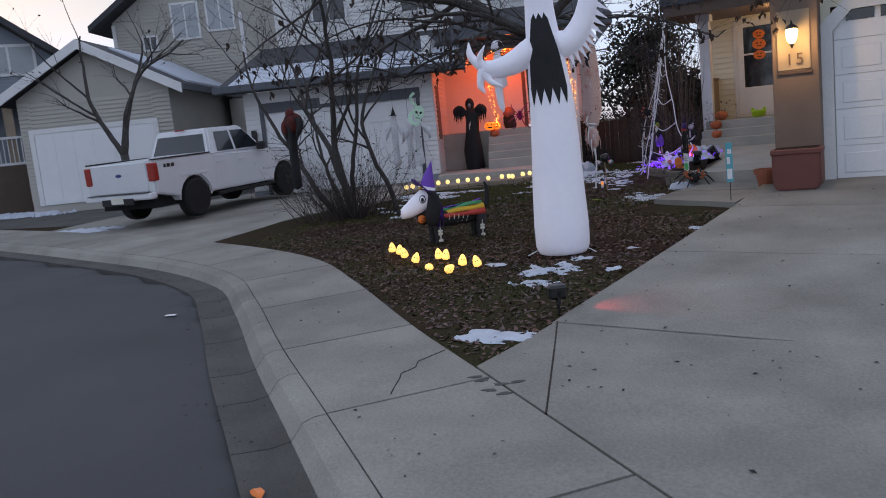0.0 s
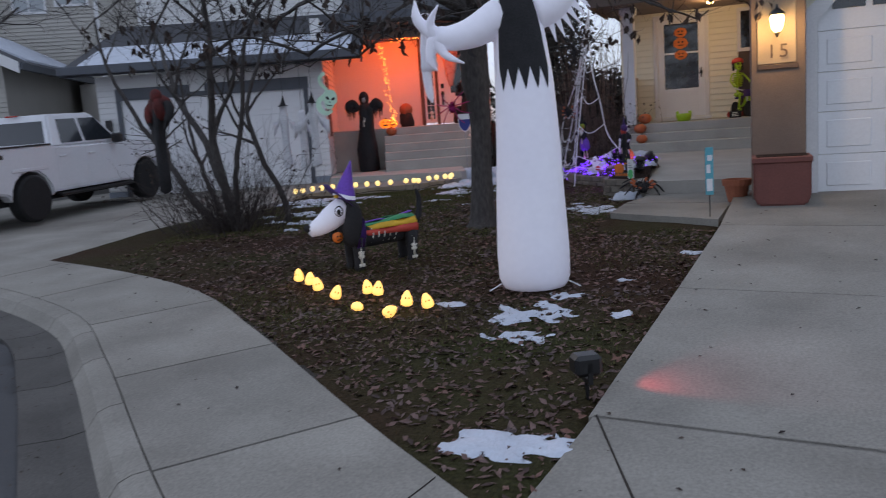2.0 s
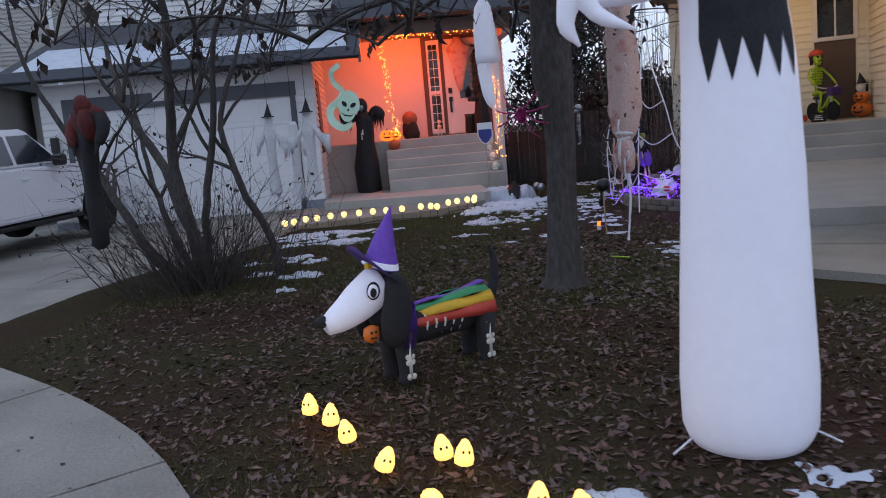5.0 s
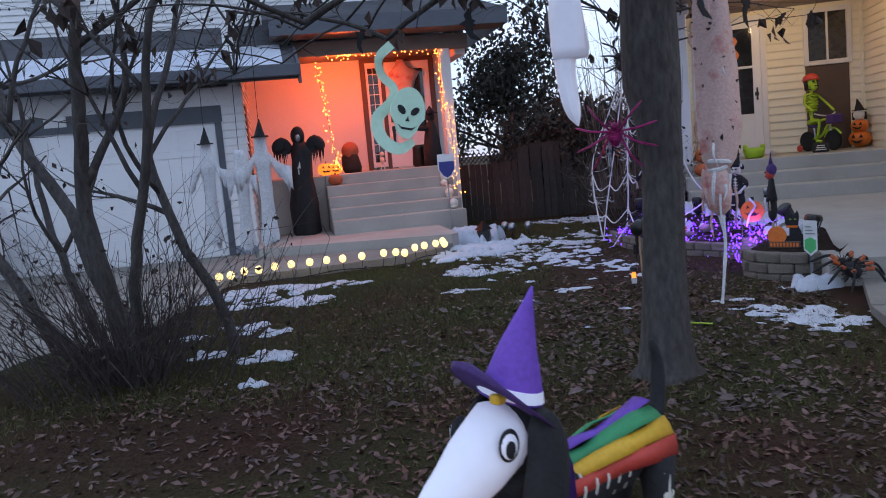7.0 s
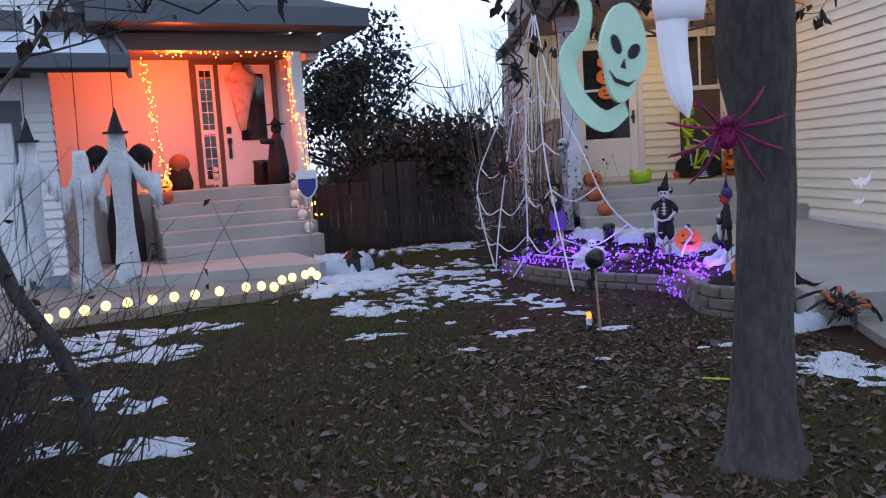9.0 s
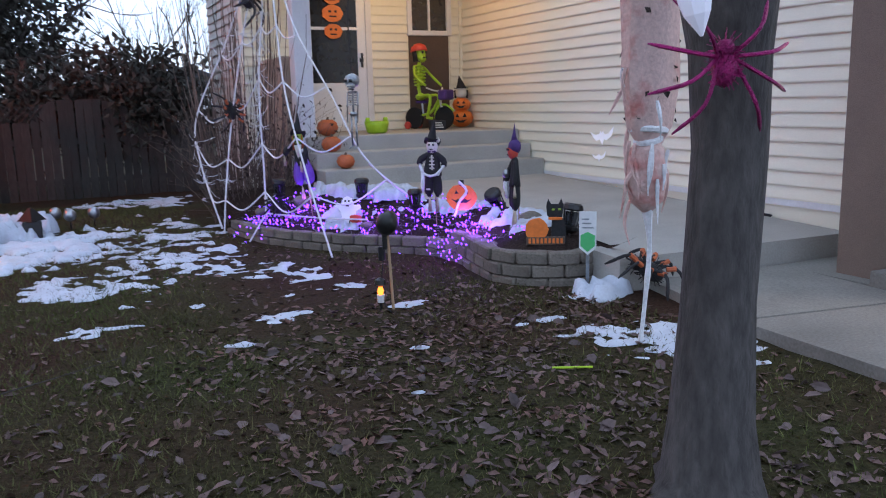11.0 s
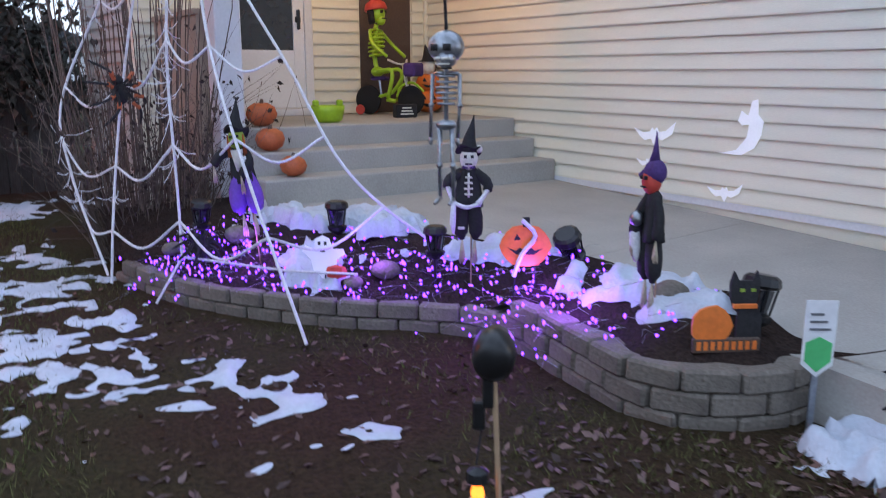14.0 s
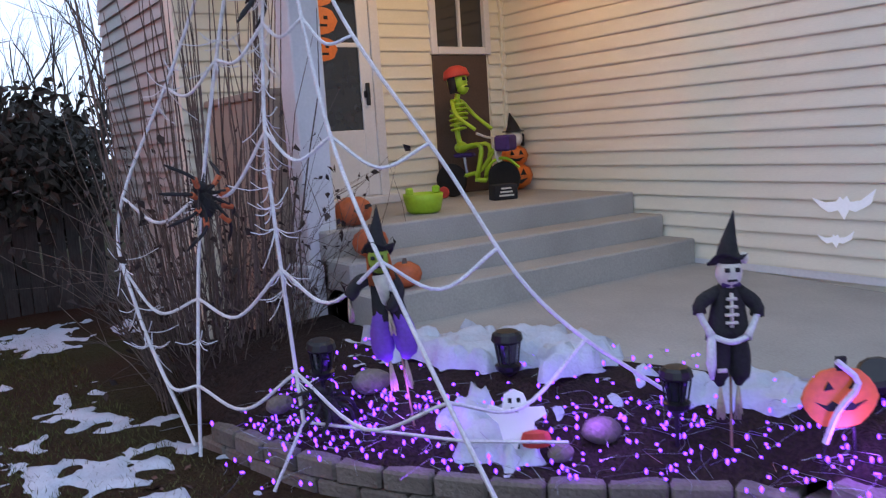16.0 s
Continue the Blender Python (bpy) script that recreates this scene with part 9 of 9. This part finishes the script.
# stained gauze body hanging by the tree
t = thing("wrapped_body", pose(-4.05, 11.86, 0.42), "blood-stained gauze body bundle hanging head down", "decoration")
rng_c = random.Random(6)
part("torso", lathe([(0.05, 0.92), (0.095, 1.0), (0.125, 1.2), (0.135, 1.6), (0.12, 1.95), (0.10, 2.2), (0.05, 2.5)], 22, m=Matrix.Diagonal((1, 0.75, 1, 1)), wobble=0.45, seed=12), "gauze_pink", t, smooth=True)
part("head", lathe([(0.02, 0.62), (0.075, 0.67), (0.092, 0.78), (0.075, 0.90), (0.04, 0.95)], 18, m=Matrix.Diagonal((1, 0.8, 1, 1)), wobble=0.3, seed=4), "gauze_pink", t, smooth=True)
for z, r, slope in ((0.945, 0.058, 0.015), (0.985, 0.082, -0.01)):
    part("wrap", tube([(r * math.cos(a), 0.78 * r * math.sin(a), z + slope * math.sin(a + 1.0)) for a in (2 * math.pi * j / 16 for j in range(17))], 0.015, 6), "cloth_white", t, "grey-white gauze wrap")
for k in range(26):
    a, z = rng_c.uniform(0, 6.283), rng_c.choice((rng_c.uniform(0.66, 1.0), rng_c.uniform(1.0, 2.3)))
    r = 0.098 if z < 1.0 else 0.128
    d = Vector((math.cos(a), 0.78 * math.sin(a), 0))
    fall = rng_c.uniform(0.10, 0.24)
    part("shred", tube(spline([d * r + Vector((0, 0, z)), d * (r + 0.012) + Vector((rng_c.gauss(0, 0.01), rng_c.gauss(0, 0.01), z - fall * 0.5)), d * r + Vector((rng_c.gauss(0, 0.02), rng_c.gauss(0, 0.02), z - fall))], 3), [0.007, 0.010, 0.009, 0.008, 0.006, 0.004, 0.002], 5), "cloth_white" if k % 3 == 0 else "gauze_pink", t)
part("trailing_strip", tube(spline([(0, 0, 0.66), (0.02, 0, 0.45), (0.0, 0, 0.2), (-0.02, 0, 0.02)], 4), [0.03, 0.024, 0.016, 0.012, 0.011, 0.011, 0.014, 0.011, 0.010, 0.010, 0.010, 0.010, 0.014], 6), "cloth_white", t)
v, f = leaf_cards([(Vector((0.128 * math.cos(a), 0.098 * math.sin(a), rng_c.uniform(1.0, 2.3))), None) for a in (rng_c.uniform(0, 6.283) for _ in range(60))], 0.04, rng_c, 0.6)
raw_mesh("stuck_leaves", v, f, "dead_leaf", t, "dead leaves caught in the gauze")["kind"] = "stuff"

# red-topped hanging ghoul in the bush tree
t = thing("hanging_ghoul", pose(-7.86, 9.56, 1.30), "dark ragged ghoul with red shoulders hung in the bush", "decoration")
part("robe", lathe([(0.02, -0.42), (0.06, -0.38), (0.075, -0.1), (0.065, 0.15), (0.085, 0.42), (0.09, 0.55), (0.04, 0.60)], 16, wobble=0.9, seed=3, m=pose(-0.07, 0, 0) @ Matrix.Diagonal((1, 0.8, 1, 1))), "black", t, smooth=True)
bm = lathe([(0.03, 0.42), (0.10, 0.46), (0.135, 0.56), (0.11, 0.66), (0.05, 0.71)], 18, wobble=0.7, seed=8, m=Matrix.Diagonal((1.1, 0.8, 1, 1)))
part("shoulders", bm, "red_dark", t, "dark red cloth shoulders", smooth=True)
for s_ in (-1, 1):
    arm = part("sleeve", tube(spline([(s_ * 0.10, 0, 0.62), (s_ * 0.15, -0.03, 0.52), (s_ * 0.12, -0.07, 0.40)], 4), [0.05, 0.055, 0.055, 0.055, 0.05, 0.05, 0.045, 0.04, 0.03], 9), "red_dark" if s_ < 0 else "black", t, smooth=True)
    part("claw", tube([(s_ * 0.12, -0.07, 0.41), (s_ * 0.10, -0.09, 0.33)], [0.022, 0.008], 6), "black", arm)
part("head", ball(bmesh.new(), (0.0, -0.05, 0.70), 0.075, 12, 9, (0.9, 0.95, 1.15)), "red_dark", t, smooth=True)
part("cord", tube([(0.0, 0, 0.76), (0, 0.05, 1.5)], 0.005, 4), "black", t)
# small hanging bats of cloth
rng_b = random.Random(3)
for x, y, z in ((-4.3, 10.2, 2.25), (-5.6, 11.5, 2.45), (-3.9, 11.4, 2.35), (-6.6, 12.4, 2.6)):
    bm = prism([(q[0] * 0.12, q[1] * 0.16) for q in BAT], -0.003, 0.003, "y")
    ob = link_mesh("hanging_bat", bm, "black")
    ob.matrix_basis = pose(x, y, z, rng_b.uniform(-30, 30), rng_b.uniform(50, 120), rng_b.uniform(0, 90))
    tagged(ob, "black cloth bat hanging among the twigs", "decoration", "cloth bats")

# one bright orange leaf in the gutter and a green glow stick on the grass
bm = leaf_mesh("leaf", random.Random(5))
ob = link_mesh("maple_leaf", bm, "orange")
ob.matrix_basis = pose(-2.72, 2.72, land(-2.72, 2.72) - 0.115, 6, 4, 60) @ Matrix.Diagonal((1.7, 1.7, 1.7, 1))
tagged(ob, "bright orange fallen leaf in the gutter", "leaf")
ob = link_mesh("glow_stick", tube([(-0.10, 0, 0), (0.10, 0.02, 0.004)], 0.006, 6), "green_lime")
ob.matrix_basis = pose(-4.20, 12.22, surface(-4.20, 12.22) + 0.014, 0, 0, -35)
tagged(ob, "thin lime green stick lying among the leaves", "stick")
ob = link_mesh("litter_scrap", boxes((-0.05, -0.03, 0, 0.06, 0.03, 0.006), bevel=0.002), "trim_white")
ob.matrix_basis = pose(-6.55, 5.65, land(-6.2, 6.4) - 0.118, 0, 0, 20)
tagged(ob, "scrap of white paper in the gutter", "litter")

# ---- lamps of the place ----
lamp("porch_lamp_light", "POINT", (-2.15, 18.7, 3.30), 26, (1.0, 0.62, 0.30), 0.08)
lamp("wall_lantern_light", "POINT", (-1.22, 11.52, 2.24), 36, (1.0, 0.58, 0.22), 0.06)
q = uv(-0.6, 22.62, 3.35)
lamp("orange_porch_light", "POINT", tuple(q), 118, (1.0, 0.11, 0.012), 0.10)

for x, y in ((-4.3, 16.6), (-3.8, 15.9), (-3.35, 15.1), (-3.42, 14.72)):
    lamp("fairy_light_glow", "POINT", (x, y, 0.62), 3.6, (0.34, 0.07, 1.0), 0.10)
lamp("fairy_light_glow", "POINT", (-3.68, 15.1, 0.36), 0.6, (0.45, 0.10, 1.0), 0.05)
lamp("red_spot_light", "SPOT", (-2.25, 5.80, 0.22), 9, (1.0, 0.06, 0.08), 0.02, (-1.2, 6.3, 0.03), 75)
